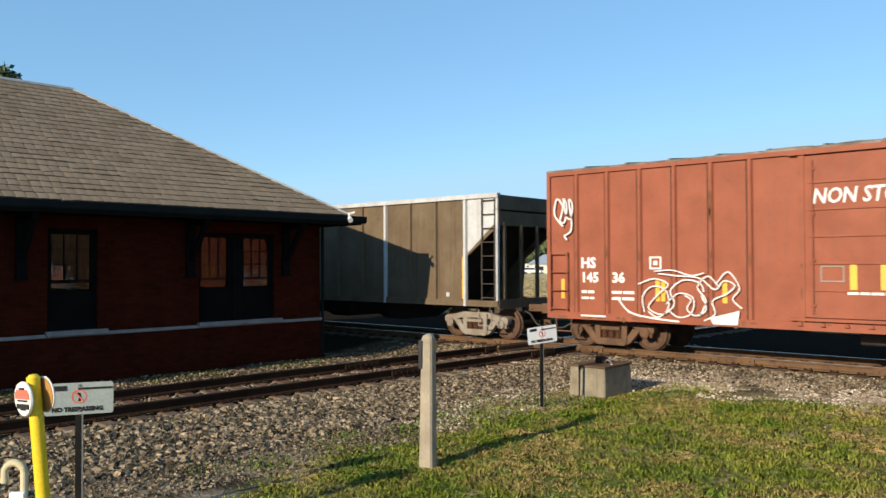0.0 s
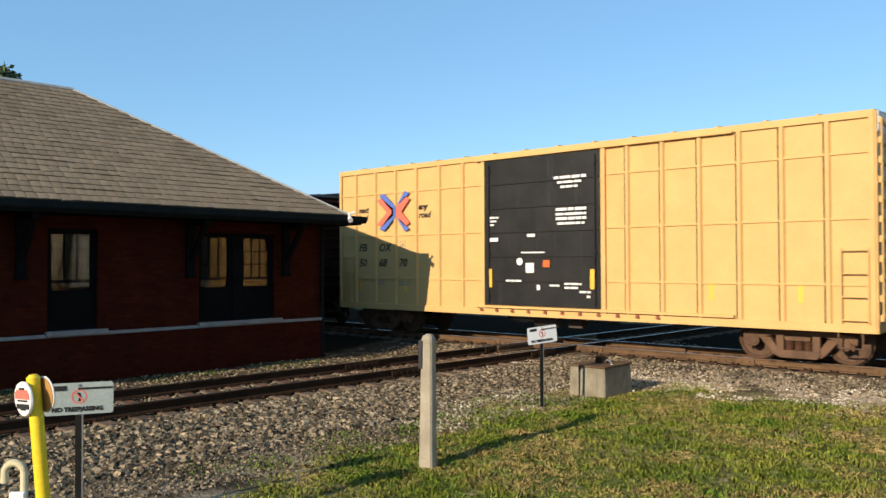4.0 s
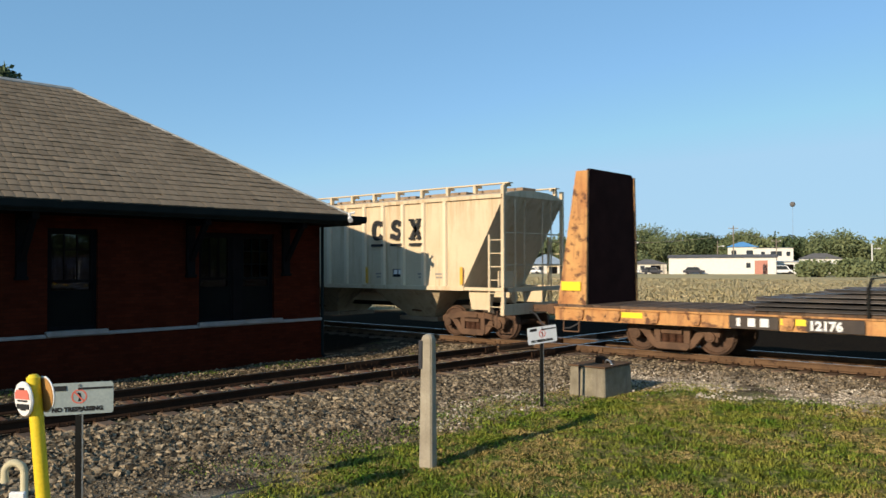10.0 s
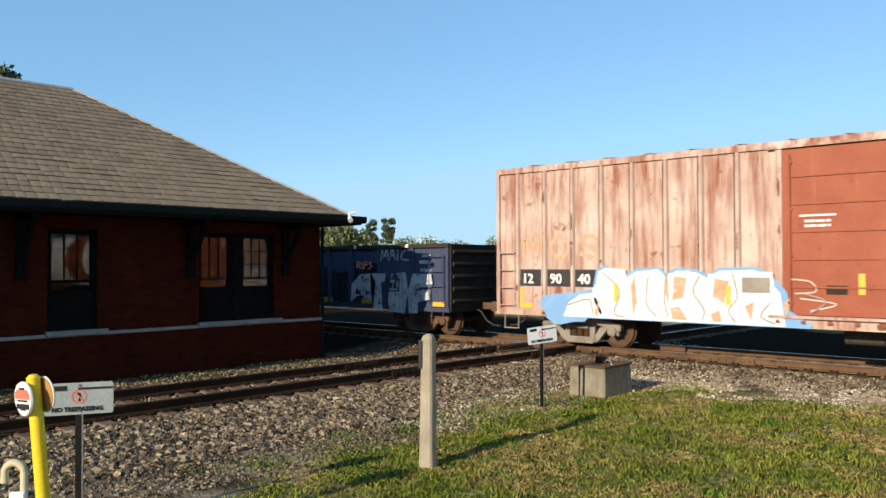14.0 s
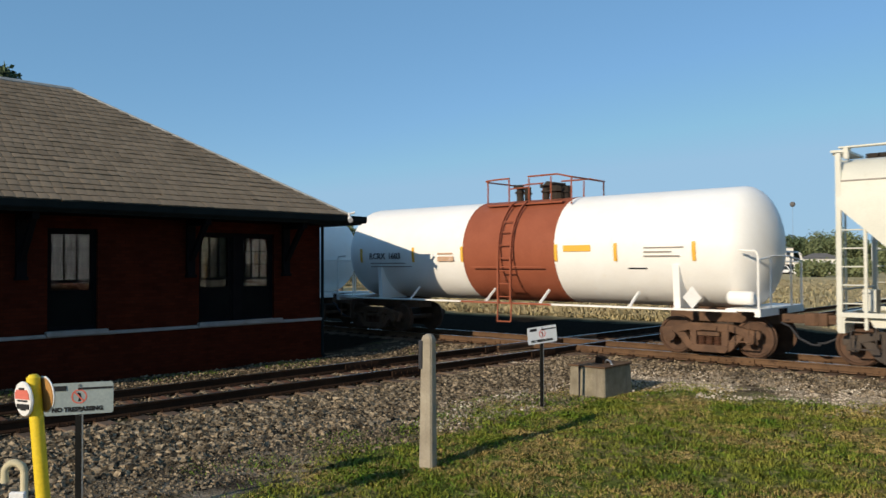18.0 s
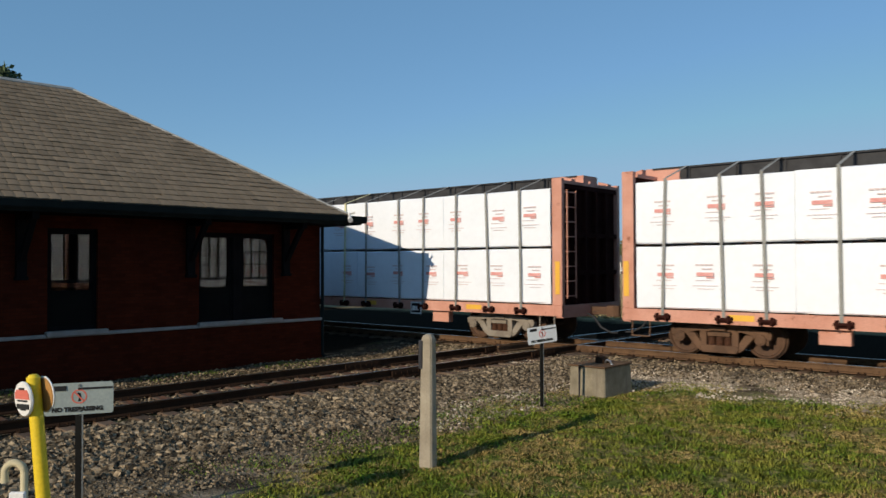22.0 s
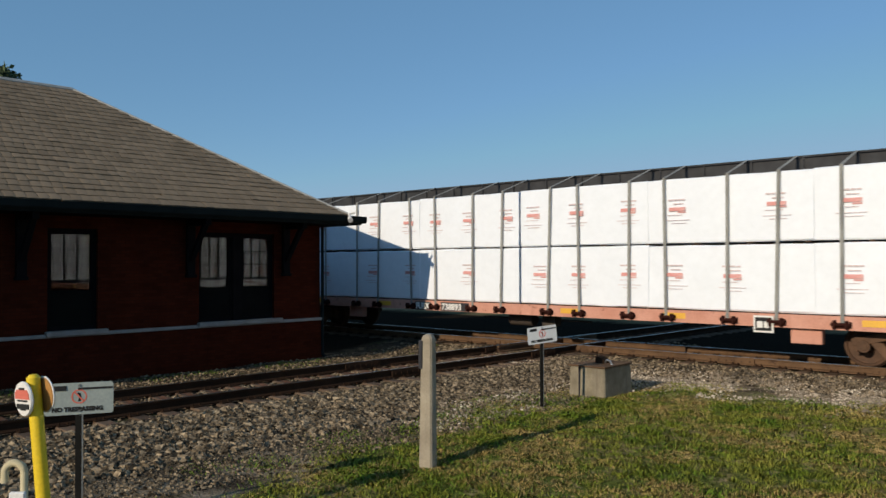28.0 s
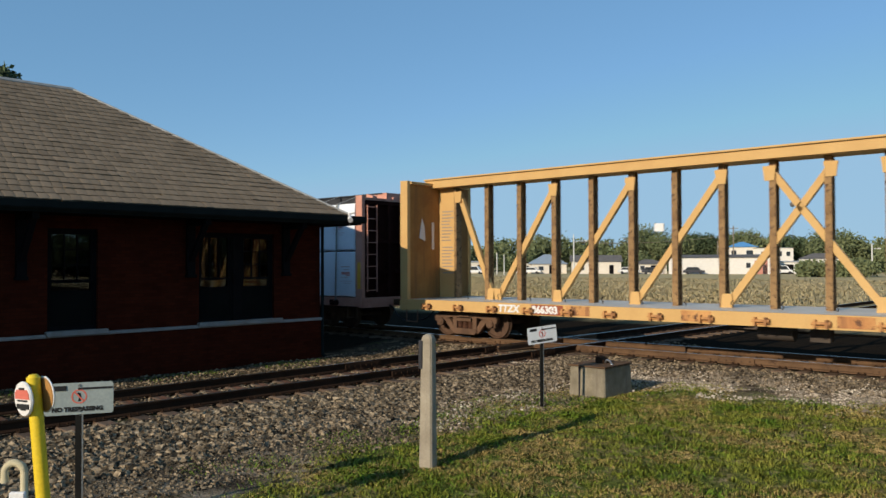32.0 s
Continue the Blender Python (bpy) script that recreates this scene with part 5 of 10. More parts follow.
def red_boxcar():
    L = 15.71
    s = -11.956
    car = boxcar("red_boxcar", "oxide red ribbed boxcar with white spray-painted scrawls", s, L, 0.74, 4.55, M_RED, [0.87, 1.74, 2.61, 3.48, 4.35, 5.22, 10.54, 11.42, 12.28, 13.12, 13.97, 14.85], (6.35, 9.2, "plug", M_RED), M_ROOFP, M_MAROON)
    tr = random.Random(14)
    for x in (5.6, 6.9, 8.4, 9.6, 10.9):
        w = tr.uniform(0.9, 1.3)
        bm = bmesh.new()
        prism(bm, [(x, 4.56), (x + w, 4.56), (x + w * 0.8, 4.565 + tr.uniform(0.0, 0.015)), (x + w * 0.45, 4.57 + tr.uniform(0.0, 0.02)), (x + w * 0.15, 4.565 + tr.uniform(0.0, 0.01))], -1.50, -1.2)
        part("lifted_roof_sheet", bm, M_ROOFP, car, "bent loose roof sheet")
    z = 2.04
    words("HS", 0.36, M_WINK, car, 0.98, YS, z, bold=0.012)
    words("145", 0.34, M_WINK, car, 0.98, YS, z - 0.36, bold=0.012)
    words("36", 0.34, M_WINK, car, 1.86, YS, z - 0.36, bold=0.012)
    bars(car, 1.0, YS, 1.3, [(0, 0.1, 0.36, 0.07), (0, -0.05, 0.36, 0.06), (0.85, 0.1, 0.6, 0.07), (0.85, -0.05, 0.6, 0.07)], M_WINK)
    words("NON STOP FUN", 0.44, M_SWHITE, car, 6.50, -1.552, 3.36, name="sprayed_word", bold=0.008, wide=0.80, shear=0.18, label="white sprayed words")
    stripes(car, L, (0.40, 3.0, 3.14, 4.6, 11.1, 12.55, 14.95), 1.25, 0.5, 0.1)
    stripes(car, L, (7.2, 7.75), 1.6, 0.5, 0.13, M_REFL, -1.553)
    bars(car, 7.15, -1.553, 1.50, [(0, 0, 1.1, 0.06)], M_WINK)
    bars(car, 8.3, -1.553, 1.75, [(0, 0.1, 0.75, 0.08), (0.1, -0.05, 0.6, 0.08)], M_GINK)
    bars(car, 6.65, -1.553, 1.75, [(0, 0, 0.45, 0.03), (0, 0.3, 0.45, 0.03), (0, 0.03, 0.03, 0.27), (0.42, 0.03, 0.03, 0.27)], M_GINK)
    bars(car, 2.85, YS, 2.0, [(0, 0, 0.3, 0.04), (0, 0.26, 0.3, 0.04), (0, 0.04, 0.04, 0.22), (0.26, 0.04, 0.04, 0.22), (0.1, 0.1, 0.1, 0.1)], M_WINK)
    bars(car, 12.2, YS, 2.05, [(0.15, 0.2, 0.75, 0.28), (0.1, 0.1, 0.8, 0.03), (0.1, 0.02, 0.8, 0.03)], M_GINK)
    bars(car, 13.5, YS, 1.75, [(0, 0.15, 0.8, 0.07), (0.05, 0.0, 0.7, 0.06)], M_WINK)
    y = -1.57
    W = M_SWHITE
    sprayed(car, y, W, 0.043, [(2.05, 1.30), (2.35, 0.98), (2.9, 0.86), (3.6, 0.80)])
    sprayed(car, y, W, 0.031, [(2.6, 1.65), (3.0, 1.78), (3.35, 1.65), (3.1, 1.42), (2.85, 1.1), (3.2, 0.95), (3.5, 1.2), (3.4, 1.5), (3.7, 1.75), (4.1, 1.7), (4.2, 1.5)])
    sprayed(car, y, W, 0.031, [(3.1, 1.9), (3.6, 1.85), (4.1, 1.8), (4.45, 1.55), (4.65, 1.75), (4.9, 1.65), (4.7, 1.45), (4.4, 1.3), (4.45, 1.0), (4.2, 0.85)])
    sprayed(car, y, W, 0.031, [(3.75, 1.4), (3.9, 1.3), (3.8, 1.1), (4.0, 0.95), (4.25, 1.1), (4.15, 1.4)])
    plate(car, "sprayed_patch", [(4.35, 0.92), (5.0, 1.1), (4.95, 0.78), (4.4, 0.78)], y, W)
    sprayed(car, y, W, 0.043, [(0.5, 3.1), (0.25, 3.4), (0.32, 3.8), (0.5, 3.6), (0.42, 3.25), (0.55, 3.2), (0.62, 3.6), (0.52, 3.8), (0.6, 3.35), (0.74, 3.3), (0.78, 3.65), (0.68, 3.75), (0.76, 3.2), (0.72, 2.95), (0.55, 2.85), (0.62, 2.75)])
    sprayed(car, y, W, 0.046, [(15.05, 3.0), (14.78, 3.35), (14.85, 3.8), (15.02, 3.55), (14.95, 3.15), (15.12, 3.1), (15.22, 3.5), (15.12, 3.75), (15.2, 3.3), (15.34, 3.2), (15.4, 3.6), (15.3, 3.75), (15.42, 3.15), (15.52, 3.6), (15.5, 3.0)])
    sprayed(car, y, W, 0.037, [(15.0, 2.95), (15.25, 2.9), (15.05, 2.8), (15.3, 2.75), (15.15, 2.6), (15.3, 2.5), (15.4, 2.62)])
    sprayed(car, y, W, 0.037, [(10.6, 0.78), (10.0, 1.15), (10.3, 1.5), (10.9, 1.75), (11.4, 1.8), (11.55, 2.05), (12.2, 1.75), (12.35, 1.45), (12.1, 1.2), (12.6, 1.0)])
    sprayed(car, y, W, 0.037, [(10.0, 1.15), (10.5, 0.92), (11.2, 0.82), (12.2, 0.80), (12.9, 0.86), (13.1, 1.2), (12.9, 1.6), (12.5, 1.55), (12.3, 1.3)])
    sprayed(car, y, W, 0.031, [(11.0, 1.3), (11.3, 1.55), (11.6, 1.35), (11.5, 1.05), (11.2, 0.95)])
    sprayed(car, y, W, 0.031, [(11.9, 1.4), (12.0, 1.55), (12.15, 1.5), (12.05, 1.38), (11.9, 1.4)])
    plate(car, "sprayed_patch", blob(15.0, 1.25, 0.22, 0.14, 14, 0.35, 3), y, W)
    for pts in ([(2.75, 1.0), (2.7, 1.35), (2.95, 1.6), (3.3, 1.5), (3.35, 1.1), (3.1, 0.88), (2.85, 1.0)], [(3.3, 1.2), (3.6, 1.45), (3.95, 1.35), (3.9, 1.0), (3.6, 0.9), (3.35, 1.05)], [(4.1, 0.95), (4.25, 1.3), (4.05, 1.6), (4.3, 1.85), (4.55, 1.6)], [(4.5, 1.7), (4.75, 1.95), (5.0, 1.6), (4.85, 1.35), (5.05, 1.15)], [(3.0, 1.95), (3.45, 1.98), (3.9, 1.86), (4.2, 1.92)], [(10.2, 1.3), (10.6, 1.55), (10.95, 1.3), (10.8, 1.0), (10.45, 0.98)], [(12.3, 1.0), (12.6, 1.35), (12.95, 1.25), (12.8, 0.95)]):
        sprayed(car, y, W, 0.03, pts)
    bars(car, 13.3, -1.55, 0.82, [(0, 0, 0.8, 0.04)], M_WINK)
    bars(car, 1.0, -1.55, 0.82, [(0, 0, 0.7, 0.04)], M_WINK)


red_boxcar()


def brown_boxcar():
    L = 15.72
    car = boxcar("brown_boxcar", "faded grey-brown boxcar with a corrugated rusty door and sprayed pink letters", 5.112, L, 0.78, 4.53, M_BRN, [0.92, 1.8, 2.66, 3.48, 4.35, 5.24, 10.54, 11.36, 12.18, 13.02, 13.9, 14.8], (6.45, 9.35, "slats", M_BRN), M_ROOFP, M_MAROON)
    y = YS
    bars(car, 1.9, -1.5, 1.9, [(-0.1, 0, 0.62, 0.35), (0.85, 0, 0.75, 0.35)], M_NAVY, "painted_panel")
    words("LR", 0.34, M_WINK, car, 1.92, -1.508, 1.95, bold=0.012)
    words("S", 0.34, M_WINK, car, 2.88, -1.508, 1.95, bold=0.012)
    words("2", 0.32, M_WINK, car, 2.15, y, 1.58, bold=0.012)
    words("150", 0.32, M_WINK, car, 2.78, y, 1.58, bold=0.012)
    words("00", 0.32, M_WINK, car, 3.62, y, 1.58, bold=0.012)
    bars(car, 1.9, y, 1.2, [(0, 0.12, 0.4, 0.06), (0, 0, 0.3, 0.05), (0.9, 0.12, 0.35, 0.06), (0.9, 0, 0.35, 0.05)], M_WINK)
    fr = random.Random(8)
    for x0, x1 in ((4.42, 5.16), (5.3, 6.15)):
        n = 7
        tops = [(x0 + (x1 - x0) * k / n, 1.55 + fr.uniform(-0.35, 0.35)) for k in range(n + 1)]
        plate(car, "faded_patch", [(x1, 0.86), (x0, 0.86)] + tops, y, M_FADE)
    bars(car, 5.38, y - 0.006, 1.55, [(0, 0, 0.68, 0.36)], M_FADE, "faded_patch")
    bars(car, 4.72, y - 0.006, 1.35, [(0, 0, 0.3, 0.26)], M_GINK, "faded_patch")
    sprayed(car, y - 0.008, M_GREY, 0.05, [(3.55, 2.3), (3.8, 2.2), (3.6, 2.05), (3.95, 1.98), (4.0, 2.25), (4.15, 2.05), (4.3, 2.3)])
    sprayed(car, y - 0.008, M_GREY, 0.05, [(5.35, 2.05), (5.55, 2.25), (5.6, 2.0), (5.8, 2.25), (5.85, 2.0), (6.05, 2.2)])
    for b in range(2):
        plate(car, "rust_patch", [(6.2 + 2.95 * b, 0.95), (6.48 + 2.95 * b, 0.95), (6.42 + 2.95 * b, 4.3), (6.25 + 2.95 * b, 4.3)], -1.569, M_STAINR)
    dr = random.Random(41)
    for k in range(16):
        x, z = dr.uniform(6.5, 9.3), dr.uniform(1.0, 2.2)
        plate(car, "rust_patch", blob(x, z, dr.uniform(0.05, 0.3), dr.uniform(0.02, 0.06), 10, 0.35, k), -1.592, M_STAINR)
    ys = -1.575
    # blue clouds behind the letters
    for cx, cz, rx, rz, sd in ((9.2, 1.0, 0.75, 0.33, 1), (9.3, 1.5, 0.22, 0.16, 2), (11.3, 1.75, 0.3, 0.42, 3), (12.1, 1.8, 0.3, 0.3, 4), (13.7, 1.05, 0.5, 0.3, 5), (14.35, 1.5, 0.32, 0.24, 6), (13.2, 0.85, 0.35, 0.15, 7), (12.2, 2.15, 0.18, 0.14, 8)):
        plate(car, "sprayed_cloud", blob(cx, cz, rx, rz, 18, 0.1, sd), ys, M_SBLUE)
    letters = ([(9.66, 0.85), (9.82, 2.02), (10.10, 2.05), (10.06, 1.52), (10.28, 1.54), (10.34, 1.92), (10.52, 1.95), (10.62, 0.85), (10.34, 0.85), (10.32, 1.22), (10.05, 1.20), (10.0, 0.85)],
               [(10.68, 0.85), (10.70, 1.5), (10.95, 1.55), (11.02, 0.85)],
               [(11.08, 0.85), (11.14, 1.95), (11.46, 1.97), (11.44, 1.28), (11.72, 1.38), (12.0, 1.02), (11.93, 0.85)],
               [(12.02, 0.85), (12.12, 1.05), (12.22, 1.95), (12.62, 1.88), (12.76, 1.4), (12.99, 0.85)],
               blob(10.74, 1.84, 0.21, 0.2, 16, 0.04, 3))
    for q in letters:
        sprayed(car, ys - 0.006, M_SWHITE, 0.12, list(q) + [q[0], q[1]], "sprayed_outline")
        plate(car, "sprayed_letter", q, ys - 0.014, M_SPINK, "pink sprayed letter")
    plate(car, "sprayed_mark", [(12.36, 1.2), (12.44, 1.55), (12.56, 1.2)], ys - 0.022, M_SWHITE)
    for a, b in ((9.8, 1.3), (10.85, 1.0), (11.3, 1.1), (12.3, 1.0)):
        sprayed(car, ys - 0.021, M_SWHITE, 0.03, [(a, b), (a + 0.05, b + 0.35)])
    plate(car, "sprayed_dot", blob(13.22, 1.15, 0.22, 0.22, 18, 0.06, 11), ys - 0.008, M_SPINK)
    words("CRED", 0.30, M_SWHITE, car, 8.42, -1.60, 1.86, "sprayed_word", 0, 1.0, 0.02)
    words("JANZ", 0.34, M_SWHITE, car, 7.78, -1.60, 1.18, "sprayed_word", 0, 1.0, 0.02)
    sprayed(car, YS - 0.005, M_GINK, 0.05, [(13.35, 2.2), (13.8, 2.45), (13.4, 2.0), (13.9, 1.85), (13.5, 1.65)])
    sprayed(car, YS - 0.005, M_GINK, 0.05, [(14.1, 2.3), (14.3, 1.9), (14.05, 1.8), (14.5, 2.1), (14.6, 1.75)])
    bars(car, 13.25, -1.60, 1.4, [(0, 0, 0.42, 0.04), (0, 0.24, 0.42, 0.04), (0, 0.04, 0.04, 0.2), (0.38, 0.04, 0.04, 0.2), (0.1, 0.08, 0.1, 0.12), (0.23, 0.08, 0.1, 0.12)], M_SWHITE)
    for x in (0.95, 3.6, 7.2, 14.1):
        bars(car, x, -1.562, 0.82, [(0, 0, 0.5, 0.14)], M_REFL, "reflector")
    for sd, (x, z) in enumerate(((14.98, 1.9), (14.98, 1.5))):
        plate(car, "faded_patch", blob(x, z, 0.18, 0.12, 12, 0.2, sd), YS - 0.004, M_GREY)


brown_boxcar()


def yellow_boxcar():
    L = 15.77
    xs = [0.76, 1.66, 2.54, 3.42, 4.34, 5.23, 10.4, 11.3, 12.2, 13.1, 14.0, 14.9]
    car = boxcar("yellow_boxcar", "tall bright yellow boxcar with black plug doors", 22.61, L, 0.74, 5.17, M_YEL, xs, (6.05, 9.7, "plug", M_BLACK), M_YEL, M_YEL, tmat=M_TRUCK, roof_rise=0.1, stained=False)
    belt = shared("fbelt", lambda b: box(b, 0.05, 5.9, -0.03, 0.003, -0.025, 0.025), M_YEL)
    for z in (1.70, 3.03, 4.35):
        for x in (0, 9.8):
            part("side_belt", belt, M_YEL, car, at=pose(x, -1.49, z))
    words("next\nload", 0.25, M_INK, car, 0.86, YS, 3.78, shear=0.2, bold=0.01)
    words("any\nroad", 0.25, M_INK, car, 3.5, YS, 3.78, shear=0.2, bold=0.01)
    words("FB", 0.34, M_INK, car, 0.88, YS, 2.55, shear=0.25, bold=0.004)
    words("OX", 0.34, M_INK, car, 1.78, YS, 2.55, shear=0.25, bold=0.004)
    words("50", 0.34, M_INK, car, 0.88, YS, 2.07, shear=0.25, bold=0.004)
    words("68", 0.34, M_INK, car, 1.78, YS, 2.07, shear=0.25, bold=0.004)
    words("70", 0.34, M_INK, car, 2.66, YS, 2.07, shear=0.25, bold=0.004)
    y = -1.57
    for m, q in ((M_LRED, [(1.78, 4.12), (1.98, 4.2), (2.5, 3.85), (2.5, 3.63), (1.98, 3.3), (1.78, 3.38), (2.22, 3.74)]), (M_LRED, [(3.2, 4.12), (3.0, 4.2), (2.6, 3.88), (2.6, 3.62), (3.0, 3.3), (3.2, 3.38), (2.85, 3.74)]),
                 (M_LBLUE, [(1.88, 4.27), (2.1, 4.33), (2.58, 3.92), (2.58, 3.58), (2.1, 3.17), (1.88, 3.23), (2.42, 3.7), (2.42, 3.8)]), (M_LBLUE, [(2.66, 3.95), (2.8, 4.0), (3.18, 4.3), (2.98, 4.36)]), (M_LBLUE, [(2.66, 3.55), (2.8, 3.5), (3.18, 3.2), (2.98, 3.14)])):
        plate(car, "emblem", q, y, m)
    yd = -1.575
    for x, z, rows in ((8.35, 4.1, [(0, 0.22, 0.95, 0.07), (0.1, 0.1, 0.75, 0.06), (0.2, -0.02, 0.5, 0.06)]), (8.4, 3.2, [(0, 0.3, 0.9, 0.07), (0, 0.18, 0.9, 0.06), (0, 0.06, 0.9, 0.07), (0.05, -0.06, 0.8, 0.06)]), (6.25, 3.2, [(0, 0.18, 0.3, 0.05), (0.02, 0.08, 0.2, 0.05), (0.02, -0.02, 0.12, 0.05)]),
                       (6.25, 2.75, [(0, 0, 0.28, 0.1)]), (7.5, 2.85, [(0, 0, 0.25, 0.08)]), (7.3, 2.42, [(0, 0, 0.75, 0.035)]), (6.8, 1.66, [(0, 0, 0.55, 0.05)]), (8.2, 1.55, [(0, 0, 0.3, 0.05), (0.45, 0.05, 0.5, 0.05), (0.45, -0.05, 0.4, 0.05)]), (7.8, 1.45, [(0, 0, 0.1, 0.14)]), (9.1, 1.4, [(0, 0, 0.35, 0.05), (0.2, -0.12, 0.1, 0.06)])):
        bars(car, x, yd, z, rows, M_WINK)
    plate(car, "placard", blob(7.25, 2.2, 0.1, 0.1, 14, 0, 1), yd, M_WINK)
    bars(car, 7.45, yd, 1.9, [(0, 0, 0.26, 0.26)], M_WINK, "placard")
    bars(car, 8.0, yd, 2.05, [(0, 0, 0.2, 0.18)], M_ORANGE, "placard")
    stripes(car, L, (6.2, 9.4), 1.5, 0.5, 0.12, M_REFL, yd)
    stripes(car, L, (0.85, 2.9, 12.4, 14.3), 1.3, 0.42, 0.1)
    bars(car, 2.72, YS, 2.62, [(0, 0, 0.22, 0.012), (0, 0.22, 0.22, 0.012), (0, 0.012, 0.012, 0.21), (0.21, 0.012, 0.012, 0.21), (0.08, 0.06, 0.06, 0.1)], M_GINK)
    bars(car, 1.7, YS, 1.5, [(0, 0, 0.35, 0.04), (0.05, 0.08, 0.3, 0.04), (0.95, 0, 0.45, 0.04), (0.95, 0.08, 0.45, 0.04)], M_GINK)
    bm = bmesh.new()
    box(bm, L - 0.02, L + 0.05, -1.4, 1.4, 4.75, 5.15)
    part("end_panel", bm, M_WINK, car, "white panel at the top of the end wall")


yellow_boxcar()


def hull(bm, prof, L, cut, z_cut, z_low):
    """A closed hopper body: prof holds (y, z) up the near half, cut how far the foot of the slope sheets stands in."""
    def inset(z):
        return cut * max(0.0, min(1.0, (z_cut - z) / (z_cut - z_low)))
    full = prof + [(-y, z) for y, z in prof[::-1] if abs(y) > 1e-6]
    a = [bm.verts.new((inset(z), y, z)) for y, z in full]
    b = [bm.verts.new((L - inset(z), y, z)) for y, z in full]
    n = len(full)
    for i in range(n):
        bm.faces.new((a[i], a[(i + 1) % n], b[(i + 1) % n], b[i]))
    for side in (a, b):
        for i in range(n // 2):
            j = n - 1 - i
            if i + 1 < j:
                q = [side[i], side[i + 1], side[j - 1], side[j]] if j - 1 != i + 1 else [side[i], side[i + 1], side[j]]
                bm.faces.new(q)


def hopper_ends(car, L, mat, z_top, deep, plat=1.48, rails=(-0.9, -0.45, 0.45, 0.9), rail_z=(2.1, 3.0)):
    for x, sg in ((0, 1), (L, -1)):
        for yy in (-1.47, 1.47):
            bm = bmesh.new()
            box(bm, x + sg * 0.0, x + sg * 0.1, yy - 0.05, yy + 0.05, 0.75, z_top)
            part("corner_post", bm, mat, car)
            bm = bmesh.new()
            box(bm, x + sg * 0.5, x + sg * 0.56, yy - 0.03, yy + 0.03, 0.8, 2.95)
            for i in range(6):
                z = 0.95 + 0.37 * i
                tube(bm, (x + sg * 0.08, yy, z), (x + sg * 0.52, yy, z), 0.016, 6)
            part("ladder", bm, mat, car)
        bm = bmesh.new()
        box(bm, *sorted((x, x + sg * deep)), -1.53, -1.35, plat - 0.09, plat)
        box(bm, *sorted((x, x + sg * deep)), 1.35, 1.53, plat - 0.09, plat)
        box(bm, *sorted((x, x + sg * 0.16)), -1.5, 1.5, plat - 0.12, plat)
        part("end_platform", bm, mat, car)
        bm = bmesh.new()
        box(bm, *sorted((x + sg * 0.02, x + sg * 0.14)), -1.5, 1.5, 0.72, 1.02)
        part("end_sill", bm, mat, car)
        bm = bmesh.new()
        for yy in rails:
            tube(bm, (x + sg * 0.06, yy, 0.9), (x + sg * 0.06, yy, z_top - 0.3), 0.022, 6)
        for z in rail_z:
            tube(bm, (x + sg * 0.06, -1.4, z), (x + sg * 0.06, 1.4, z), 0.022, 6)
        part("end_rail", bm, mat, car)
        bm = bmesh.new()
        tube(bm, (x + sg * 0.5, -0.35, plat - 0.3), (x + sg * 1.2, -0.35, plat - 0.3), 0.17, 12)
        box(bm, *sorted((x + sg * 0.35, x + sg * 0.6)), -1.0, -0.6, plat, plat + 0.45)
        part("brake_cylinder", bm, mat, car)
    for x, sg in ((0.95, 1), (L - 0.95, -1)):
        for yy in (-1.3, 1.3):
            bm = bmesh.new()
            prism(bm, [(x - 0.3, 0.85), (x + 0.3, 0.85), (x + 0.42, plat - 0.09), (x - 0.42, plat - 0.09)], yy - 0.08, yy + 0.08)
            part("bolster_bracket", bm, mat, car)


def roof_walk(car, L, z, mat, n, dark):
    """Running boards over the roof edges, on short stanchions."""
    for yy in (-1.18, 1.18):
        bm = bmesh.new()
        box(bm, 0.0, L, yy - 0.10, yy + 0.10, z - 0.03, z)
        part("running_board", bm, mat, car)
    st = shared("stanchion_" + mat.name, lambda b: (box(b, -0.045, 0.045, -0.12, 0.0, -0.26, -0.03), box(b, -0.03, 0.03, 0.0, 0.2, -0.1, -0.03)), mat)
    for i in range(n + 1):
        x = 0.15 + (L - 0.3) * i / n
        part("stanchion", st, mat, car, at=pose(x, -1.2, z))
        part("stanchion", st, mat, car, at=pose(x, 1.2, z, 0, 0, 180))
    hm = shared("hatch_" + dark.name, lambda b: (box(b, -0.85, 0.85, -0.33, 0.33, 0, 0.10), [tube(b, (sx, -0.42, 0.06), (sx, 0.42, 0.06), 0.03, 6) for sx in (-0.6, 0.6)]), dark, 0.015)
    k = int(L / 2.0)
    for i in range(k):
        part("roof_hatch", hm, dark, car, at=pose(L * (i + 0.5) / k, 0, z - 0.17))


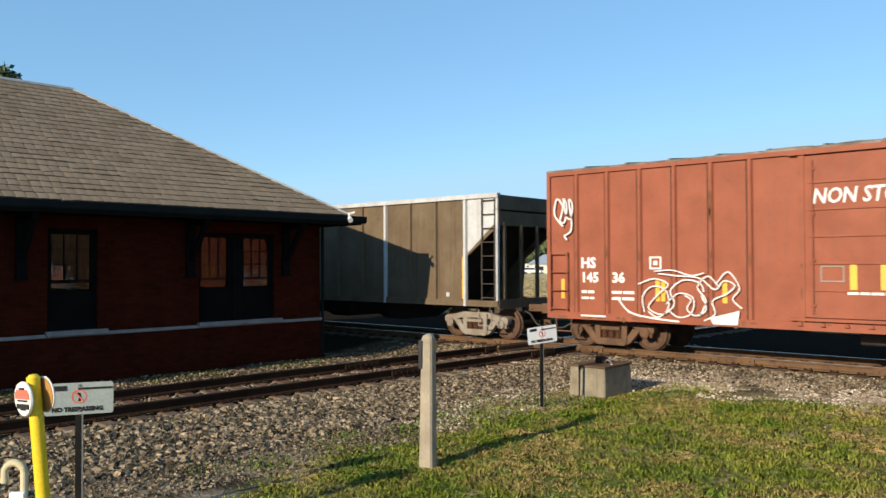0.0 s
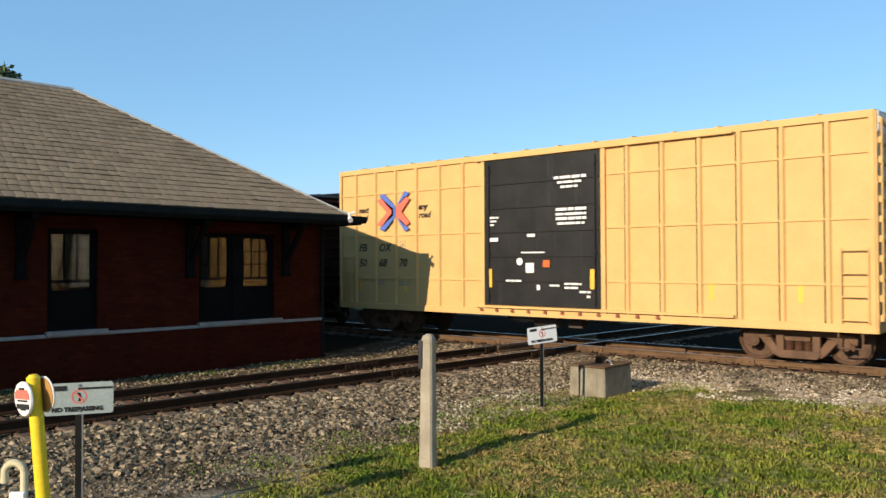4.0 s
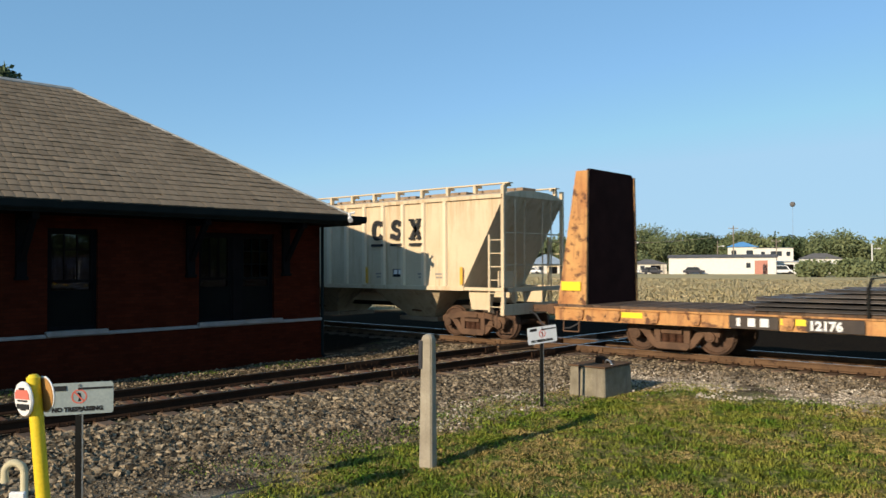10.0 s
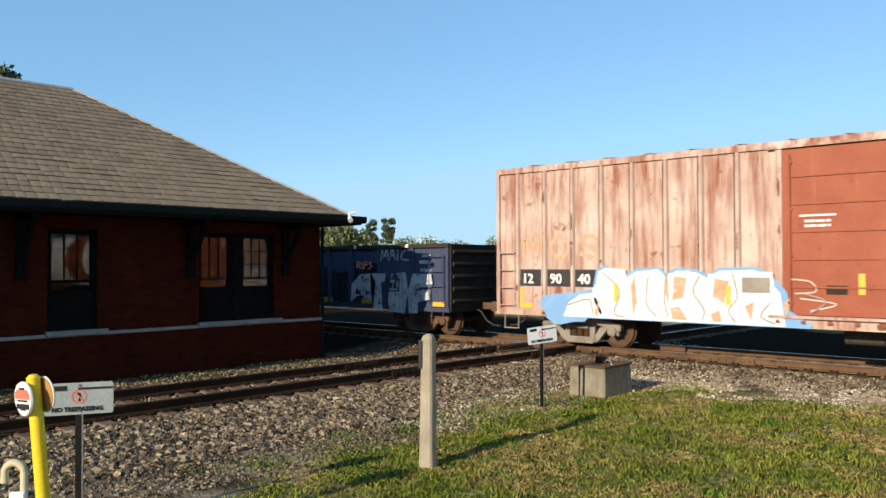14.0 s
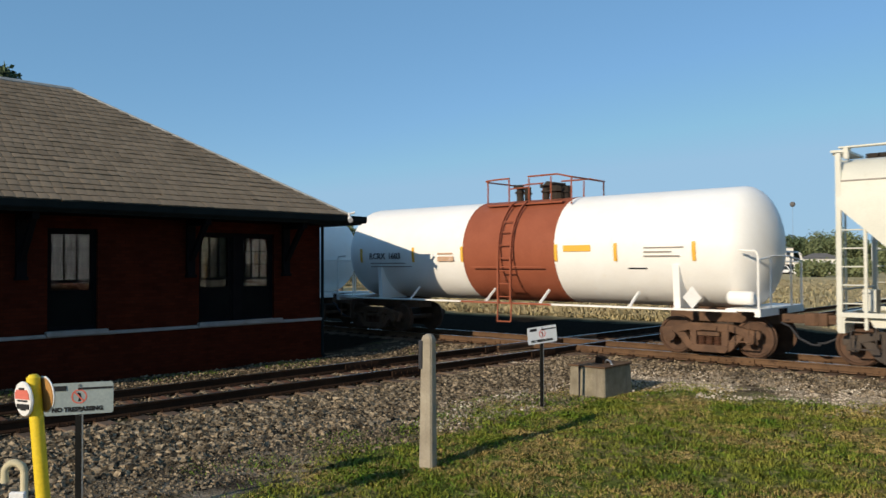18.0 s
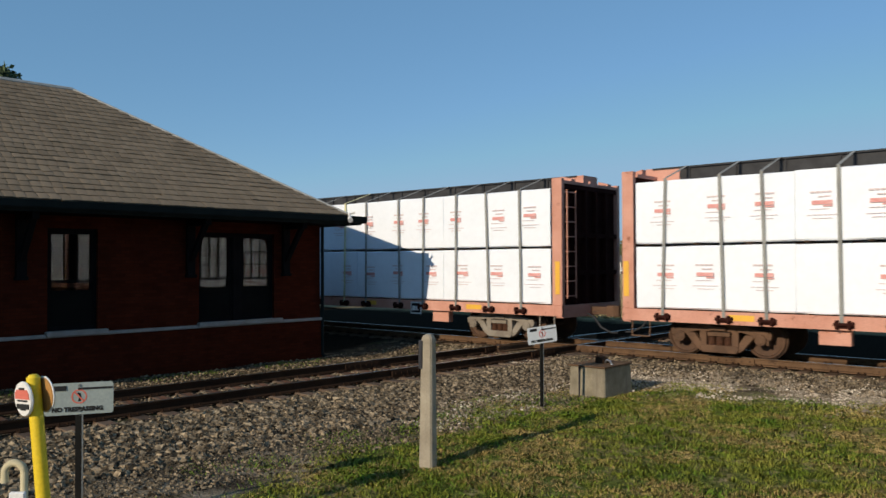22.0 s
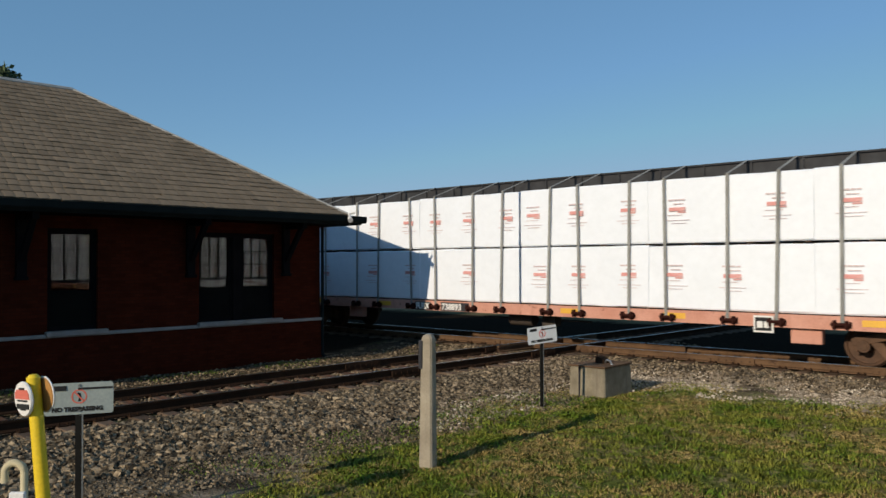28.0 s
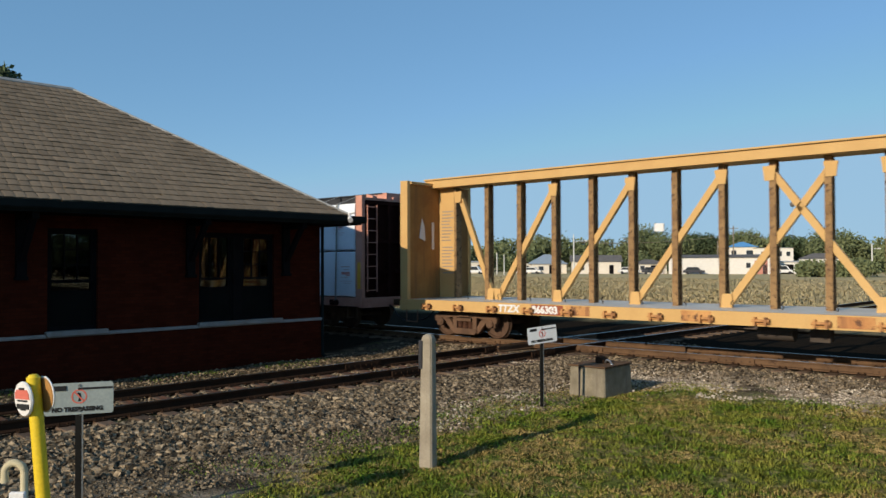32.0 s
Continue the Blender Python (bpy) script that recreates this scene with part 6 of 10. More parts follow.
def bay(car, x0, x1, g0, g1, zt, zb, mat, wt=1.42, wb=0.7):
    bm = bmesh.new()
    vs = [[bm.verts.new((a, b, z)) for a, b in q] for z, q in ((zt, ((x0, -wt), (x1, -wt), (x1, wt), (x0, wt))), (zb, ((g0, -wb), (g1, -wb), (g1, wb), (g0, wb))))]
    for k in range(4):
        bm.faces.new((vs[0][k], vs[0][(k + 1) % 4], vs[1][(k + 1) % 4], vs[1][k]))
    bm.faces.new(vs[0])
    bm.faces.new(vs[1][::-1])
    b = part("hopper_bay", bm, mat, car, "sloping discharge bay")
    bm = bmesh.new()
    box(bm, g0 - 0.25, g1 + 0.25, -wb - 0.12, wb + 0.12, zb - 0.13, zb)
    part("outlet_gate", bm, M_GATE if mat == M_CREAMD else mat, b, bevel=0.01)
    bm = bmesh.new()
    xm = (g0 + g1) / 2
    for dx in (-0.18, -0.06, 0.06, 0.18):
        tube(bm, (xm + dx, -wb - 0.16, zb + 0.17), (xm + dx * 0.5, -wb - 0.32, zb + 0.22), 0.018, 5)
    part("gate_lever", bm, M_TRUCK, b)


def grey_hopper():
    L = 16.49
    car = new_car("grey_covered_hopper", "dirty pale grey round-sided covered hopper with brown grime along the roof", 39.991, L, trucks=(1.35, 1.35), tmat=M_TRUCKD)
    prof = [(-1.48, 1.30), (-1.545, 1.7), (-1.56, 2.3), (-1.545, 2.9), (-1.49, 3.35), (-1.38, 3.72), (-1.18, 4.02), (-0.85, 4.22), (-0.4, 4.31), (0, 4.33)]
    bm = bmesh.new()
    hull(bm, prof, L, 1.45, 2.98, 1.30)
    part("body", bm, M_GREYB, car, smooth=True)
    bm = bmesh.new()
    for sg in (1, -1):
        box(bm, 0, L, sg * 1.42, sg * 1.55, 0.92, 1.30)
    part("side_sill", bm, M_GREY, car)
    hopper_ends(car, L, M_GREY, 4.3, 1.5, 1.32)
    roof_walk(car, L, 4.50, M_GREY, 10, M_UNDER)
    for x in (2.0, 6.7, 11.4):
        bay(car, x, x + 2.9, x + 0.8, x + 2.1, 0.92, 0.45, M_UNDER, 1.2, 0.85)
        bm = bmesh.new()
        box(bm, x + 0.7, x + 2.3, -1.05, 1.05, 0.36, 0.5)
        part("outlet_gate", bm, M_GREY, car, bevel=0.01)
    words("80025", 0.34, M_INK, car, 0.62, -1.556, 1.70, bold=0.006)
    bars(car, 0.62, -1.556, 2.12, [(0, 0, 0.2, 0.27), (0.26, 0, 0.2, 0.27), (0.52, 0, 0.2, 0.27), (0.78, 0, 0.2, 0.27)], M_INK)
    stripes(car, L, (2.15, 5.0, 9.1, 12.3, 15.1), 1.42, 0.42, 0.09, M_REFL, -1.556)
    bars(car, 12.7, -1.555, 1.75, [(1.8, 0.35, 0.55, 0.05), (1.8, 0.22, 0.4, 0.05), (1.8, 0.1, 0.45, 0.04)], M_GINK)
    bars(car, 14.55, -1.553, 1.36, [(0, 0, 0.55, 0.03), (0, 0.26, 0.55, 0.03), (0.04, 0.05, 0.2, 0.19), (0.3, 0.05, 0.2, 0.19)], M_INK)
    for x in (1.6, 5.4, 9.7, 13.1):
        bars(car, x, -1.556, 1.02, [(0, 0.06, 0.4, 0.035), (0.02, 0, 0.3, 0.03)], M_GINK)
    pale = M_WINK
    y = -1.556
    sprayed(car, -1.535, pale, 0.04, [(10.3, 1.55), (10.05, 1.3), (10.2, 1.05), (10.5, 1.1), (10.6, 1.45), (10.3, 1.6), (10.8, 1.5), (11.2, 1.45), (11.5, 1.5)])
    sprayed(car, -1.535, pale, 0.04, [(11.6, 1.6), (11.9, 1.35), (12.2, 1.6), (12.5, 1.35), (12.9, 1.5), (13.0, 1.2)])
    sprayed(car, -1.535, pale, 0.04, [(10.2, 1.0), (10.6, 0.97), (11.2, 1.05), (11.8, 0.98), (12.4, 1.08), (12.9, 1.0)])
    brake_gear(car, L * 0.3)


grey_hopper()


# stroke paths of the painted marks, on a unit square
MARKS = (([(0.95, 0.80), (0.75, 0.98), (0.30, 0.98), (0.05, 0.72), (0.05, 0.28), (0.30, 0.02), (0.75, 0.02), (0.95, 0.20)], ()),
         ([(0.92, 0.82), (0.70, 0.98), (0.30, 0.98), (0.08, 0.80), (0.20, 0.58), (0.80, 0.42), (0.92, 0.20), (0.70, 0.02), (0.30, 0.02), (0.08, 0.18)], ()),
         ([(0.08, 1.0), (0.92, 0.0)], [(0.92, 1.0), (0.08, 0.0)]),
         ([(0.0, 1.0), (1.0, 1.0)], [(0.5, 1.0), (0.5, 0.0)]))


def cream_hopper(s, number, first):
    L = 16.83
    car = new_car("cream_covered_hopper", "cream three-bay covered hopper with ribbed sides" + (" and a heavier dust film" if first else ""), s, L, trucks=(1.45, 1.43), tmat=M_TRUCK)
    prof = [(-1.49, 1.42), (-1.49, 4.02), (-1.2, 4.12), (-0.7, 4.2), (0, 4.22)]
    bm = bmesh.new()
    hull(bm, prof, L, 1.5, 3.45, 1.42)
    part("body", bm, M_CREAM, car)
    for sg in (1, -1):
        for z0, z1 in ((1.38, 1.5), (3.96, 4.06)):
            bm = bmesh.new()
            x0 = 1.4 if z0 < 2 else 0.05
            box(bm, x0, L - x0, sg * 1.49, sg * 1.56, z0, z1)
            part("side_rail", bm, M_CREAM, car)
    pm = shared("cream_post", lambda b: prism(b, [(-0.085, 0), (-0.055, -0.075), (0.055, -0.075), (0.085, 0)], 1.5, 3.96, "z"), M_CREAMP)
    for i in range(16):
        x = 1.91 + 0.853 * i
        part("side_post", pm, M_CREAMP, car, at=pose(x, -1.49, 0))
        part("side_post", pm, M_CREAM, car, at=pose(x, 1.49, 0, 0, 0, 180))
    hopper_ends(car, L, M_CREAM, 4.3, 1.5)
    roof_walk(car, L, 4.40, M_CREAM, 16, M_GATE)
    for x in (2.5, 7.0, 11.5):
        bay(car, x, x + 2.95, x + 0.95, x + 2.05, 1.42, 0.52, M_CREAMD)
    for x in (5.45, 9.95):
        bm = bmesh.new()
        prism(bm, [(x - 0.1, 0.95), (x + 1.65, 0.95), (x + 1.2, 1.2), (x + 0.35, 1.2)], -0.75, 0.75)
        part("saddle", bm, M_CREAM, car)
    a, b = number
    words(a[0], 0.36, M_DINK, car, 2.3 + (0.72 if first else 0.0), YS, 2.15, bold=0.006)
    for i, t in enumerate(a[1:]):
        words(t, 0.36, M_DINK, car, 2.3 + (0.72 if first else 0.0) + (0.82 if not first else 0.92) * (i + 1), YS, 2.15, bold=0.006)
    xm = 2.22 + (0.72 if first else 0.0)
    for dx, (pts, more) in zip((0.0, 0.24, 0.80, 1.04), MARKS):
        for q in (pts, more):
            if q:
                sprayed(car, YS - 0.004, M_DINK, 0.04, [(xm + dx + 0.19 * u, 2.62 + 0.26 * v) for u, v in q], "painted_mark")
    # big initials drawn as plain shapes
    foot, tall = (3.10, 0.60) if first else (2.88, 0.62)
    for x, w, (pts, more) in zip((11.68, 12.53, 13.32), (0.48, 0.44, 0.48), MARKS):
        for q in (pts, more):
            if q:
                sprayed(car, -1.566, M_INK, 0.135, [(x + 0.06 + (w - 0.10) * u, foot + 0.065 + (tall - 0.13) * v) for u, v in q], "emblem")
        for u0, v0, dv in ((0.86, 0.70, 0.26), (0.86, 0.04, 0.2)) if x < 12 else (((0.82, 0.66, 0.26), (-0.06, 0.06, 0.26)) if x < 13 else ()):
            plate(car, "emblem", [(x + w * u0, foot + tall * v0), (x + w * (u0 + 0.2), foot + tall * v0), (x + w * (u0 + 0.2), foot + tall * (v0 + dv)), (x + w * u0, foot + tall * (v0 + dv))], -1.572, M_INK)
        if x > 13:
            for u0 in (-0.06, 0.58):
                for v0 in (0.0, 0.90):
                    plate(car, "emblem", [(x + w * u0, foot + tall * v0), (x + w * (u0 + 0.48), foot + tall * v0), (x + w * (u0 + 0.48), foot + tall * (v0 + 0.10)), (x + w * u0, foot + tall * (v0 + 0.10))], -1.572, M_INK)
        plate(car, "emblem", [(x - 0.02, foot - 0.19), (x + w + 0.04, foot - 0.19), (x + w + 0.04, foot - 0.11), (x - 0.02, foot - 0.11)], -1.566, M_INK)
    bars(car, 12.55, -1.50, 1.75, [(0, 0, 0.45, 0.24)], M_INK, "placard")
    bars(car, 12.6, -1.506, 1.78, [(0, 0.05, 0.15, 0.14), (0.2, 0.05, 0.15, 0.14)], M_WINK)
    if first:
        for x in (2.2, 5.0, 8.0, 9.9, 14.2):
            bars(car, x, -1.567, 1.56, [(0, 0, 0.42, 0.16)], M_REFL, "reflector")
    else:
        stripes(car, L, (1.48, 4.5, 8.0, 11.4, 15.3), 1.55, 0.5, 0.1, M_REFL, YP)
    for x in (2.4, 3.3, 6.4, 11.8, 13.6, 14.3):
        bars(car, x, YS, 1.72, [(0, 0.1, 0.32, 0.05), (0.03, 0.0, 0.26, 0.05)], M_GINK)
    return car


cream_hopper(57.961, (("260", "341"), 0), True)
cream_hopper(76.351, (("25", "17", "61"), 0), False)


def bulkhead_flat():
    L = 20.69
    s = 94.826
    car = new_car("bulkhead_flatcar", "worn yellow and rust bulkhead flatcar", s, L, trucks=(3.0, 3.05), tmat=M_TRUCK)
    for sg in (1, -1):
        bm = bmesh.new()
        box(bm, 0, L, sg * 1.42, sg * 1.52, 0.70, 1.03)
        part("side_sill", bm, M_FLAT, car)
        bm = bmesh.new()
        box(bm, 0, L, sg * 1.30, sg * 1.56, 1.0, 1.035)
        part("side_sill_flange", bm, M_FLAT, car)
    pk = shared("stake_pocket", lambda b: prism(b, [(-0.12, 0.98), (0.12, 0.98), (0.12, 0.86), (0.07, 0.74), (-0.07, 0.74), (-0.12, 0.86)], -0.07, 0.0), M_FLAT)
    for i in range(20):
        part("stake_pocket", pk, M_FLAT, car, at=pose(0.75 + 1.01 * i, -1.52, 0))
    rnd = random.Random(3)
    n = 82
    bd = shared("deck_board", lambda b: box(b, -0.12, 0.12, -1.42, 1.42, 1.036, 1.10), M_TIE)
    for i in range(n):
        part("deck_board", bd, M_TIE, car, at=pose(0.17 + (L - 0.34) * i / (n - 1), 0, rnd.uniform(-0.006, 0.006)))
    for x, sg in ((0.42, 1), (L - 0.42, -1)):
        e = part("bulkhead", one(prism, [(-1.40, 1.1), (1.40, 1.1), (1.28, 4.40), (1.1, 4.58), (-1.1, 4.58), (-1.28, 4.40)], *sorted((x + sg * 0.30, x + sg * 0.40)), "x"), M_MAROON, car, "tapered steel bulkhead in a red darkened for shade")
        for yy in (-1.36, 1.36):
            bm = bmesh.new()
            k = 1 if yy > 0 else -1
            prism(bm, [(x - 0.42, 1.1), (x + 0.42, 1.1), (x + (0.42 if sg > 0 else -0.08), 4.52), (x + (0.08 if sg > 0 else -0.42), 4.52)], yy - 0.04, yy + 0.04)
            v = [q for q in bm.verts if q.co.z > 3]
            for q in v:
                q.co.y -= k * 0.12
            part("bulkhead_side", bm, M_FLAT, e)
        bm = bmesh.new()
        for yy in (-0.9, -0.3, 0.3, 0.9):
            prism(bm, [(x + sg * 0.30, 1.1), (x - sg * 0.35, 1.1), (x + sg * 0.05, 4.3), (x + sg * 0.30, 4.3)], yy - 0.05, yy + 0.05)
        for z in (1.7, 2.5, 3.3):
            box(bm, *sorted((x + sg * 0.1, x + sg * 0.295)), -1.25, 1.25, z - 0.04, z + 0.04)
        part("bulkhead_rib", bm, M_MAROON, e)
        part("reflector", one(box, x - 0.28, x + 0.28, -1.432, -1.412, 1.45, 1.68), M_REFLL, e)
    for x in (1.0, 4.72, 7.9, 12.3, 16.0):
        bars(car, x + 0.9, -1.526, 0.83, [(0, 0, 0.55, 0.13)], M_REFLL, "reflector")
    bars(car, 4.55, -1.597, 0.72, [(0, 0, 1.05, 0.27)], M_TRUCKD, "painted_panel")
    bars(car, 6.15, -1.597, 0.72, [(0, 0, 1.1, 0.27)], M_TRUCKD, "painted_panel")
    words("12176", 0.26, M_WINK, car, 6.2, -1.606, 0.76, bold=0.012)
    bars(car, 4.72, -1.606, 0.77, [(0, 0, 0.08, 0.18), (0.24, 0, 0.16, 0.18), (0.5, 0, 0.18, 0.18)], M_WINK)
    bars(car, 13.5, -1.597, 0.72, [(0, 0, 2.4, 0.27)], M_TRUCKD, "painted_panel")
    for x, w in ((13.6, 0.2), (13.95, 0.1), (14.12, 0.16), (14.35, 0.16), (14.85, 0.17), (15.1, 0.17), (15.36, 0.17)):
        bars(car, x, -1.603, 0.77, [(0, 0, w, 0.16)], M_WINK)
    bars(car, 18.3, -1.60, 0.74, [(0, 0, 1.05, 0.24)], M_SBLACK, "placard")
    bars(car, 18.3, -1.606, 0.74, [(0, 0, 1.05, 0.02), (0, 0.22, 1.05, 0.02), (0, 0.02, 0.02, 0.2), (1.03, 0.02, 0.02, 0.2), (0.5, 0.06, 0.15, 0.12)], M_WINK)
    brake_gear(car, 9.5)
    # load of steel
    ld = empty("steel_load", "dark rusty steel bars stacked in strapped bundles", "steel bars", at=pose(s - gone(0), 0, 0))
    rnd = random.Random(8)
    tiers = [(1.15, 5.2, 17.8, 1.40), (1.25, 4.8, 17.3, 1.40), (1.35, 5.0, 15.6, 1.40), (1.45, 5.9, 15.4, 1.40), (1.55, 6.4, 16.9, 1.38), (1.69, 7.6, 16.3, 1.2), (1.78, 8.2, 15.2, 1.15)]
    for z, a, b, w in tiers:
        n = 13
        for i in range(n):
            yy = -w + 2 * w * i / (n - 1)
            half = (a + b) / 2
            ja, jb = rnd.uniform(-0.25, 0.25), rnd.uniform(-0.25, 0.25)
            for p, q in ((a + ja, half - 0.02), (half + 0.02, b + jb)):
                me = shared("steel_bar_%d" % round((q - p) * 4), lambda bm: prism(bm, [(-0.085, -0.03), (0.085, -0.03), (0.085, -0.018), (0.03, 0.0), (0.045, 0.03), (-0.045, 0.03), (-0.03, 0.0), (-0.085, -0.018)], 0, round((q - p) * 4) / 4, "x"), M_STEEL)
                part("steel_bar", me, M_STEEL, ld, at=pose(p, yy, z + rnd.uniform(-0.008, 0.008)))
    for x in (7.3, 8.5, 9.62, 12.05, 13.25, 14.45):
        bm = bmesh.new()
        box(bm, x - 0.03, x + 0.03, -1.54, -1.52, 1.02, 1.6)
        bar(bm, (x, -1.53, 1.6), (x, -1.2, 1.82), 0.06, 0.02)
        box(bm, x - 0.03, x + 0.03, -1.2, 1.2, 1.81, 1.83)
        part("strap", bm, M_POSTD, ld, "dark steel strap")
        part("dunnage", one(box, x - 0.05, x + 0.05, -1.45, 1.45, 1.10, 1.11), M_TIE, ld)
    CARS.append((ld, s, L, []))


bulkhead_flat()


def blue_gondola():
    L = 16.61
    s = 117.117
    car = new_car("blue_gondola", "dark blue high-sided gondola with pale spray-painted letters", s, L, trucks=(1.5, 1.55), tmat=M_TRUCK)
    z0, z1 = 0.74, 2.74
    for sg in (1, -1):
        part("side_sheet", one(box, 0.03, L - 0.03, *sorted((sg * 1.45, sg * 1.49)), z0 + 0.1, z1 - 0.05), M_BLUE, car)
        part("top_rail", one(box, 0, L, *sorted((sg * 1.40, sg * 1.57)), z1 - 0.12, z1), M_UNDER if sg < 0 else M_BLUE, car, bevel=0.012)
        part("side_sill", one(box, 0, L, *sorted((sg * 1.42, sg * 1.55)), z0, z0 + 0.12), M_BLUE, car)
    part("floor", one(box, 0.05, L - 0.05, -1.45, 1.45, 0.98, 1.04), M_UNDER, car)
    pm = shared("gon_post", lambda b: prism(b, [(-0.06, 0), (-0.05, -0.075), (0.05, -0.075), (0.06, 0)], z0 + 0.12, z1 - 0.12, "z"), M_BLUE)
    for x in (0.07, 1.53, 2.95, 4.04, 5.06, 6.12, 7.15, 8.18, 9.25, 10.3, 11.35, 12.4, 13.73, 15.15, L - 0.07):
        part("side_post", pm, M_BLUE, car, at=pose(x, -1.49, 0))
        part("side_post", pm, M_BLUE, car, at=pose(x, 1.49, 0, 0, 0, 180))
    for x in (0.0, L):
        # ends near-black instead of blue, their shade put into the colour
        e = part("end_wall", one(box, x - 0.04, x + 0.04, -1.49, 1.49, z0, z1 - 0.02), M_UNDER, car, "ribbed dark end wall")
        rib = shared("gon_rib", lambda b: tube(b, (0, -1.42, 0), (0, 1.42, 0), 0.07, 8), M_UNDER)
        for i in range(5):
            part("rib", rib, M_UNDER, e, at=pose(x + (0.03 if x else -0.03), 0, 1.05 + 0.36 * i))
    for x in (0.15, L - 0.75):
        ladder(car, x, YN - 0.02, 1.05, 2.35, 0.55, M_BLUE)
    for x in (3.6, 7.3, 9.4, 12.6, 14.9):
        bars(car, x, -1.572, z1 - 0.1, [(0, 0, 0.1, 0.1)], M_WINK, "paint_mark")
    y = YS
    words("DLRX", 0.34, M_WINK, car, 1.86, y, 2.12, bold=0.016)
    words("5201", 0.34, M_WINK, car, 2.0, y, 1.68, bold=0.016)
    words("12", 0.34, M_WINK, car, 3.05, y, 1.68, bold=0.016)
    bars(car, 1.7, y, 1.25, [(0, 0.14, 0.4, 0.07), (0.5, 0.14, 0.5, 0.07), (0, 0.02, 0.4, 0.06), (0.55, 0.02, 0.45, 0.06), (0.1, -0.25, 0.3, 0.1)], M_WINK)
    bars(car, 0.55, y, 1.25, [(0, 0, 0.8, 0.035)], M_WINK)
    sm = random.Random(17)
    for x0, x1, za, zb in ((0.2, 1.45, 1.3, 2.0), (3.04, 3.96, 1.1, 1.95), (4.13, 4.98, 1.0, 2.2), (5.14, 6.04, 1.1, 2.0), (6.2, 7.07, 1.0, 1.9), (7.24, 8.1, 0.95, 2.0), (8.26, 9.16, 1.0, 1.8), (10.38, 11.27, 1.05, 2.1), (11.43, 12.3, 0.95, 1.9), (12.5, 13.6, 1.2, 2.2)):
        q = [(x0 + sm.uniform(0, 0.04), za + (zb - za) * k / 6) for k in range(6)] + [(x0 + (x1 - x0) * k / 7, zb + sm.uniform(-0.07, 0.05)) for k in range(8)] + [(x1 - sm.uniform(0, 0.04), zb - (zb - za) * k / 6) for k in range(1, 6)] + [(x1 - (x1 - x0) * k / 7, za + sm.uniform(-0.05, 0.07)) for k in range(8)]
        plate(car, "buffed_patch", q, y + 0.004, M_SMUDGE)
    C = M_SCYAN
    yy = -1.575
    plate(car, "sprayed_letter", [(7.5, 1.85), (8.15, 2.0), (8.2, 1.5), (7.9, 1.45), (7.95, 1.1), (8.3, 1.05), (8.25, 0.8), (7.6, 0.86), (7.55, 1.3), (7.75, 1.5)], yy, C)
    plate(car, "sprayed_letter", [(8.5, 1.95), (9.2, 1.9), (9.15, 1.65), (8.75, 1.65), (9.2, 1.35), (9.25, 0.95), (8.9, 0.8), (8.4, 0.85), (8.45, 1.1), (8.85, 1.15), (8.4, 1.5)], yy, C)
    plate(car, "sprayed_letter", [(9.45, 1.95), (9.75, 1.95), (9.8, 1.5), (10.15, 1.95), (10.5, 1.85), (10.15, 1.45), (10.75, 1.4), (10.9, 0.95), (10.7, 0.72), (10.2, 0.75), (9.85, 1.15), (9.75, 0.78), (9.45, 0.8)], yy, C)
    W = M_SWORN
    plate(car, "sprayed_letter", [(12.45, 0.95), (12.5, 1.5), (12.9, 1.82), (13.35, 1.85), (13.4, 1.0), (13.1, 1.0), (13.05, 1.15), (12.75, 1.12)], yy, W)
    plate(car, "sprayed_letter", [(13.42, 1.85), (14.05, 1.85), (14.0, 1.6), (13.85, 1.58), (13.9, 0.72), (13.5, 0.74), (13.6, 1.58)], yy, W)
    plate(car, "sprayed_letter", [(14.15, 1.0), (14.3, 1.85), (14.9, 1.9), (15.0, 1.3), (14.85, 0.66), (14.25, 0.68)], yy, W)
    plate(car, "sprayed_letter", [(15.05, 0.66), (15.0, 1.3), (15.2, 1.85), (15.95, 1.85), (16.0, 1.55), (15.45, 1.5), (15.4, 1.35), (15.9, 1.3), (15.9, 1.1), (15.4, 1.0), (15.4, 0.68)], yy, W)
    plate(car, "sprayed_letter", [(12.65, 1.18), (12.75, 1.4), (12.88, 1.2)], yy - 0.008, M_SBLACK)
    bars(car, 14.1, yy - 0.008, 1.3, [(0, 0, 0.55, 0.04), (0, 0.36, 0.55, 0.04), (0, 0.04, 0.04, 0.32), (0.51, 0.04, 0.04, 0.32), (0.12, 0.1, 0.12, 0.18), (0.3, 0.1, 0.12, 0.18)], M_SBLACK)
    for pts in ([(13.84, 2.24), (13.9, 2.58), (13.98, 2.36), (14.1, 2.60), (14.14, 2.28)], [(14.2, 2.26), (14.34, 2.6), (14.46, 2.28)], [(14.24, 2.4), (14.44, 2.42)], [(14.58, 2.58), (14.56, 2.26)], [(15.05, 2.56), (14.78, 2.5), (14.74, 2.3), (15.08, 2.26)]):
        sprayed(car, yy, W, 0.045, pts)
    for pts in ([(12.74, 2.02), (12.78, 2.22), (12.92, 2.16), (12.8, 2.1), (12.94, 2.0)], [(13.0, 2.0), (13.02, 2.2)], [(13.08, 2.0), (13.12, 2.22), (13.24, 2.16), (13.12, 2.1)], [(13.44, 2.2), (13.3, 2.18), (13.42, 2.08), (13.28, 2.0)]):
        sprayed(car, yy, M_SPINK, 0.035, pts)
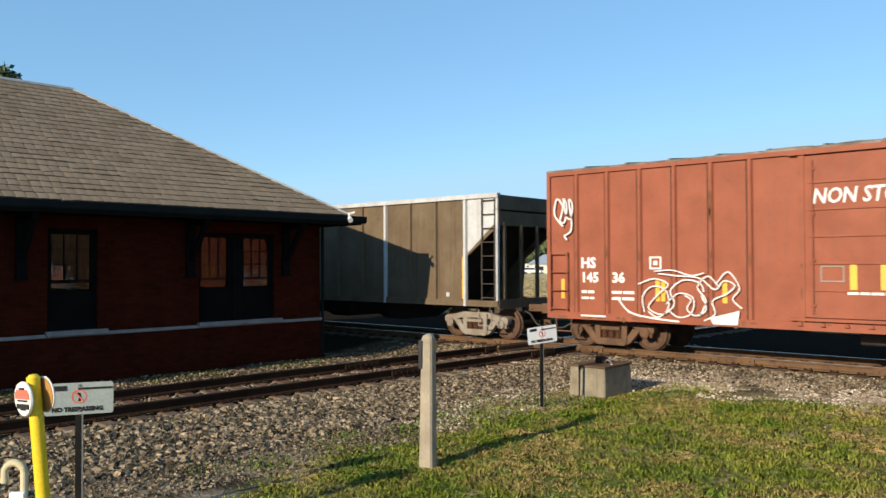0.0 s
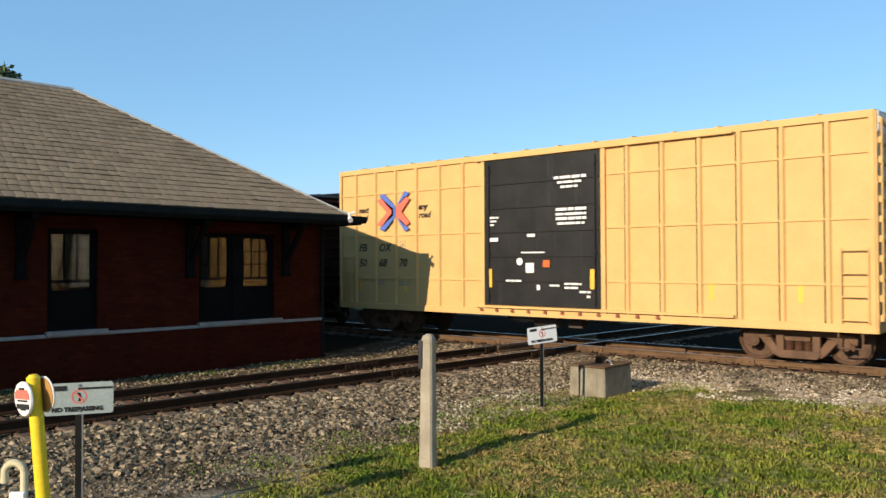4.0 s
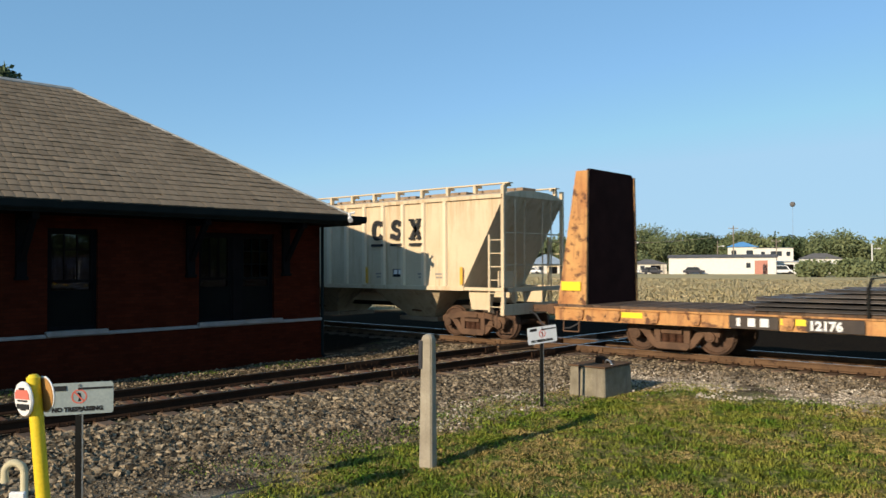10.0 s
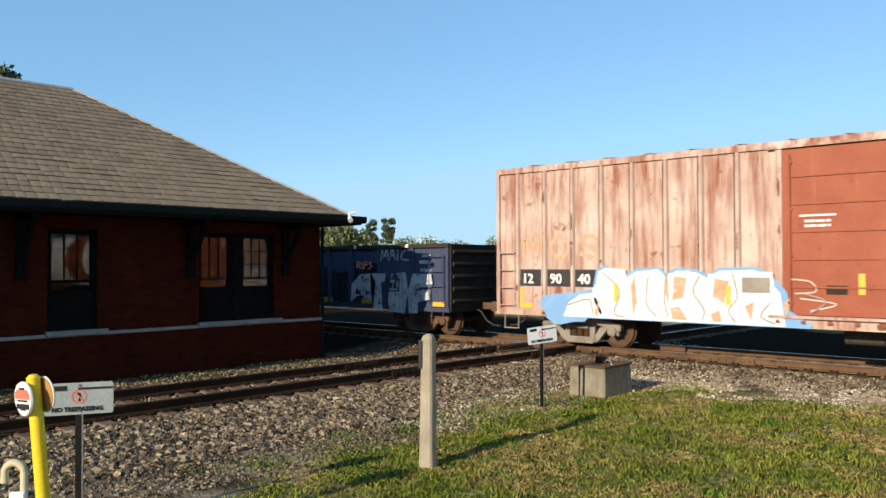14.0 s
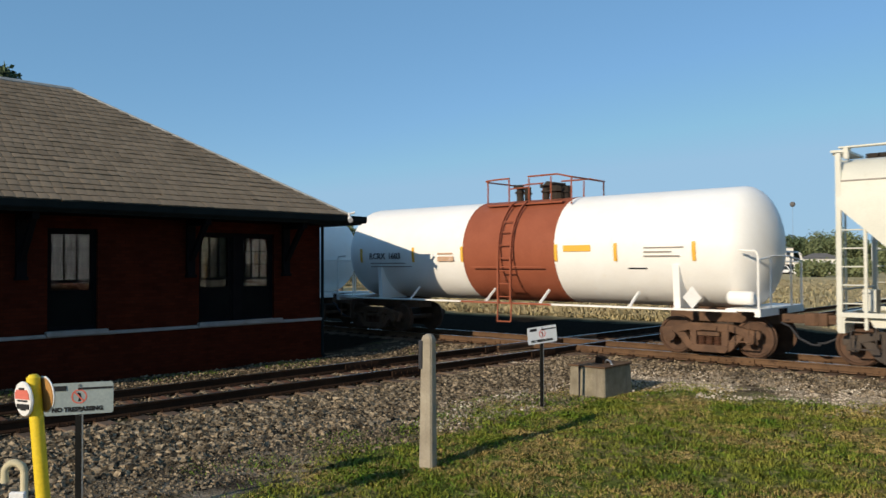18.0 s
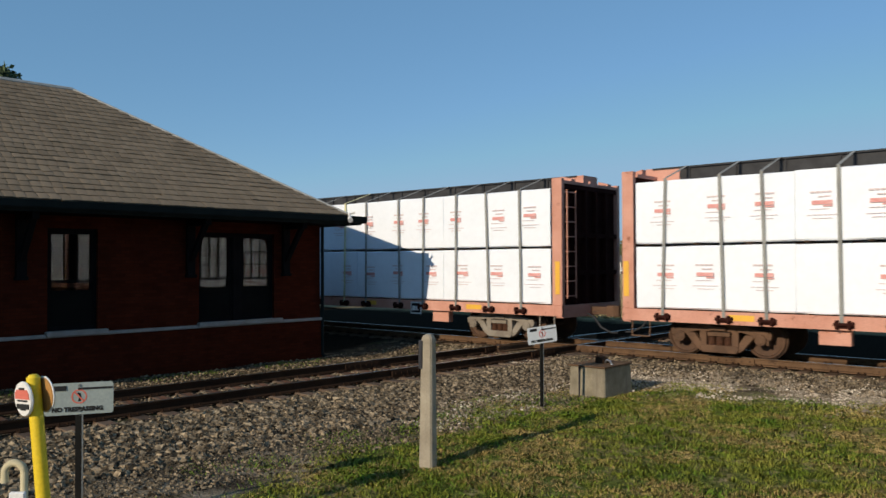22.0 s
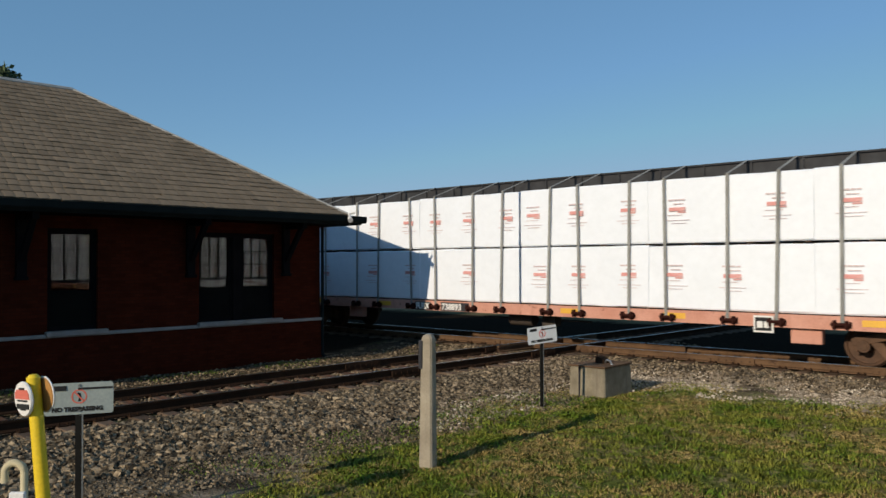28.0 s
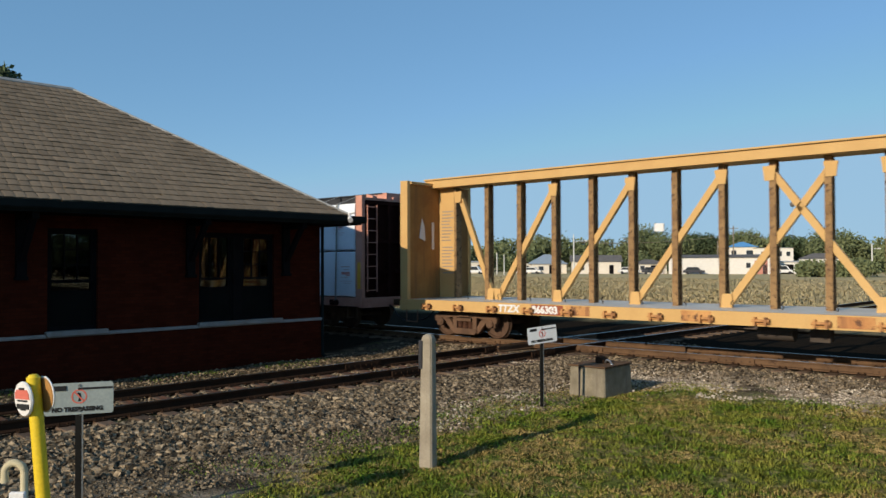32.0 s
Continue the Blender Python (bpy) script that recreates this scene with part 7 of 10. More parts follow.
    bars(car, 15.4, y, 2.15, [(0.1, 0.2, 0.35, 0.07), (0, 0, 0.5, 0.1), (0.05, -0.25, 0.45, 0.1), (0.0, -0.7, 0.5, 0.09), (0.05, -0.85, 0.4, 0.08)], W, "sprayed_patch")
    sprayed(car, YS, M_GINK, 0.04, [(6.9, 1.85), (7.4, 2.1), (7.7, 1.95), (8.1, 2.15), (8.6, 1.98), (9.1, 2.12)])
    for x in (0.3, 4.2, 6.4, 8.9, 11.0, 12.9, 16.0):
        bars(car, x, -1.562 if x in (0.3, 16.0) else YS - 0.012, 0.9, [(0, 0, 0.45, 0.16)], M_REFL, "reflector")
    brake_gear(car, L * 0.45)


blue_gondola()


def rusty_boxcar():
    L = 18.63
    car = boxcar("rusty_boxcar", "bleached rust-streaked boxcar with red plug doors and white sprayed letters", 135.463, L, 0.78, 4.72, M_KRUST, [0.69, 1.55, 2.39, 3.23, 4.06, 4.92, 5.77, 6.6, 12.1, 13.0, 13.9, 14.8, 15.7, 16.6, 17.5], (7.55, 11.05, "plug", M_KDOOR), M_KRUST, M_MAROON, trucks=(2.35, 2.35), tmat=M_TRUCKG)
    for x, t in ((0.78, "12"), (1.66, "90"), (2.5, "40")):
        bars(car, x - 0.06, YS, 1.55, [(0, 0, 0.70, 0.44)], M_SBLACK, "painted_panel")
        words(t, 0.36, M_WINK, car, x + 0.04, YS - 0.008, 1.63, bold=0.008)
    sprayed(car, YS, M_OCHRE, 0.11, [(0.86, 2.3), (0.9, 2.82), (1.1, 2.5), (1.3, 2.84), (1.38, 2.32)], "faded_emblem")
    sprayed(car, YS, M_OCHRE, 0.11, [(2.2, 2.72), (2.0, 2.84), (1.76, 2.68), (1.78, 2.42), (2.02, 2.3), (2.22, 2.42)], "faded_emblem")
    sprayed(car, YS, M_OCHRE, 0.11, [(3.08, 2.76), (2.86, 2.85), (2.66, 2.7), (2.88, 2.57), (3.08, 2.44), (2.86, 2.3), (2.62, 2.4)], "faded_emblem")
    W = M_SWHITE
    yy = -1.57
    plate(car, "sprayed_cloud", blob(2.2, 1.0, 0.75, 0.42, 18, 0.15, 2), yy, M_SBLUE)
    plate(car, "sprayed_cloud", [(1.75, 0.80), (2.0, 1.15), (2.55, 1.45), (3.0, 1.5), (3.1, 1.98), (3.35, 2.1), (3.6, 1.98), (3.9, 1.86), (4.2, 2.02), (4.8, 2.04), (4.95, 1.9), (5.2, 2.04), (5.7, 2.0), (5.95, 1.88), (6.2, 2.04), (7.0, 2.06), (7.3, 1.9), (7.62, 1.55), (7.75, 1.1), (8.15, 0.85), (8.1, 0.78), (1.75, 0.78)], yy + 0.004, M_SBLUE)
    plate(car, "sprayed_fill", [(2.15, 0.80), (2.3, 1.15), (2.65, 1.37), (3.06, 1.42), (3.16, 1.93), (3.35, 2.03), (3.6, 1.9), (3.9, 1.78), (4.2, 1.95), (4.78, 1.97), (4.95, 1.82), (5.2, 1.97), (5.68, 1.93), (5.95, 1.8), (6.2, 1.97), (6.98, 1.99), (7.22, 1.84), (7.5, 1.5), (7.6, 0.80)], yy - 0.002, W)
    for pts in ([(2.2, 0.84), (2.5, 1.25), (3.1, 1.3), (3.3, 0.84)], [(3.0, 1.5), (3.4, 2.03), (3.9, 2.0), (4.0, 1.4), (3.85, 0.9), (3.2, 0.9), (3.05, 1.2)], [(4.1, 0.85), (4.25, 1.95), (4.75, 2.0), (4.85, 1.1), (4.8, 0.85)], [(4.95, 0.85), (5.0, 1.9), (5.5, 1.98), (5.75, 1.6), (5.5, 1.4), (5.75, 0.85)], [(5.85, 0.85), (5.95, 1.9), (6.5, 1.9), (6.45, 1.6), (6.2, 1.55), (6.5, 1.35), (6.5, 0.85)], [(6.6, 0.85), (6.65, 1.95), (7.35, 1.95), (7.45, 0.85)]):
        plate(car, "sprayed_letter", pts, yy - 0.008, W)
    for q in ([(5.15, 1.85), (5.45, 1.8), (5.35, 1.35), (5.1, 1.3)], [(5.05, 1.1), (5.25, 1.15), (5.45, 0.85), (5.1, 0.86)], [(6.1, 1.8), (6.42, 1.75), (6.3, 1.25), (6.05, 1.4)], [(6.0, 1.0), (6.2, 1.1), (6.25, 0.84), (6.05, 0.84)], [(4.05, 1.6), (4.15, 1.85), (4.2, 1.2), (4.1, 0.9)], [(3.05, 0.9), (3.2, 1.3), (3.15, 0.84)], [(6.75, 1.2), (6.95, 1.3), (6.9, 0.9)], [(7.55, 1.3), (7.7, 1.4), (7.65, 0.95)], [(4.9, 1.5), (4.98, 1.85), (5.02, 1.2)]):
        plate(car, "bare_gap", q, yy - 0.016, M_OCHRE)
    for pts in ([(3.3, 1.9), (3.75, 1.5), (3.6, 0.95), (3.85, 0.86)], [(4.5, 1.8), (4.45, 1.2), (4.7, 0.9)], [(4.95, 1.9), (4.9, 1.3), (5.0, 0.9)], [(5.75, 1.85), (5.6, 1.5), (5.85, 1.1), (5.8, 0.85)], [(6.5, 1.9), (6.6, 1.4), (6.4, 1.1), (6.55, 0.85)], [(7.3, 1.3), (7.1, 1.0), (7.4, 0.85)], [(2.3, 1.1), (2.9, 1.25), (3.0, 0.9)], [(8.0, 1.5), (8.4, 1.35), (8.1, 1.1)]):
        sprayed(car, yy - 0.018, M_GINK, 0.028, pts)
    for pts in ([(7.7, 1.8), (8.1, 1.75), (8.2, 1.55), (7.8, 1.5)], [(7.9, 1.4), (8.6, 1.3), (8.1, 1.15)], [(9.6, 2.0), (9.8, 1.8), (9.6, 1.5), (9.9, 1.6)]):
        sprayed(car, -1.56, M_GREY, 0.028, pts)
    bars(car, 6.7, yy - 0.018, 1.5, [(0, 0, 0.6, 0.33)], M_GINK, "placard")
    stripes(car, L, (3.6, 6.35), 1.22, 0.42, 0.11, M_REFL, yy - 0.02)
    stripes(car, L, (9.0,), 1.5, 0.42, 0.12, M_REFL, -1.553)
    plate(car, "reflector", [(0.75, 0.98), (0.85, 0.98), (1.15, 0.98), (1.15, 1.1), (0.85, 1.1), (0.85, 1.5), (0.75, 1.5)], YS - 0.004, M_REFL)
    stripes(car, L, (12.4, 15.0, 17.9), 1.2, 0.42, 0.1)
    bars(car, 8.4, -1.553, 1.5, [(0, 0, 0.4, 0.18)], M_UNDER, "placard")
    bars(car, 7.9, -1.553, 2.9, [(0, 0.2, 0.7, 0.04), (0.1, 0.08, 0.5, 0.05), (0.1, -0.02, 0.5, 0.05)], M_WINK)
    plate(car, "sprayed_fill", [(13.2, 0.80), (13.3, 1.3), (13.55, 1.5), (14.0, 1.45), (14.2, 1.62), (14.7, 1.6), (14.9, 1.5), (15.2, 1.66), (15.7, 1.6), (15.9, 1.48), (16.3, 1.7), (16.9, 1.62), (17.2, 1.35), (17.6, 0.95), (17.5, 0.80)], yy, W)
    for q in ([(13.5, 0.84), (13.55, 1.35), (13.9, 1.32), (14.05, 0.84)], [(14.2, 0.84), (14.25, 1.48), (14.65, 1.46), (14.5, 1.1), (14.8, 0.84)], [(15.0, 0.84), (15.1, 1.4), (15.6, 1.5), (15.75, 1.1), (15.6, 0.84)], [(15.95, 0.84), (16.05, 1.3), (16.4, 1.55), (16.8, 1.45), (17.0, 0.84)]):
        plate(car, "sprayed_letter", q, yy - 0.008, M_TEAL)
    for pts in ([(13.7, 0.9), (13.75, 1.2), (13.9, 0.95)], [(14.4, 1.35), (14.4, 0.95)], [(15.3, 1.3), (15.2, 1.0), (15.5, 0.95)], [(16.3, 1.35), (16.6, 1.2), (16.4, 0.95), (16.8, 0.9)]):
        sprayed(car, yy - 0.018, M_SWHITE, 0.05, pts)


rusty_boxcar()


def tank_wagon(s, number, bare):
    L = 13.74
    car = new_car("tank_wagon", "white tank wagon with a brown-red centre band" + (" and clean ends" if bare else " and grimy ends"), s, L, category="tank wagon", trucks=(1.33, 1.30), tmat=M_TRUCK, sill=False)
    cz, r = 2.52, 1.44
    def shell(x0, x1, head0, head1, rr):
        prof = []
        if head0:
            prof += [(x0 + 0.75 * (1 - math.sin(a)), rr * math.cos(a) if a < math.pi / 2 - 0.01 else 0.02) for a in [math.pi / 2 * k / 8 for k in range(8, 0, -1)]]
            prof.append((x0 + 0.75, rr))
        else:
            prof.append((x0, rr))
        if head1:
            prof.append((x1 - 0.75, rr))
            prof += [(x1 - 0.75 * (1 - math.sin(a)), rr * math.cos(a) if a < math.pi / 2 - 0.01 else 0.02) for a in [math.pi / 2 * k / 8 for k in range(1, 9)]]
        else:
            prof.append((x1, rr))
        return prof
    bm = bmesh.new()
    lathe_x(bm, shell(0.05, L - 0.05, True, True, r), 0, cz, 40)
    part("tank", bm, M_WHITE, car, "white cylindrical tank with dished ends", smooth=True)
    bm = bmesh.new()
    lathe_x(bm, [(5.4, r), (5.4, r + 0.006), (8.44, r + 0.006), (8.44, r)], 0, cz, 40)
    part("centre_band", bm, M_BAND, car, "brown-red painted band", smooth=True)
    for x in (5.4, 8.44):
        bm = bmesh.new()
        lathe_x(bm, [(x - 0.025, r), (x - 0.02, r + 0.012), (x + 0.02, r + 0.012), (x + 0.025, r)], 0, cz, 40)
        part("weld_seam", bm, M_BAND, car, smooth=True)
    # stub sills, walkways, handrails
    for x, sg in ((0, 1), (L, -1)):
        part("stub_sill", one(box, *sorted((x, x + sg * 2.6)), -0.3, 0.3, 0.75, 1.10), M_TRUCK, car)
        bm = bmesh.new()
        box(bm, *sorted((x, x + sg * 0.75)), -1.5, 1.5, 1.08, 1.14)
        box(bm, *sorted((x, x + sg * 0.12)), -1.5, 1.5, 0.97, 1.08)
        part("end_platform", bm, M_WHITE, car)
        for yy in (-1.48, 1.48):
            part("end_handrail", one(hose, [(x + sg * 0.04, yy, 1.1), (x + sg * 0.04, yy, 2.30), (x + sg * 0.10, yy, 2.40), (x + sg * 0.45, yy, 2.42)], 0.026, 6), M_WHITE, car)
        part("end_handrail", one(hose, [(x + sg * 0.04, -1.48, 2.2), (x + sg * 0.04, -0.5, 2.3), (x + sg * 0.04, 0.5, 2.3), (x + sg * 0.04, 1.48, 2.2)], 0.022, 6), M_WHITE, car)
        for yy in (-0.7, 0.7):
            part("handrail_post", one(tube, (x + sg * 0.04, yy, 1.1), (x + sg * 0.04, yy, 2.28), 0.022, 6), M_WHITE, car)
        xs = x + sg * 1.95
        bm = bmesh.new()
        prism(bm, [(-1.35, 1.08), (1.35, 1.08), (1.42, 2.1), (1.30, 2.1), (0.85, 1.38), (0, 1.12), (-0.85, 1.38), (-1.30, 2.1), (-1.42, 2.1)], xs - 0.08, xs + 0.08, "x")
        part("saddle", bm, M_WHITE, car)
        st = x + sg * 0.55
        bm = bmesh.new()
        lathe_x(bm, [(st - 0.3, 0.11), (st - 0.25, 0.155), (st + 0.25, 0.155), (st + 0.3, 0.11)], -1.1, 1.36, 14)
        if sg < 0 and bare:
            part("air_reservoir", bm, M_WHITE, car, smooth=True)
        else:
            bm.free()
    for yy in (-1.46, 1.46):
        bm = bmesh.new()
        box(bm, 0.5, L - 0.5, yy - 0.09, yy + 0.09, 1.06, 1.10)
        part("side_walkway", bm, M_WHITE, car)
        bm = bmesh.new()
        for x in (3.3, 6.2, 8.0, 10.6):
            bar(bm, (x, yy, 1.06), (x + 0.12, yy * 0.78, 1.45), 0.05, 0.05)
        part("walkway_bracket", bm, M_WHITE, car)
    # ladder round the shell, top platform, fittings
    bm = bmesh.new()
    for x in (6.75, 7.17):
        pts = [(x, -r - 0.14, 1.08), (x, -r - 0.14, 2.4)] + [(x, -(r + 0.12) * math.cos(a), cz + (r + 0.12) * math.sin(a)) for a in [0.15 * k for k in range(1, 8)]]
        for a, b in zip(pts, pts[1:]):
            bar(bm, a, b, 0.05, 0.06)
    for z in (1.25, 1.6, 1.95, 2.3, 2.65, 3.0, 3.3):
        yy = -math.sqrt(max(0.05, (r + 0.12) ** 2 - (z - cz) ** 2)) if z > cz else -r - 0.14
        tube(bm, (6.75, yy, z), (7.17, yy, z), 0.017, 6)
    part("ladder", bm, M_BAND, car, "brown-red steel ladder")
    for yy in (-0.85, 0.45):
        part("top_platform", one(box, 5.82, 8.35, yy, yy + 0.40, 3.78, 3.82), M_BAND, car)
    zt = 4.52
    post = shared("rail_post", lambda b: tube(b, (0, 0, 3.8), (0, 0, 4.50), 0.024, 6), M_BAND)
    for yy in (-0.85, 0.85):
        for xs, pts in (((5.85, 6.60), [(5.78, yy, zt), (6.15, yy, zt + 0.02), (6.62, yy, zt + 0.02)]), ((7.28, 8.0, 8.64), [(7.25, yy, zt + 0.03), (8.2, yy, zt + 0.03), (8.66, yy, zt - 0.08)])):
            rail = part("top_railing", one(hose, pts, 0.026, 6), M_BAND, car, "brown-red pipe railing")
            for x in xs:
                part("railing_post", post, M_BAND, rail, at=pose(x, yy, -0.08 if x > 8.5 else 0))
        part("top_railing", one(tube, (6.62, yy, zt - 0.28), (7.26, yy, zt - 0.26), 0.02, 6), M_BAND, car)
    for x in (5.80, 8.66):
        part("top_railing", one(tube, (x, -0.85, zt - 0.03 if x < 7 else zt - 0.08), (x, 0.85, zt - 0.03 if x < 7 else zt - 0.08), 0.024, 6), M_BAND, car)
    for x, h, w in ((6.45, 0.50, 0.15), (6.72, 0.42, 0.13), (7.35, 0.46, 0.14), (7.75, 0.46, 0.30), (8.02, 0.38, 0.16)):
        bm = bmesh.new()
        tube(bm, (x, -0.1, 3.92), (x, -0.1, 3.92 + h), w * 0.7, 10)
        tube(bm, (x, -0.1, 3.92 + h * 0.5), (x, -0.1, 3.92 + h * 0.62), w, 10)
        tube(bm, (x, -0.1, 3.92 + h * 0.8), (x - w * 1.3, -0.1, 3.92 + h * 0.95), w * 0.4, 8)
        part("valve", bm, M_UNDER, car, "black iron valve")
    # writing
    yw = -r - 0.004
    def on_shell(z):
        return -math.sqrt(max(0.01, (r + 0.012) ** 2 - (z - cz) ** 2))
    words("RCRX", 0.27, M_INK, car, 1.52, yw - 0.012, 2.30, bold=0.003)
    words(number, 0.27, M_INK, car, 2.36, yw - 0.012, 2.30, bold=0.003)
    bars(car, 1.6, yw - 0.012, 2.05, [(0, 0.1, 1.5, 0.035), (0, 0, 1.8, 0.03)], M_GINK)
    for x in (1.1, 3.38, 5.30, 8.48, 10.2, 12.2):
        z0 = 2.2
        bm = bmesh.new()
        for k in range(4):
            za, zb = z0 + 0.11 * k, z0 + 0.11 * (k + 1)
            prism(bm, [(on_shell(za) - 0.012, za), (on_shell(zb) - 0.012, zb), (on_shell(zb), zb), (on_shell(za), za)], x, x + 0.09, "x")
        part("reflector", bm, M_REFL, car)
    bars(car, 8.75, yw - 0.012, 2.45, [(0, 0, 0.8, 0.16)], M_REFL, "placard")
    bars(car, 4.42, yw - 0.012, 2.22, [(0, 0, 0.62, 0.14)], M_OCHRE, "placard")
    bars(car, 4.42, yw - 0.012, 2.42, [(0, 0, 0.58, 0.05)], M_OCHRE, "placard")
    bars(car, 10.55, -1.35, 2.0, [(0, 0, 0.5, 0.2)], M_INK, "placard")
    bars(car, 10.6, -1.358, 2.02, [(0, 0.04, 0.17, 0.13), (0.22, 0.04, 0.17, 0.13)], M_WINK)
    bars(car, 11.0, yw - 0.012, 2.3, [(0, 0.2, 1.0, 0.03), (0, 0.1, 0.7, 0.03), (0, 0, 0.9, 0.03)], M_GINK)
    plate(car, "placard", [(12.0, 1.36), (12.22, 1.62), (12.44, 1.36), (12.22, 1.10)], -1.50, M_WINK)
    bars(car, 5.75, -r - 0.10, 2.05, [(0, 0, 2.4, 0.03)], M_BAND, "rail")
    bars(car, 5.4, -1.56, 1.055, [(0, 0, 3.05, 0.05)], M_BAND, "walkway_edge")
    part("ladder_step", one(hose, [(6.74, -1.58, 1.1), (6.72, -1.58, 0.58), (7.17, -1.58, 0.58), (7.19, -1.58, 1.1)], 0.022, 6), M_BAND, car)
    return car


tank_wagon(155.90, "1561", False)
tank_wagon(171.21, "1603", True)


def short_hopper():
    L = 11.43
    car = new_car("short_covered_hopper", "clean pale grey two-bay covered hopper with a sprayed scrawl", 186.475, L, trucks=(1.15, 1.25), tmat=M_TRUCKD)
    prof = [(-1.50, 1.12), (-1.53, 1.5), (-1.54, 2.4), (-1.53, 3.3), (-1.50, 3.80), (-1.42, 3.98), (-1.2, 4.18), (-0.8, 4.29), (0, 4.33)]
    bm = bmesh.new()
    hull(bm, prof, L, 2.3, 3.3, 1.12)
    part("body", bm, M_HGREY, car, smooth=True)
    for x, sg in ((0, 1), (L, -1)):
        for yy in (-1.53, 1.53):
            bm = bmesh.new()
            prism(bm, [(x + sg * 2.36, 1.13), (x + sg * 1.09, 1.13), (x + sg * 1.09, 2.18), (x + sg * 1.04, 2.31), (x + sg * 0.96, 2.41), (x + sg * 1.10, 2.40)], yy - 0.012, yy + 0.012)
            part("side_gusset", bm, M_HGREY, car)
        bm = bmesh.new()
        box(bm, *sorted((x - sg * 0.30, x + sg * 0.02)), -0.7, 0.7, 4.48, 4.53)
        for yy in (-0.6, 0.6):
            tube(bm, (x - sg * 0.28, yy, 4.47), (x + sg * 0.03, yy, 4.2), 0.02, 6)
        part("end_running_board", bm, M_HGREY, car)
    bm = bmesh.new()
    prism(bm, [(-1.495, 3.77), (-1.515, 3.78), (-1.508, 3.805), (-1.49, 3.805)], 0.05, L - 0.05, "x")
    part("seam", bm, M_GINK, car)
    for sg in (1, -1):
        part("side_sill", one(box, 0.9, L - 0.9, *sorted((sg * 1.44, sg * 1.56)), 1.02, 1.14), M_HGREY, car)
    hopper_ends(car, L, M_HGREY, 4.36, 1.05, 1.14, (-1.05, 0.6), (1.6,))
    roof_walk(car, L, 4.52, M_HGREY, 10, M_UNDER)
    for a, b in ((3.1, 5.0), (6.7, 8.6)):
        bay(car, a - 0.25, b + 0.25, a + 0.5, b - 0.5, 1.02, 0.42, M_HBAY, 1.44, 1.0)
    for dx, (pts, more) in zip((0.0, 0.34, 0.68, 1.02), MARKS):
        for q in (pts, more):
            if q:
                sprayed(car, -1.549, M_DINK, 0.055, [(1.50 + dx + 0.24 * u + 0.06 * v, 3.11 + 0.29 * v) for u, v in q], "painted_mark")
    words("243806", 0.42, M_DINK, car, 1.42, -1.556, 2.5, bold=0.002, wide=1.25)
    stripes(car, L, (1.05, 3.3, 5.5, 7.8, 10.15), 1.5, 0.42, 0.09, M_REFL, -1.545)
    for x in (1.07, 10.15):
        stripes(car, L, (x,), 1.92, 0.5, 0.09, M_REFL, -1.548)
    y = -1.543
    tr = random.Random(8)
    for k in range(13):
        x, h = 2.25 + 0.205 * k, tr.uniform(0.22, 0.32)
        z = 1.19 + tr.uniform(-0.02, 0.03)
        sprayed(car, y, M_GINK, 0.022, [(x, z), (x + 0.05, z + h)])
        kind = tr.random()
        if kind < 0.3:
            sprayed(car, y, M_GINK, 0.018, [(x - 0.02, z + h * 0.5), (x + 0.20, z + h * tr.uniform(0.5, 0.7)), (x + 0.17, z), (x + 0.23, z + h)])
        elif kind < 0.55:
            sprayed(car, y, M_GINK, 0.020, [(x + 0.05, z + h), (x + 0.17, z + h * 0.9), (x + 0.15, z + h * 0.55), (x + 0.03, z + h * 0.45), (x + 0.19, z + h * tr.uniform(-0.05, 0.15))])
        else:
            sprayed(car, y, M_GINK, 0.020, [(x + 0.18, z + h), (x + 0.08, z + h * 0.75), (x + 0.07, z + h * 0.2), (x + 0.2, z)])
    sprayed(car, y, M_GINK, 0.025, [(4.98, 1.50), (4.95, 1.27)])
    bars(car, 6.3, y, 1.62, [(0, 0.24, 0.5, 0.04), (-0.15, 0.14, 0.8, 0.03), (-0.15, 0.05, 0.8, 0.03), (-0.1, -0.04, 0.7, 0.03)], M_RINK)
    bars(car, 8.2, y, 1.6, [(0, 0, 0.5, 0.26)], M_INK, "placard")
    bars(car, 8.24, y - 0.008, 1.63, [(0, 0.03, 0.18, 0.18), (0.23, 0.03, 0.18, 0.18)], M_WINK)
    bars(car, 8.9, y, 1.85, [(0, 0.14, 0.45, 0.03), (0, 0.04, 0.4, 0.03), (0.5, 0.14, 0.45, 0.03)], M_GINK)
    bars(car, 1.35, y, 1.35, [(0, 0.1, 0.35, 0.05), (0, 0, 0.3, 0.05), (0.5, 0.1, 0.4, 0.05), (0.5, 0, 0.4, 0.05)], M_GINK)
    bars(car, 4.6, y, 1.42, [(0.2, 0.06, 0.9, 0.025), (0.2, 0, 1.1, 0.025), (2.2, -0.15, 1.2, 0.03)], M_GINK)
    bars(car, 3.5, y, 3.02, [(0, 0, 0.22, 0.012), (0, 0.22, 0.22, 0.012), (0, 0.012, 0.012, 0.21), (0.21, 0.012, 0.012, 0.21)], M_GINK)
    brake_gear(car, L * 0.42)


short_hopper()


# ---- centre-beam wagons ----
STRAP_X = [1.04, 2.49, 3.42, 4.92, 5.87, 7.33, 8.27, 9.66, 10.66, 12.18, 13.14, 14.5, 15.52, 16.95, 17.96, 19.22, 20.43, 21.5]


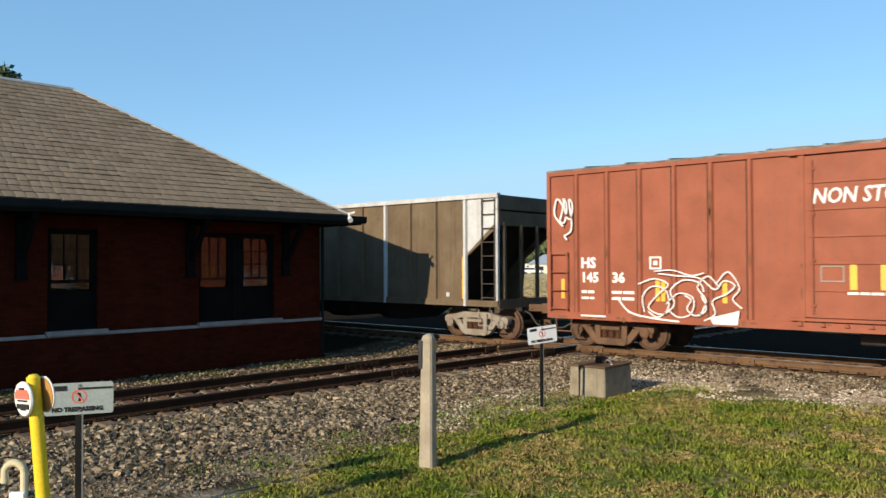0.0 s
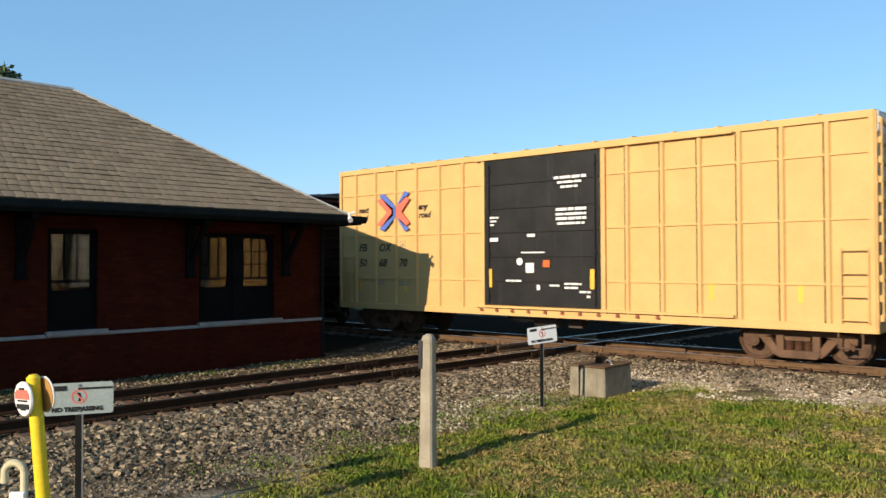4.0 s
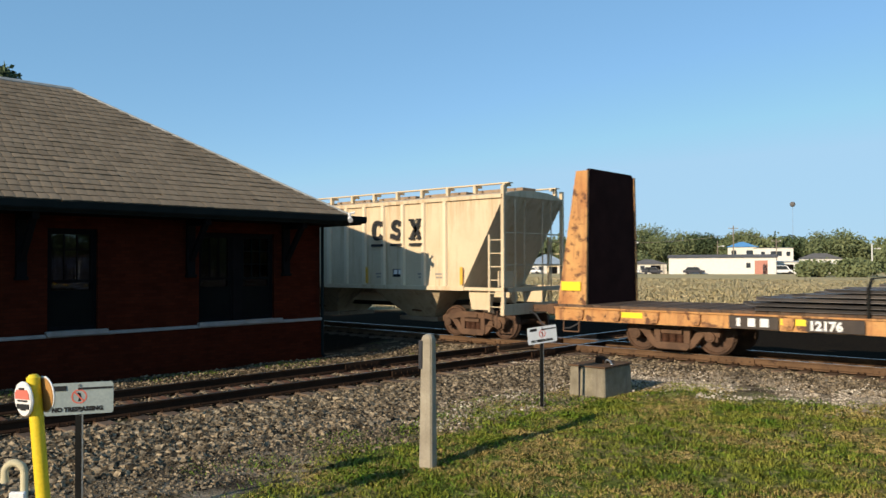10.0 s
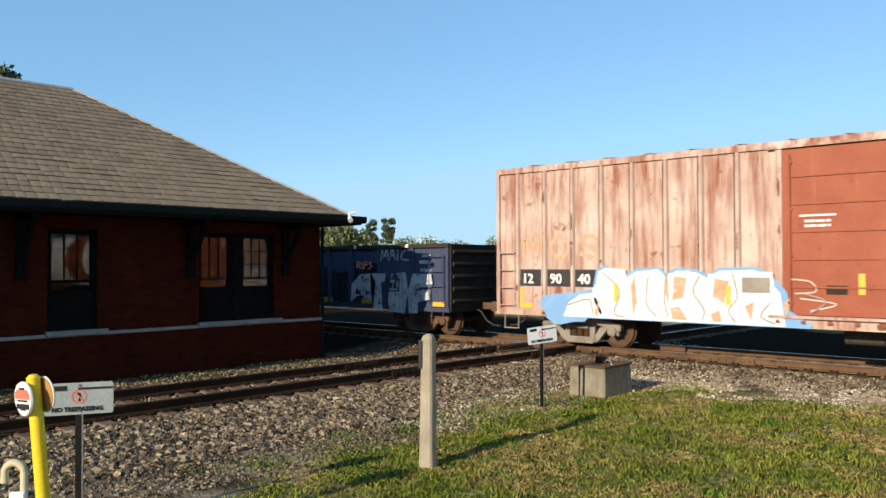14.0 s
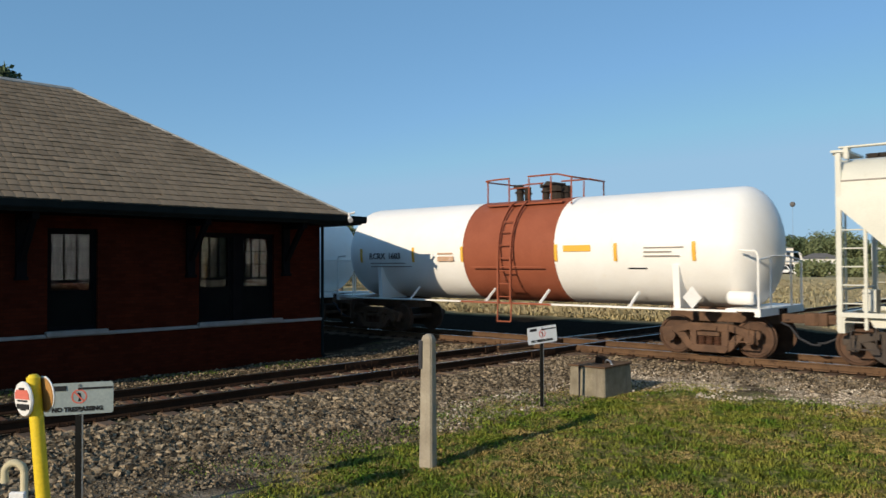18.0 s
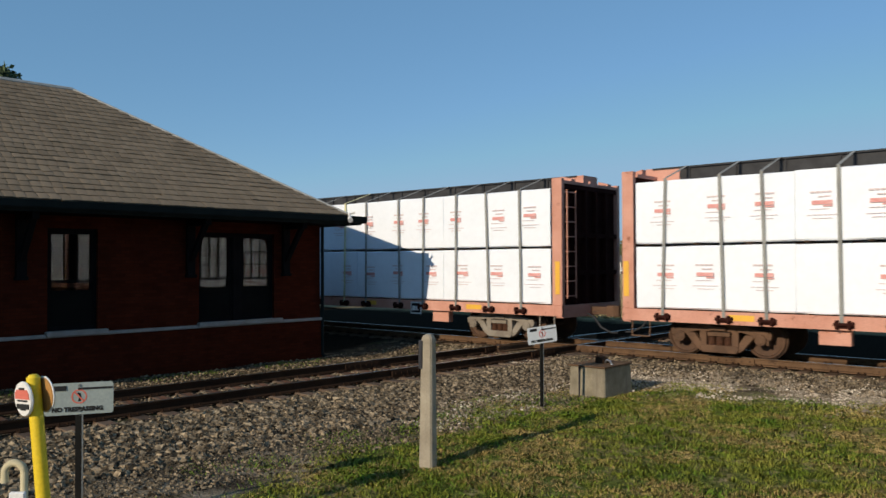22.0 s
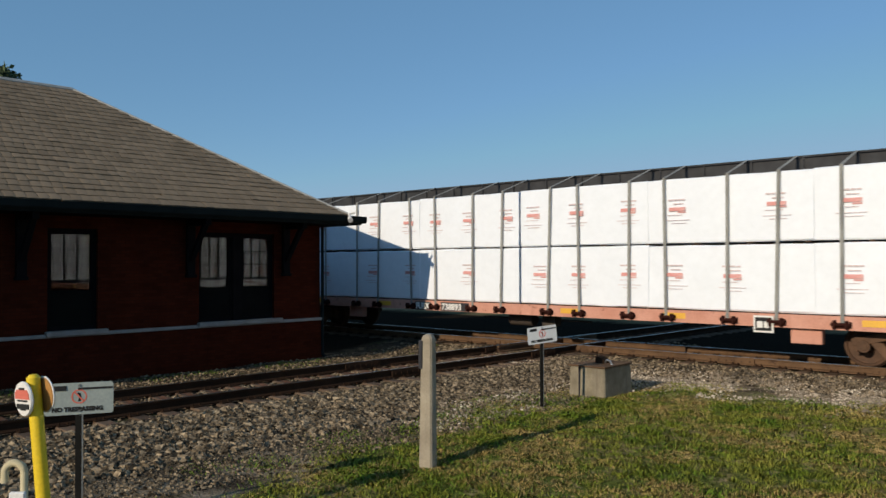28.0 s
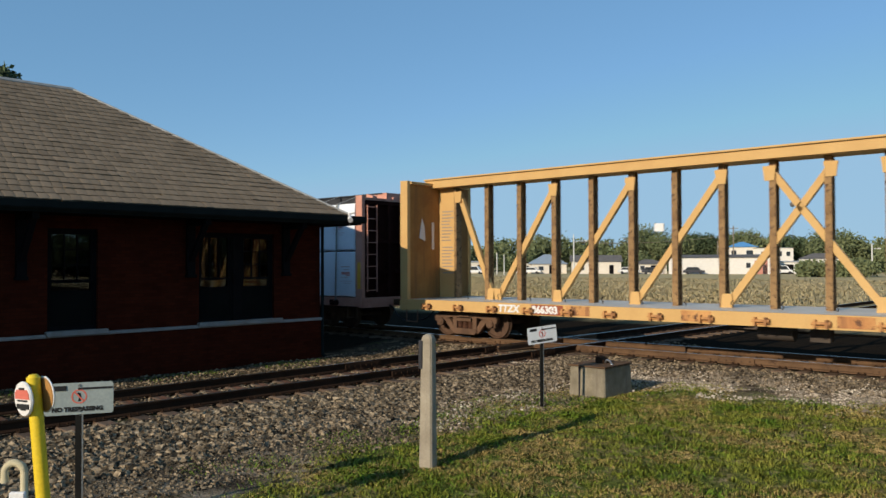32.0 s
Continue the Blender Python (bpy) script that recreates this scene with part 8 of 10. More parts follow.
def beam_frame(car, L, m_frame, m_end, m_chord, m_post, winch_x, m_winch, zd=1.06, z_chord=4.02, z_top=4.50, half_w=0.33, x_in=0.25, post_top=4.36, shift=0.33, bulk_top=4.22):
    for sg in (1, -1):
        part("side_sill", one(box, 0, L, *sorted((sg * 1.44, sg * 1.54)), 0.78, zd), m_frame, car)
    pk = shared("winch_" + m_frame.name, lambda b: (box(b, -0.14, -0.09, -0.12, 0.0, 0.80, 0.98), box(b, 0.09, 0.14, -0.12, 0.0, 0.80, 0.98), box(b, -0.17, 0.17, -0.03, 0.0, 0.82, 0.88), tube(b, (-0.18, -0.07, 0.90), (0.20, -0.07, 0.90), 0.035, 8), tube(b, (0.17, -0.07, 0.90), (0.20, -0.07, 0.90), 0.06, 8)), m_winch)
    for x in winch_x:
        part("winch", pk, m_winch, car, at=pose(x, -1.54, 0))
    part("deck", one(box, 0.1, L - 0.1, -1.44, 1.44, zd - 0.08, zd), M_UNDER if m_frame != M_YEL else M_GREY, car)
    for x in (0.0, L):
        sg = 1 if x == 0 else -1
        e = part("bulkhead", one(box, *sorted((x + sg * 0.12, x + sg * 0.28)), -1.40, 1.40, zd, bulk_top), m_end, car, "end bulkhead with angled posts")
        for yy in (-1.46, 1.46):
            part("bulkhead_post", one(box, *sorted((x, x + sg * 0.30)), yy - 0.07, yy + 0.07, zd, post_top), m_frame, e, bevel=0.01)
        bm = bmesh.new()
        for yy in (-0.8, -0.27, 0.27, 0.8):
            box(bm, *sorted((x, x + sg * 0.12)), yy - 0.06, yy + 0.06, zd, 4.1)
        for z in (1.9, 2.9, 4.16):
            box(bm, *sorted((x + sg * 0.02, x + sg * 0.12)), -1.38, 1.38, z - 0.06, z + 0.06)
        part("bulkhead_rib", bm, m_end, e)
        part("bulkhead_cap", one(box, *sorted((x - sg * 0.0, x + sg * 0.36)), -1.40, 1.40, bulk_top + 0.002, bulk_top + 0.08), m_frame, e)
        for yy in (-0.95, 0.0, 0.95) if bulk_top < 4.5 else ():
            part("cap_bracket", one(prism, [(x, bulk_top + 0.08), (x + sg * 0.3, bulk_top + 0.08), (x + sg * 0.3, bulk_top + 0.22), (x, bulk_top + 0.14)] if sg > 0 else [(x + sg * 0.3, bulk_top + 0.08), (x, bulk_top + 0.08), (x, bulk_top + 0.14), (x + sg * 0.3, bulk_top + 0.22)], yy - 0.1, yy + 0.1), m_frame, e)
        ladder(car, x - sg * 0.02 if x else x - 0.06, -1.3, 1.3, 4.0, 0.42, m_frame, "y") if x else None
        part("end_sill", one(box, *sorted((x, x + sg * 0.2)), -1.5, 1.5, 0.74, zd - 0.003), m_frame, car)
    part("top_chord", one(box, x_in, L - x_in, -half_w, half_w, z_chord + 0.1, z_top), m_chord, car)
    part("chord_flange", one(box, x_in, L - x_in, -half_w - 0.06, half_w + 0.06, z_top - 0.02, z_top + 0.02), m_chord, car)
    half = 0.075
    pm = shared("beam_post_" + m_post.name, lambda b: prism(b, [(-half, -0.13), (half, -0.13), (half, -0.09), (0.02, -0.09), (0.02, 0.09), (half, 0.09), (half, 0.13), (-half, 0.13), (-half, 0.09), (-0.02, 0.09), (-0.02, -0.09), (-half, -0.09)], zd, z_chord + 0.1, "z"), m_post)
    xs = [2.12 + 1.192 * i for i in range(16)]
    for x in xs:
        part("centre_post", pm, m_post, car, at=pose(x + (L - 22.78) / 2 + shift, 0, 0))
    return xs


def lumber_load(s, L, seed, yellow, group_label):
    """Two tiers of wrapped packs on both sides of the beam, with straps."""
    rnd = random.Random(seed)
    ld = empty("lumber_load", "white plastic-wrapped lumber packs strapped in two tiers" + group_label, "lumber packs", "lumber loads on the train", at=pose(s - gone(0), 0, 0))
    x0, x1 = 0.36, L - 0.36
    halves = ((x0, L / 2 - 0.12), (L / 2 - 0.06, x1))
    spans = [(a + (b - a) * i / 3, (b - a) / 3, k) for k, (a, b) in enumerate(halves) for i in range(3)]
    prints = shared("print_red", lambda b: (box(b, -0.20, 0.20, -0.004, 0.004, 0.0, 0.085), box(b, 0.02, 0.20, -0.004, 0.004, -0.045, -0.012)), M_PRINT)
    lines = [shared("print_line_%d" % k, lambda b, w=w, h=h: [box(b, u, min(w, u + 0.09), -0.004, 0.004, 0, h) for u in np.arange(-w, w - 0.02, 0.105)], M_PGREY) for k, (w, h) in enumerate(((0.21, 0.034), (0.12, 0.026), (0.29, 0.014), (0.18, 0.014)))]
    for tier, (za, zb) in enumerate(((1.09, 2.565), (2.605, 4.08))):
        for sg in (-1, 1):
            for i, (x, w, k) in enumerate(spans):
                top = zb + (0.035 * k if tier else 0) - rnd.uniform(0, 0.03)
                def pack(bm, w=w, za=za, top=top, sg=sg):
                    nx = 7
                    front, back = [], []
                    for j in range(nx + 1):
                        xx = 0.002 + (w - 0.004) * j / nx
                        col = []
                        for zz in (za, za + 0.03, (za + top) / 2, top - 0.03, top):
                            yy = 1.50 + rnd.uniform(-0.012, 0.012) - (0.03 if zz in (za, top) else 0)
                            col.append(bm.verts.new((xx, sg * yy, zz + rnd.uniform(-0.008, 0.008))))
                        front.append(col)
                        back.append([bm.verts.new((xx, sg * 0.16, zz)) for zz in (za, top)])
                    for j in range(nx):
                        a, b = front[j], front[j + 1]
                        for q in range(4):
                            bm.faces.new((a[q], b[q], b[q + 1], a[q + 1]))
                        bm.faces.new((a[4], b[4], back[j + 1][1], back[j][1]))
                        bm.faces.new((a[0], back[j][0], back[j + 1][0], b[0]))
                        bm.faces.new((back[j][0], back[j][1], back[j + 1][1], back[j + 1][0]))
                    for c, d in ((front[0], back[0]), (front[-1], back[-1])):
                        bm.faces.new((*c, d[1], d[0]))
                bm = bmesh.new()
                pack(bm)
                p = part("lumber_pack", bm, M_WRAP, ld, at=pose(x, 0, 0))
                if sg < 0:
                    for j in range(3):
                        if rnd.random() < 0.92:
                            xx = w * (j + 0.5) / 3 + rnd.uniform(-0.22, 0.22)
                            zz = (za + top) / 2 - 0.02 + rnd.uniform(0.0, 0.06)
                            part("printed_mark", prints, M_PRINT, p, at=pose(xx, -1.521, zz))
                            for q, dz, dx in ((0, 0.24, 0.0), (1, 0.15, 0.04), (3, -0.10, -0.05), (2, -0.22, 0.0), (3, -0.29, 0.02)):
                                part("printed_line", lines[q], M_PGREY, p, at=pose(xx + dx + rnd.uniform(-0.02, 0.02), -1.521, zz + dz))
    # bearers between the tiers and on the deck
    br = shared("bearer", lambda b: box(b, -0.045, 0.045, -1.46, 1.46, 0, 0.024), M_TIE)
    for i in range(19):
        xx = x0 + 0.25 + (x1 - x0 - 0.5) * i / 18
        part("bearer", br, M_TIE, ld, at=pose(xx, 0, 2.572))
        part("bearer", br, M_TIE, ld, at=pose(xx, 0, 1.064))
    # straps
    for n, base in enumerate(STRAP_X):
        xx = base + rnd.uniform(-0.04, 0.04)
        lean = rnd.uniform(-0.12, 0.12)
        m = M_STRAPY if yellow == "all" or n in yellow else M_STRAP
        for sg in (-1, 1):
            bm = bmesh.new()
            pts = [(xx + lean + 0.03, sg * 0.40, 4.52), (xx + lean, sg * 1.545, 4.12), (xx + lean * 0.5, sg * 1.55, 2.58), (xx, sg * 1.56, 0.92)]
            rows = []
            for q in pts:
                q = Vector(q)
                rows.append([bm.verts.new(q + Vector(d)) for d in ((-0.036, 0, 0), (0.036, 0, 0), (0.036, sg * 0.007, 0.004), (-0.036, sg * 0.007, 0.004))])
            for p, q in zip(rows, rows[1:]):
                for j in range(4):
                    bm.faces.new((p[j], p[(j + 1) % 4], q[(j + 1) % 4], q[j]))
            bm.faces.new(rows[0])
            bm.faces.new(rows[-1][::-1])
            part("strap", bm, m, ld, "yellow webbing strap" if m == M_STRAPY else "grey webbing strap")
    CARS.append((ld, s, L, []))


def loaded_centrebeam(s, number, seed, yellow, note):
    L = 22.78
    car = new_car("centrebeam_flatcar", "faded pink-red centre-beam flatcar with end bulkheads" + note, s, L, trucks=(2.2, 2.33), tmat=M_TRUCKG if seed == 1 else M_TRUCK, seat=0.72)
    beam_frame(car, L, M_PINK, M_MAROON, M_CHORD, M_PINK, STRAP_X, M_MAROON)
    x = 7.48
    bars(car, x, -1.545, 0.79, [(0, 0, 0.62, 0.24)], M_SBLACK, "painted_panel")
    bars(car, x + 1.02, -1.545, 0.79, [(0, 0, 1.05, 0.24)], M_SBLACK, "painted_panel")
    words("FURX", 0.25, M_WINK, car, x + 0.04, -1.553, 0.82, bold=0.008, wide=0.84)
    words(number, 0.25, M_WINK, car, x + 1.06, -1.553, 0.82, bold=0.008)
    bars(car, 17.5, -1.60, 0.66, [(0, 0, 0.42, 0.36)], M_WINK, "placard")
    bars(car, 17.54, -1.61, 0.70, [(0, 0, 0.34, 0.28)], M_INK, "placard")
    bars(car, 17.58, -1.62, 0.74, [(0, 0.02, 0.12, 0.14), (0.15, 0.02, 0.1, 0.14)], M_WINK)
    for xx in (2.6, 5.9, 12.6, 15.4, 19.6):
        bars(car, xx, -1.545, 0.87, [(0, 0, 0.55, 0.13)], M_REFL, "reflector")
    for xx in (0.04, L - 0.2):
        bars(car, xx, -1.54, 1.35, [(0, 0, 0.14, 0.85)], M_REFL, "reflector")
    for xx in (4.4, 18.2):
        part("tool_box", one(box, xx, xx + 0.62, -1.40, -1.2, 0.45, 0.78), M_PINK, car, bevel=0.01)
    for a, b in ((0.05, 0.95), (L - 0.95, L - 0.05)):
        part("chord_end", one(box, a, b, -0.36, 0.36, 4.13, 4.515), M_PINK, car, "pink painted end of the top beam")
    for i in range(19):
        xx = 1.2 + (L - 2.4) * i / 18
        part("chord_stiffener", one(box, xx - 0.02, xx + 0.02, -0.375, -0.332, 4.13, 4.48), M_CHORD, car)
    brake_gear(car, 10.5)
    lumber_load(s, L, seed, yellow, note)


loaded_centrebeam(199.544, "738984", 1, (11,), "")
loaded_centrebeam(224.04, "738895", 2, (), "")
loaded_centrebeam(248.547, "738889", 4, "all", ", yellow straps")
loaded_centrebeam(273.063, "738893", 6, (), "")
loaded_centrebeam(297.557, "738927", 7, (4, 5, 6, 8), ", grey and yellow straps")


def empty_centrebeam():
    L = 22.78
    car = new_car("empty_centrebeam_flatcar", "empty yellow centre-beam flatcar with brown posts and braces", 322.05, L, trucks=(2.2, 2.2), tmat=M_TRUCK, seat=0.72)
    beam_frame(car, L, M_YEL, M_YELD, M_YEL, M_POSTB, [1.12 + 1.21 * i for i in range(18)], M_FLAT, zd=1.08, z_chord=4.42, z_top=4.78, half_w=0.42, x_in=0.02, post_top=4.68, shift=0.13, bulk_top=4.58)
    for x0, x1, up in ((1.14, 2.42, False), (2.65, 4.62, True), (4.75, 7.0, True), (7.12, 9.4, True), (9.52, 11.85, True)):
        for a, b in (((x0, x1), up), ((22.38 - x0, 22.38 - x1), up)):
            bm = bmesh.new()
            za, zb = (1.15, 4.3) if b else (4.3, 1.15)
            bar(bm, (a[0], -0.02, za), (a[1], -0.02, zb), 0.13, 0.16)
            part("brace", bm, M_YEL, car, "yellow diagonal brace")
            for xx, zz in ((a[0], za), (a[1], zb)):
                s = 1 if zz > 3 else -1
                pts = [(xx - 0.15, zz + s * 0.08), (xx + 0.15, zz + s * 0.08), (xx + 0.11, zz - s * 0.26), (xx - 0.11, zz - s * 0.26)]
                part("gusset", one(prism, pts, -0.15, -0.11), M_YEL, car)
    part("placard_panel", one(box, 0.31, 0.97, -0.05, 0.05, 1.10, 4.50), M_YEL, car, "yellow panel with small print")
    part("panel_edge", one(box, 0.972, 1.06, -0.13, 0.13, 1.10, 4.50), M_POSTB, car)
    rnd = random.Random(2)
    bars(car, 0.38, -0.058, 1.85, [(rnd.uniform(0, 0.06), 0.1 * i + (0.12 if i > 8 else 0), rnd.uniform(0.32, 0.48), 0.032) for i in range(19)], M_GINK)
    words("TTZX", 0.27, M_WINK, car, 3.74, -1.55, 0.84, bold=0.012, shear=0.15)
    words("866303", 0.27, M_WINK, car, 4.86, -1.552, 0.84, bold=0.012)
    bars(car, 4.84, -1.544, 0.8, [(0, 0, 0.98, 0.26)], M_BAND, "painted_panel")
    for xx in (5.9, 9.0, 12.3, 15.4):
        bars(car, xx, -1.544, 0.82, [(0, 0, 0.7, 0.24)], M_FLAT, "painted_panel")
    bm = bmesh.new()
    prism(bm, [(-0.98, 2.95), (-0.70, 2.85), (-0.74, 3.30), (-0.86, 3.55)], 0.282, 0.292, "x")
    part("paper_notice", bm, M_WINK, car, "torn white paper notice")
    part("paper_notice", one(box, 0.282, 0.292, -0.40, -0.30, 2.6, 3.45), M_WINK, car, "narrow white paper notice")
    part("wrapper", one(box, 7.7, 7.95, -0.2, -0.16, 2.95, 3.15), M_WINK, car, "white wrapper on a post")
    sw = shared("chain", lambda b: hose(b, [(0, -0.6, 1.1), (0.03, -0.62, 1.16), (-0.03, -0.6, 1.2), (0.02, -0.58, 1.28)], 0.012, 5), M_UNDER)
    for i in range(18):
        part("tie_down_chain", sw, M_UNDER, car, at=pose(1.9 + 1.13 * i, 0, 0))
    brake_gear(car, 10.5)


empty_centrebeam()


# ---------------- distance ----------------
def leaves_mesh(name, centres, radii, count, size, mat, seed, flat=1.0, droop=0.0):
    """Many small leaf faces scattered through lobes, thicker towards their skins."""
    r = np.random.default_rng(seed)
    c = np.asarray(centres, float)
    R = np.asarray(radii, float)
    wgt = R ** 2
    k = r.choice(len(c), count, p=wgt / wgt.sum())
    d = r.normal(size=(count, 3))
    d /= np.linalg.norm(d, axis=1)[:, None]
    rad = R[k] * (0.35 + 0.65 * r.random(count) ** 0.4) * (1 + 0.18 * r.normal(size=count))
    p = c[k] + d * rad[:, None] * np.array([1, 1, flat])
    a = r.normal(size=(count, 3))
    a /= np.linalg.norm(a, axis=1)[:, None]
    b = np.cross(a, r.normal(size=(count, 3)))
    b /= np.linalg.norm(b, axis=1)[:, None]
    s = size * (0.6 + 0.8 * r.random(count))
    a, b = a * s[:, None], b * (s * 0.55)[:, None]
    v = np.stack([p - a, p + b, p + a, p - b], 1).reshape(-1, 3)
    f = np.arange(count * 4).reshape(-1, 4)
    me = bpy.data.meshes.new(name)
    me.from_pydata(v.tolist(), [], f.tolist())
    me.materials.append(mat)
    return me


def tree(x, y, h, w, seed, label, mat=None, base=-0.4, trunk=0.35, leaf=0.35, count=2600, name="tree"):
    r = random.Random(seed)
    t = empty(name, label, "tree", at=pose(x, y, base))
    bm = bmesh.new()
    pts = [Vector((0, 0, 0)), Vector((r.uniform(-0.2, 0.2), r.uniform(-0.2, 0.2), h * 0.25)), Vector((r.uniform(-0.4, 0.4), r.uniform(-0.4, 0.4), h * 0.55))]
    rr = trunk
    for a, b in zip(pts, pts[1:]):
        tube(bm, a, b, rr, 8, rr * 0.75)
        rr *= 0.75
    lobes, rad = [], []
    for i in range(9):
        a = 2 * math.pi * i / 9 + r.uniform(-0.3, 0.3)
        q = Vector((math.cos(a) * w * r.uniform(0.2, 0.42), math.sin(a) * w * r.uniform(0.2, 0.42), h * r.uniform(0.45, 0.85)))
        tube(bm, pts[1 + i % 2], q, rr * 0.6, 6, rr * 0.2)
        lobes.append(q)
        rad.append(w * r.uniform(0.15, 0.24))
    part("trunk", bm, M_BARK, t)
    lobes.append(Vector((0, 0, h * 0.86)))
    rad.append(w * 0.2)
    part("crown", leaves_mesh("crown", lobes, rad, count, leaf, mat or M_LEAF, seed), mat or M_LEAF, t)
    return t


tree(-59.9, 0.4, 19.3, 5.6, 3, "dark broadleaf tree behind the depot roof", M_LEAFD, count=9000, leaf=0.2)
tree(-105, 197, 11.6, 18, 5, "wide spreading oak with grey limbs", count=9000, leaf=0.32)
tree(-92, 205, 9.6, 14, 6, "dense green oak beyond the field", M_LEAFD, count=9000, leaf=0.32)
tree(-82, 203, 9.8, 15, 7, "tall green oak beyond the field", count=9000, leaf=0.32)
tree(-53, 190, 8.4, 16, 8, "broad green oak by the houses", count=9000, leaf=0.32)
tree(-37, 188, 8.2, 15, 9, "broad green oak by the houses", count=9000, leaf=0.32)
tree(-56.3, 30.8, 6.8, 6.2, 31, "bushy green tree beside the palm", count=6000, leaf=0.2)
tree(-68, 200, 9.0, 11, 10, "rounded dark tree by the houses", M_LEAFD, count=2500, leaf=0.45)


def pine(x, y, h, seed):
    r = random.Random(seed)
    t = empty("pine", "tall thin pine with a sparse crown", "tree", at=pose(x, y, -0.4))
    bm = bmesh.new()
    tube(bm, (0, 0, 0), (0.2, 0, h), 0.28, 8, 0.08)
    lobes, rad = [], []
    for i in range(16):
        a, z = r.uniform(0, 6.28), h * r.uniform(0.55, 1.02)
        q = (math.cos(a) * r.uniform(0.3, 2.1), math.sin(a) * r.uniform(0.3, 2.1), z)
        tube(bm, (0.15, 0, z - 0.6), q, 0.07, 5, 0.03)
        lobes.append(q)
        rad.append(r.uniform(0.6, 1.2))
    part("trunk", bm, M_BARK, t)
    part("crown", leaves_mesh("needles", lobes, rad, 4200, 0.26, M_LEAFD, seed, 0.85), M_LEAFD, t)


pine(-166.8, 139.7, 14.6, 21)
pine(-163.2, 143.4, 15.0, 22)
pine(-171, 133, 12.5, 23)


def palm(x, y, h, seed, spread=2.6):
    r = random.Random(seed)
    t = empty("cabbage_palm", "bushy yellow-green cabbage palm with old fronds hanging", "palm tree", at=pose(x, y, -0.4))
    bm = bmesh.new()
    tube(bm, (0, 0, 0), (0.15, 0.1, h - 1.4), 0.24, 10, 0.2)
    part("trunk", bm, M_BARK, t)
    bm = bmesh.new()
    for i in range(190):
        a, e = r.uniform(0, 6.283), r.uniform(-0.9, 1.3)
        d = Vector((math.cos(a) * math.cos(e), math.sin(a) * math.cos(e), math.sin(e)))
        side = d.cross(Vector((0, 0, 1))).normalized()
        base = Vector((0.15, 0.1, h - 1.9 + r.uniform(-2.2, 0.3)))
        ln = spread * r.uniform(0.6, 1.0)
        for k in range(9):
            f = (k - 4) / 4
            q = base + d * ln * 0.35
            tip = base + d * ln * (1 - 0.25 * abs(f)) + side * f * ln * 0.5 - Vector((0, 0, ln * 0.3 * (1 + abs(f))))
            w = side * 0.05
            bm.faces.new([bm.verts.new(c) for c in (q - w, q + w, tip)])
    part("frond_crown", bm, M_PALM, t)


palm(-67.5, 40.8, 6.9, 31, 3.4)
palm(-68.9, 42.0, 6.0, 30, 3.2)
palm(-70.5, 38.6, 5.4, 32, 2.4)
tree(-64, 43.6, 3.6, 5.5, 33, "dark shrub beside the palm", M_LEAFD, count=2500, leaf=0.25, trunk=0.12, name="shrub")
tree(-60, 42, 2.2, 5.0, 34, "low green shrub in dry grass", M_LEAF, count=1600, leaf=0.22, trunk=0.1, name="shrub")
tree(-41.5, 126, 2.0, 6, 35, "rounded green hedge shrub at the field edge", count=3500, leaf=0.3, trunk=0.12, name="shrub")
tree(-35, 128, 2.2, 7, 36, "rounded green hedge shrub at the field edge", count=3500, leaf=0.3, trunk=0.12, name="shrub")
tree(-28, 130, 2.0, 6, 37, "rounded green hedge shrub at the field edge", count=3000, leaf=0.3, trunk=0.12, name="shrub")
tree(-77, 66, 1.0, 3.6, 38, "low bush in the dry field", M_LEAFD, count=900, leaf=0.14, trunk=0.06, name="shrub")


def far_woods():
    r = np.random.default_rng(9)
    lobes, rad = [], []
    for i in range(150):
        t = r.random()
        x, y = -235 + 235 * t + r.normal() * 6, 150 + 100 * t + r.normal() * 9
        h = 6.5 + 4.0 * r.random() + 1.5 * math.sin(i * 0.7)
        for k in range(5):
            lobes.append((x + r.normal() * 2.5, y + r.normal() * 2.5, -0.4 + h * (0.25 + 0.6 * r.random())))
            rad.append(1.6 + 1.5 * r.random())
    me = leaves_mesh("far_woods", lobes, rad, 110000, 0.5, M_LEAF, 9)
    tagged(new("far_woods", me), "belt of mixed green woods along the horizon", "woods", kind="stuff")
    # belt out of view, added so the depot panes reflect something dark
    lobes, rad = [], []
    for i in range(80):
        t = r.random()
        x, y = 70 + 130 * t + r.normal() * 7, 150 - 215 * t + r.normal() * 7
        if abs(y) < 9:
            continue
        h = 8.5 + 4.5 * r.random()
        for k in range(6):
            lobes.append((x + r.normal() * 2.5, y + r.normal() * 2.5, -0.4 + h * (0.1 + 0.75 * r.random())))
            rad.append(2.0 + 1.5 * r.random())
    me = leaves_mesh("east_woods", lobes, rad, 42000, 0.75, M_LEAFD, 13)
    tagged(new("east_woods", me), "unseen belt of dark woods added for the window reflections", "woods", kind="stuff")
    lobes = [(x + r.normal() * 2, y + r.normal() * 2, 0.6 + r.random() * 1.6) for x, y in [(-235 + 210 * t, 146 + 60 * t) for t in r.random(160)]]
    me = leaves_mesh("hedge_belt", lobes, [1.5] * 160, 24000, 0.32, M_LEAFD, 11)
    tagged(new("hedge_belt", me), "dark scrub and hedges before the woods", "hedge", kind="stuff")


far_woods()


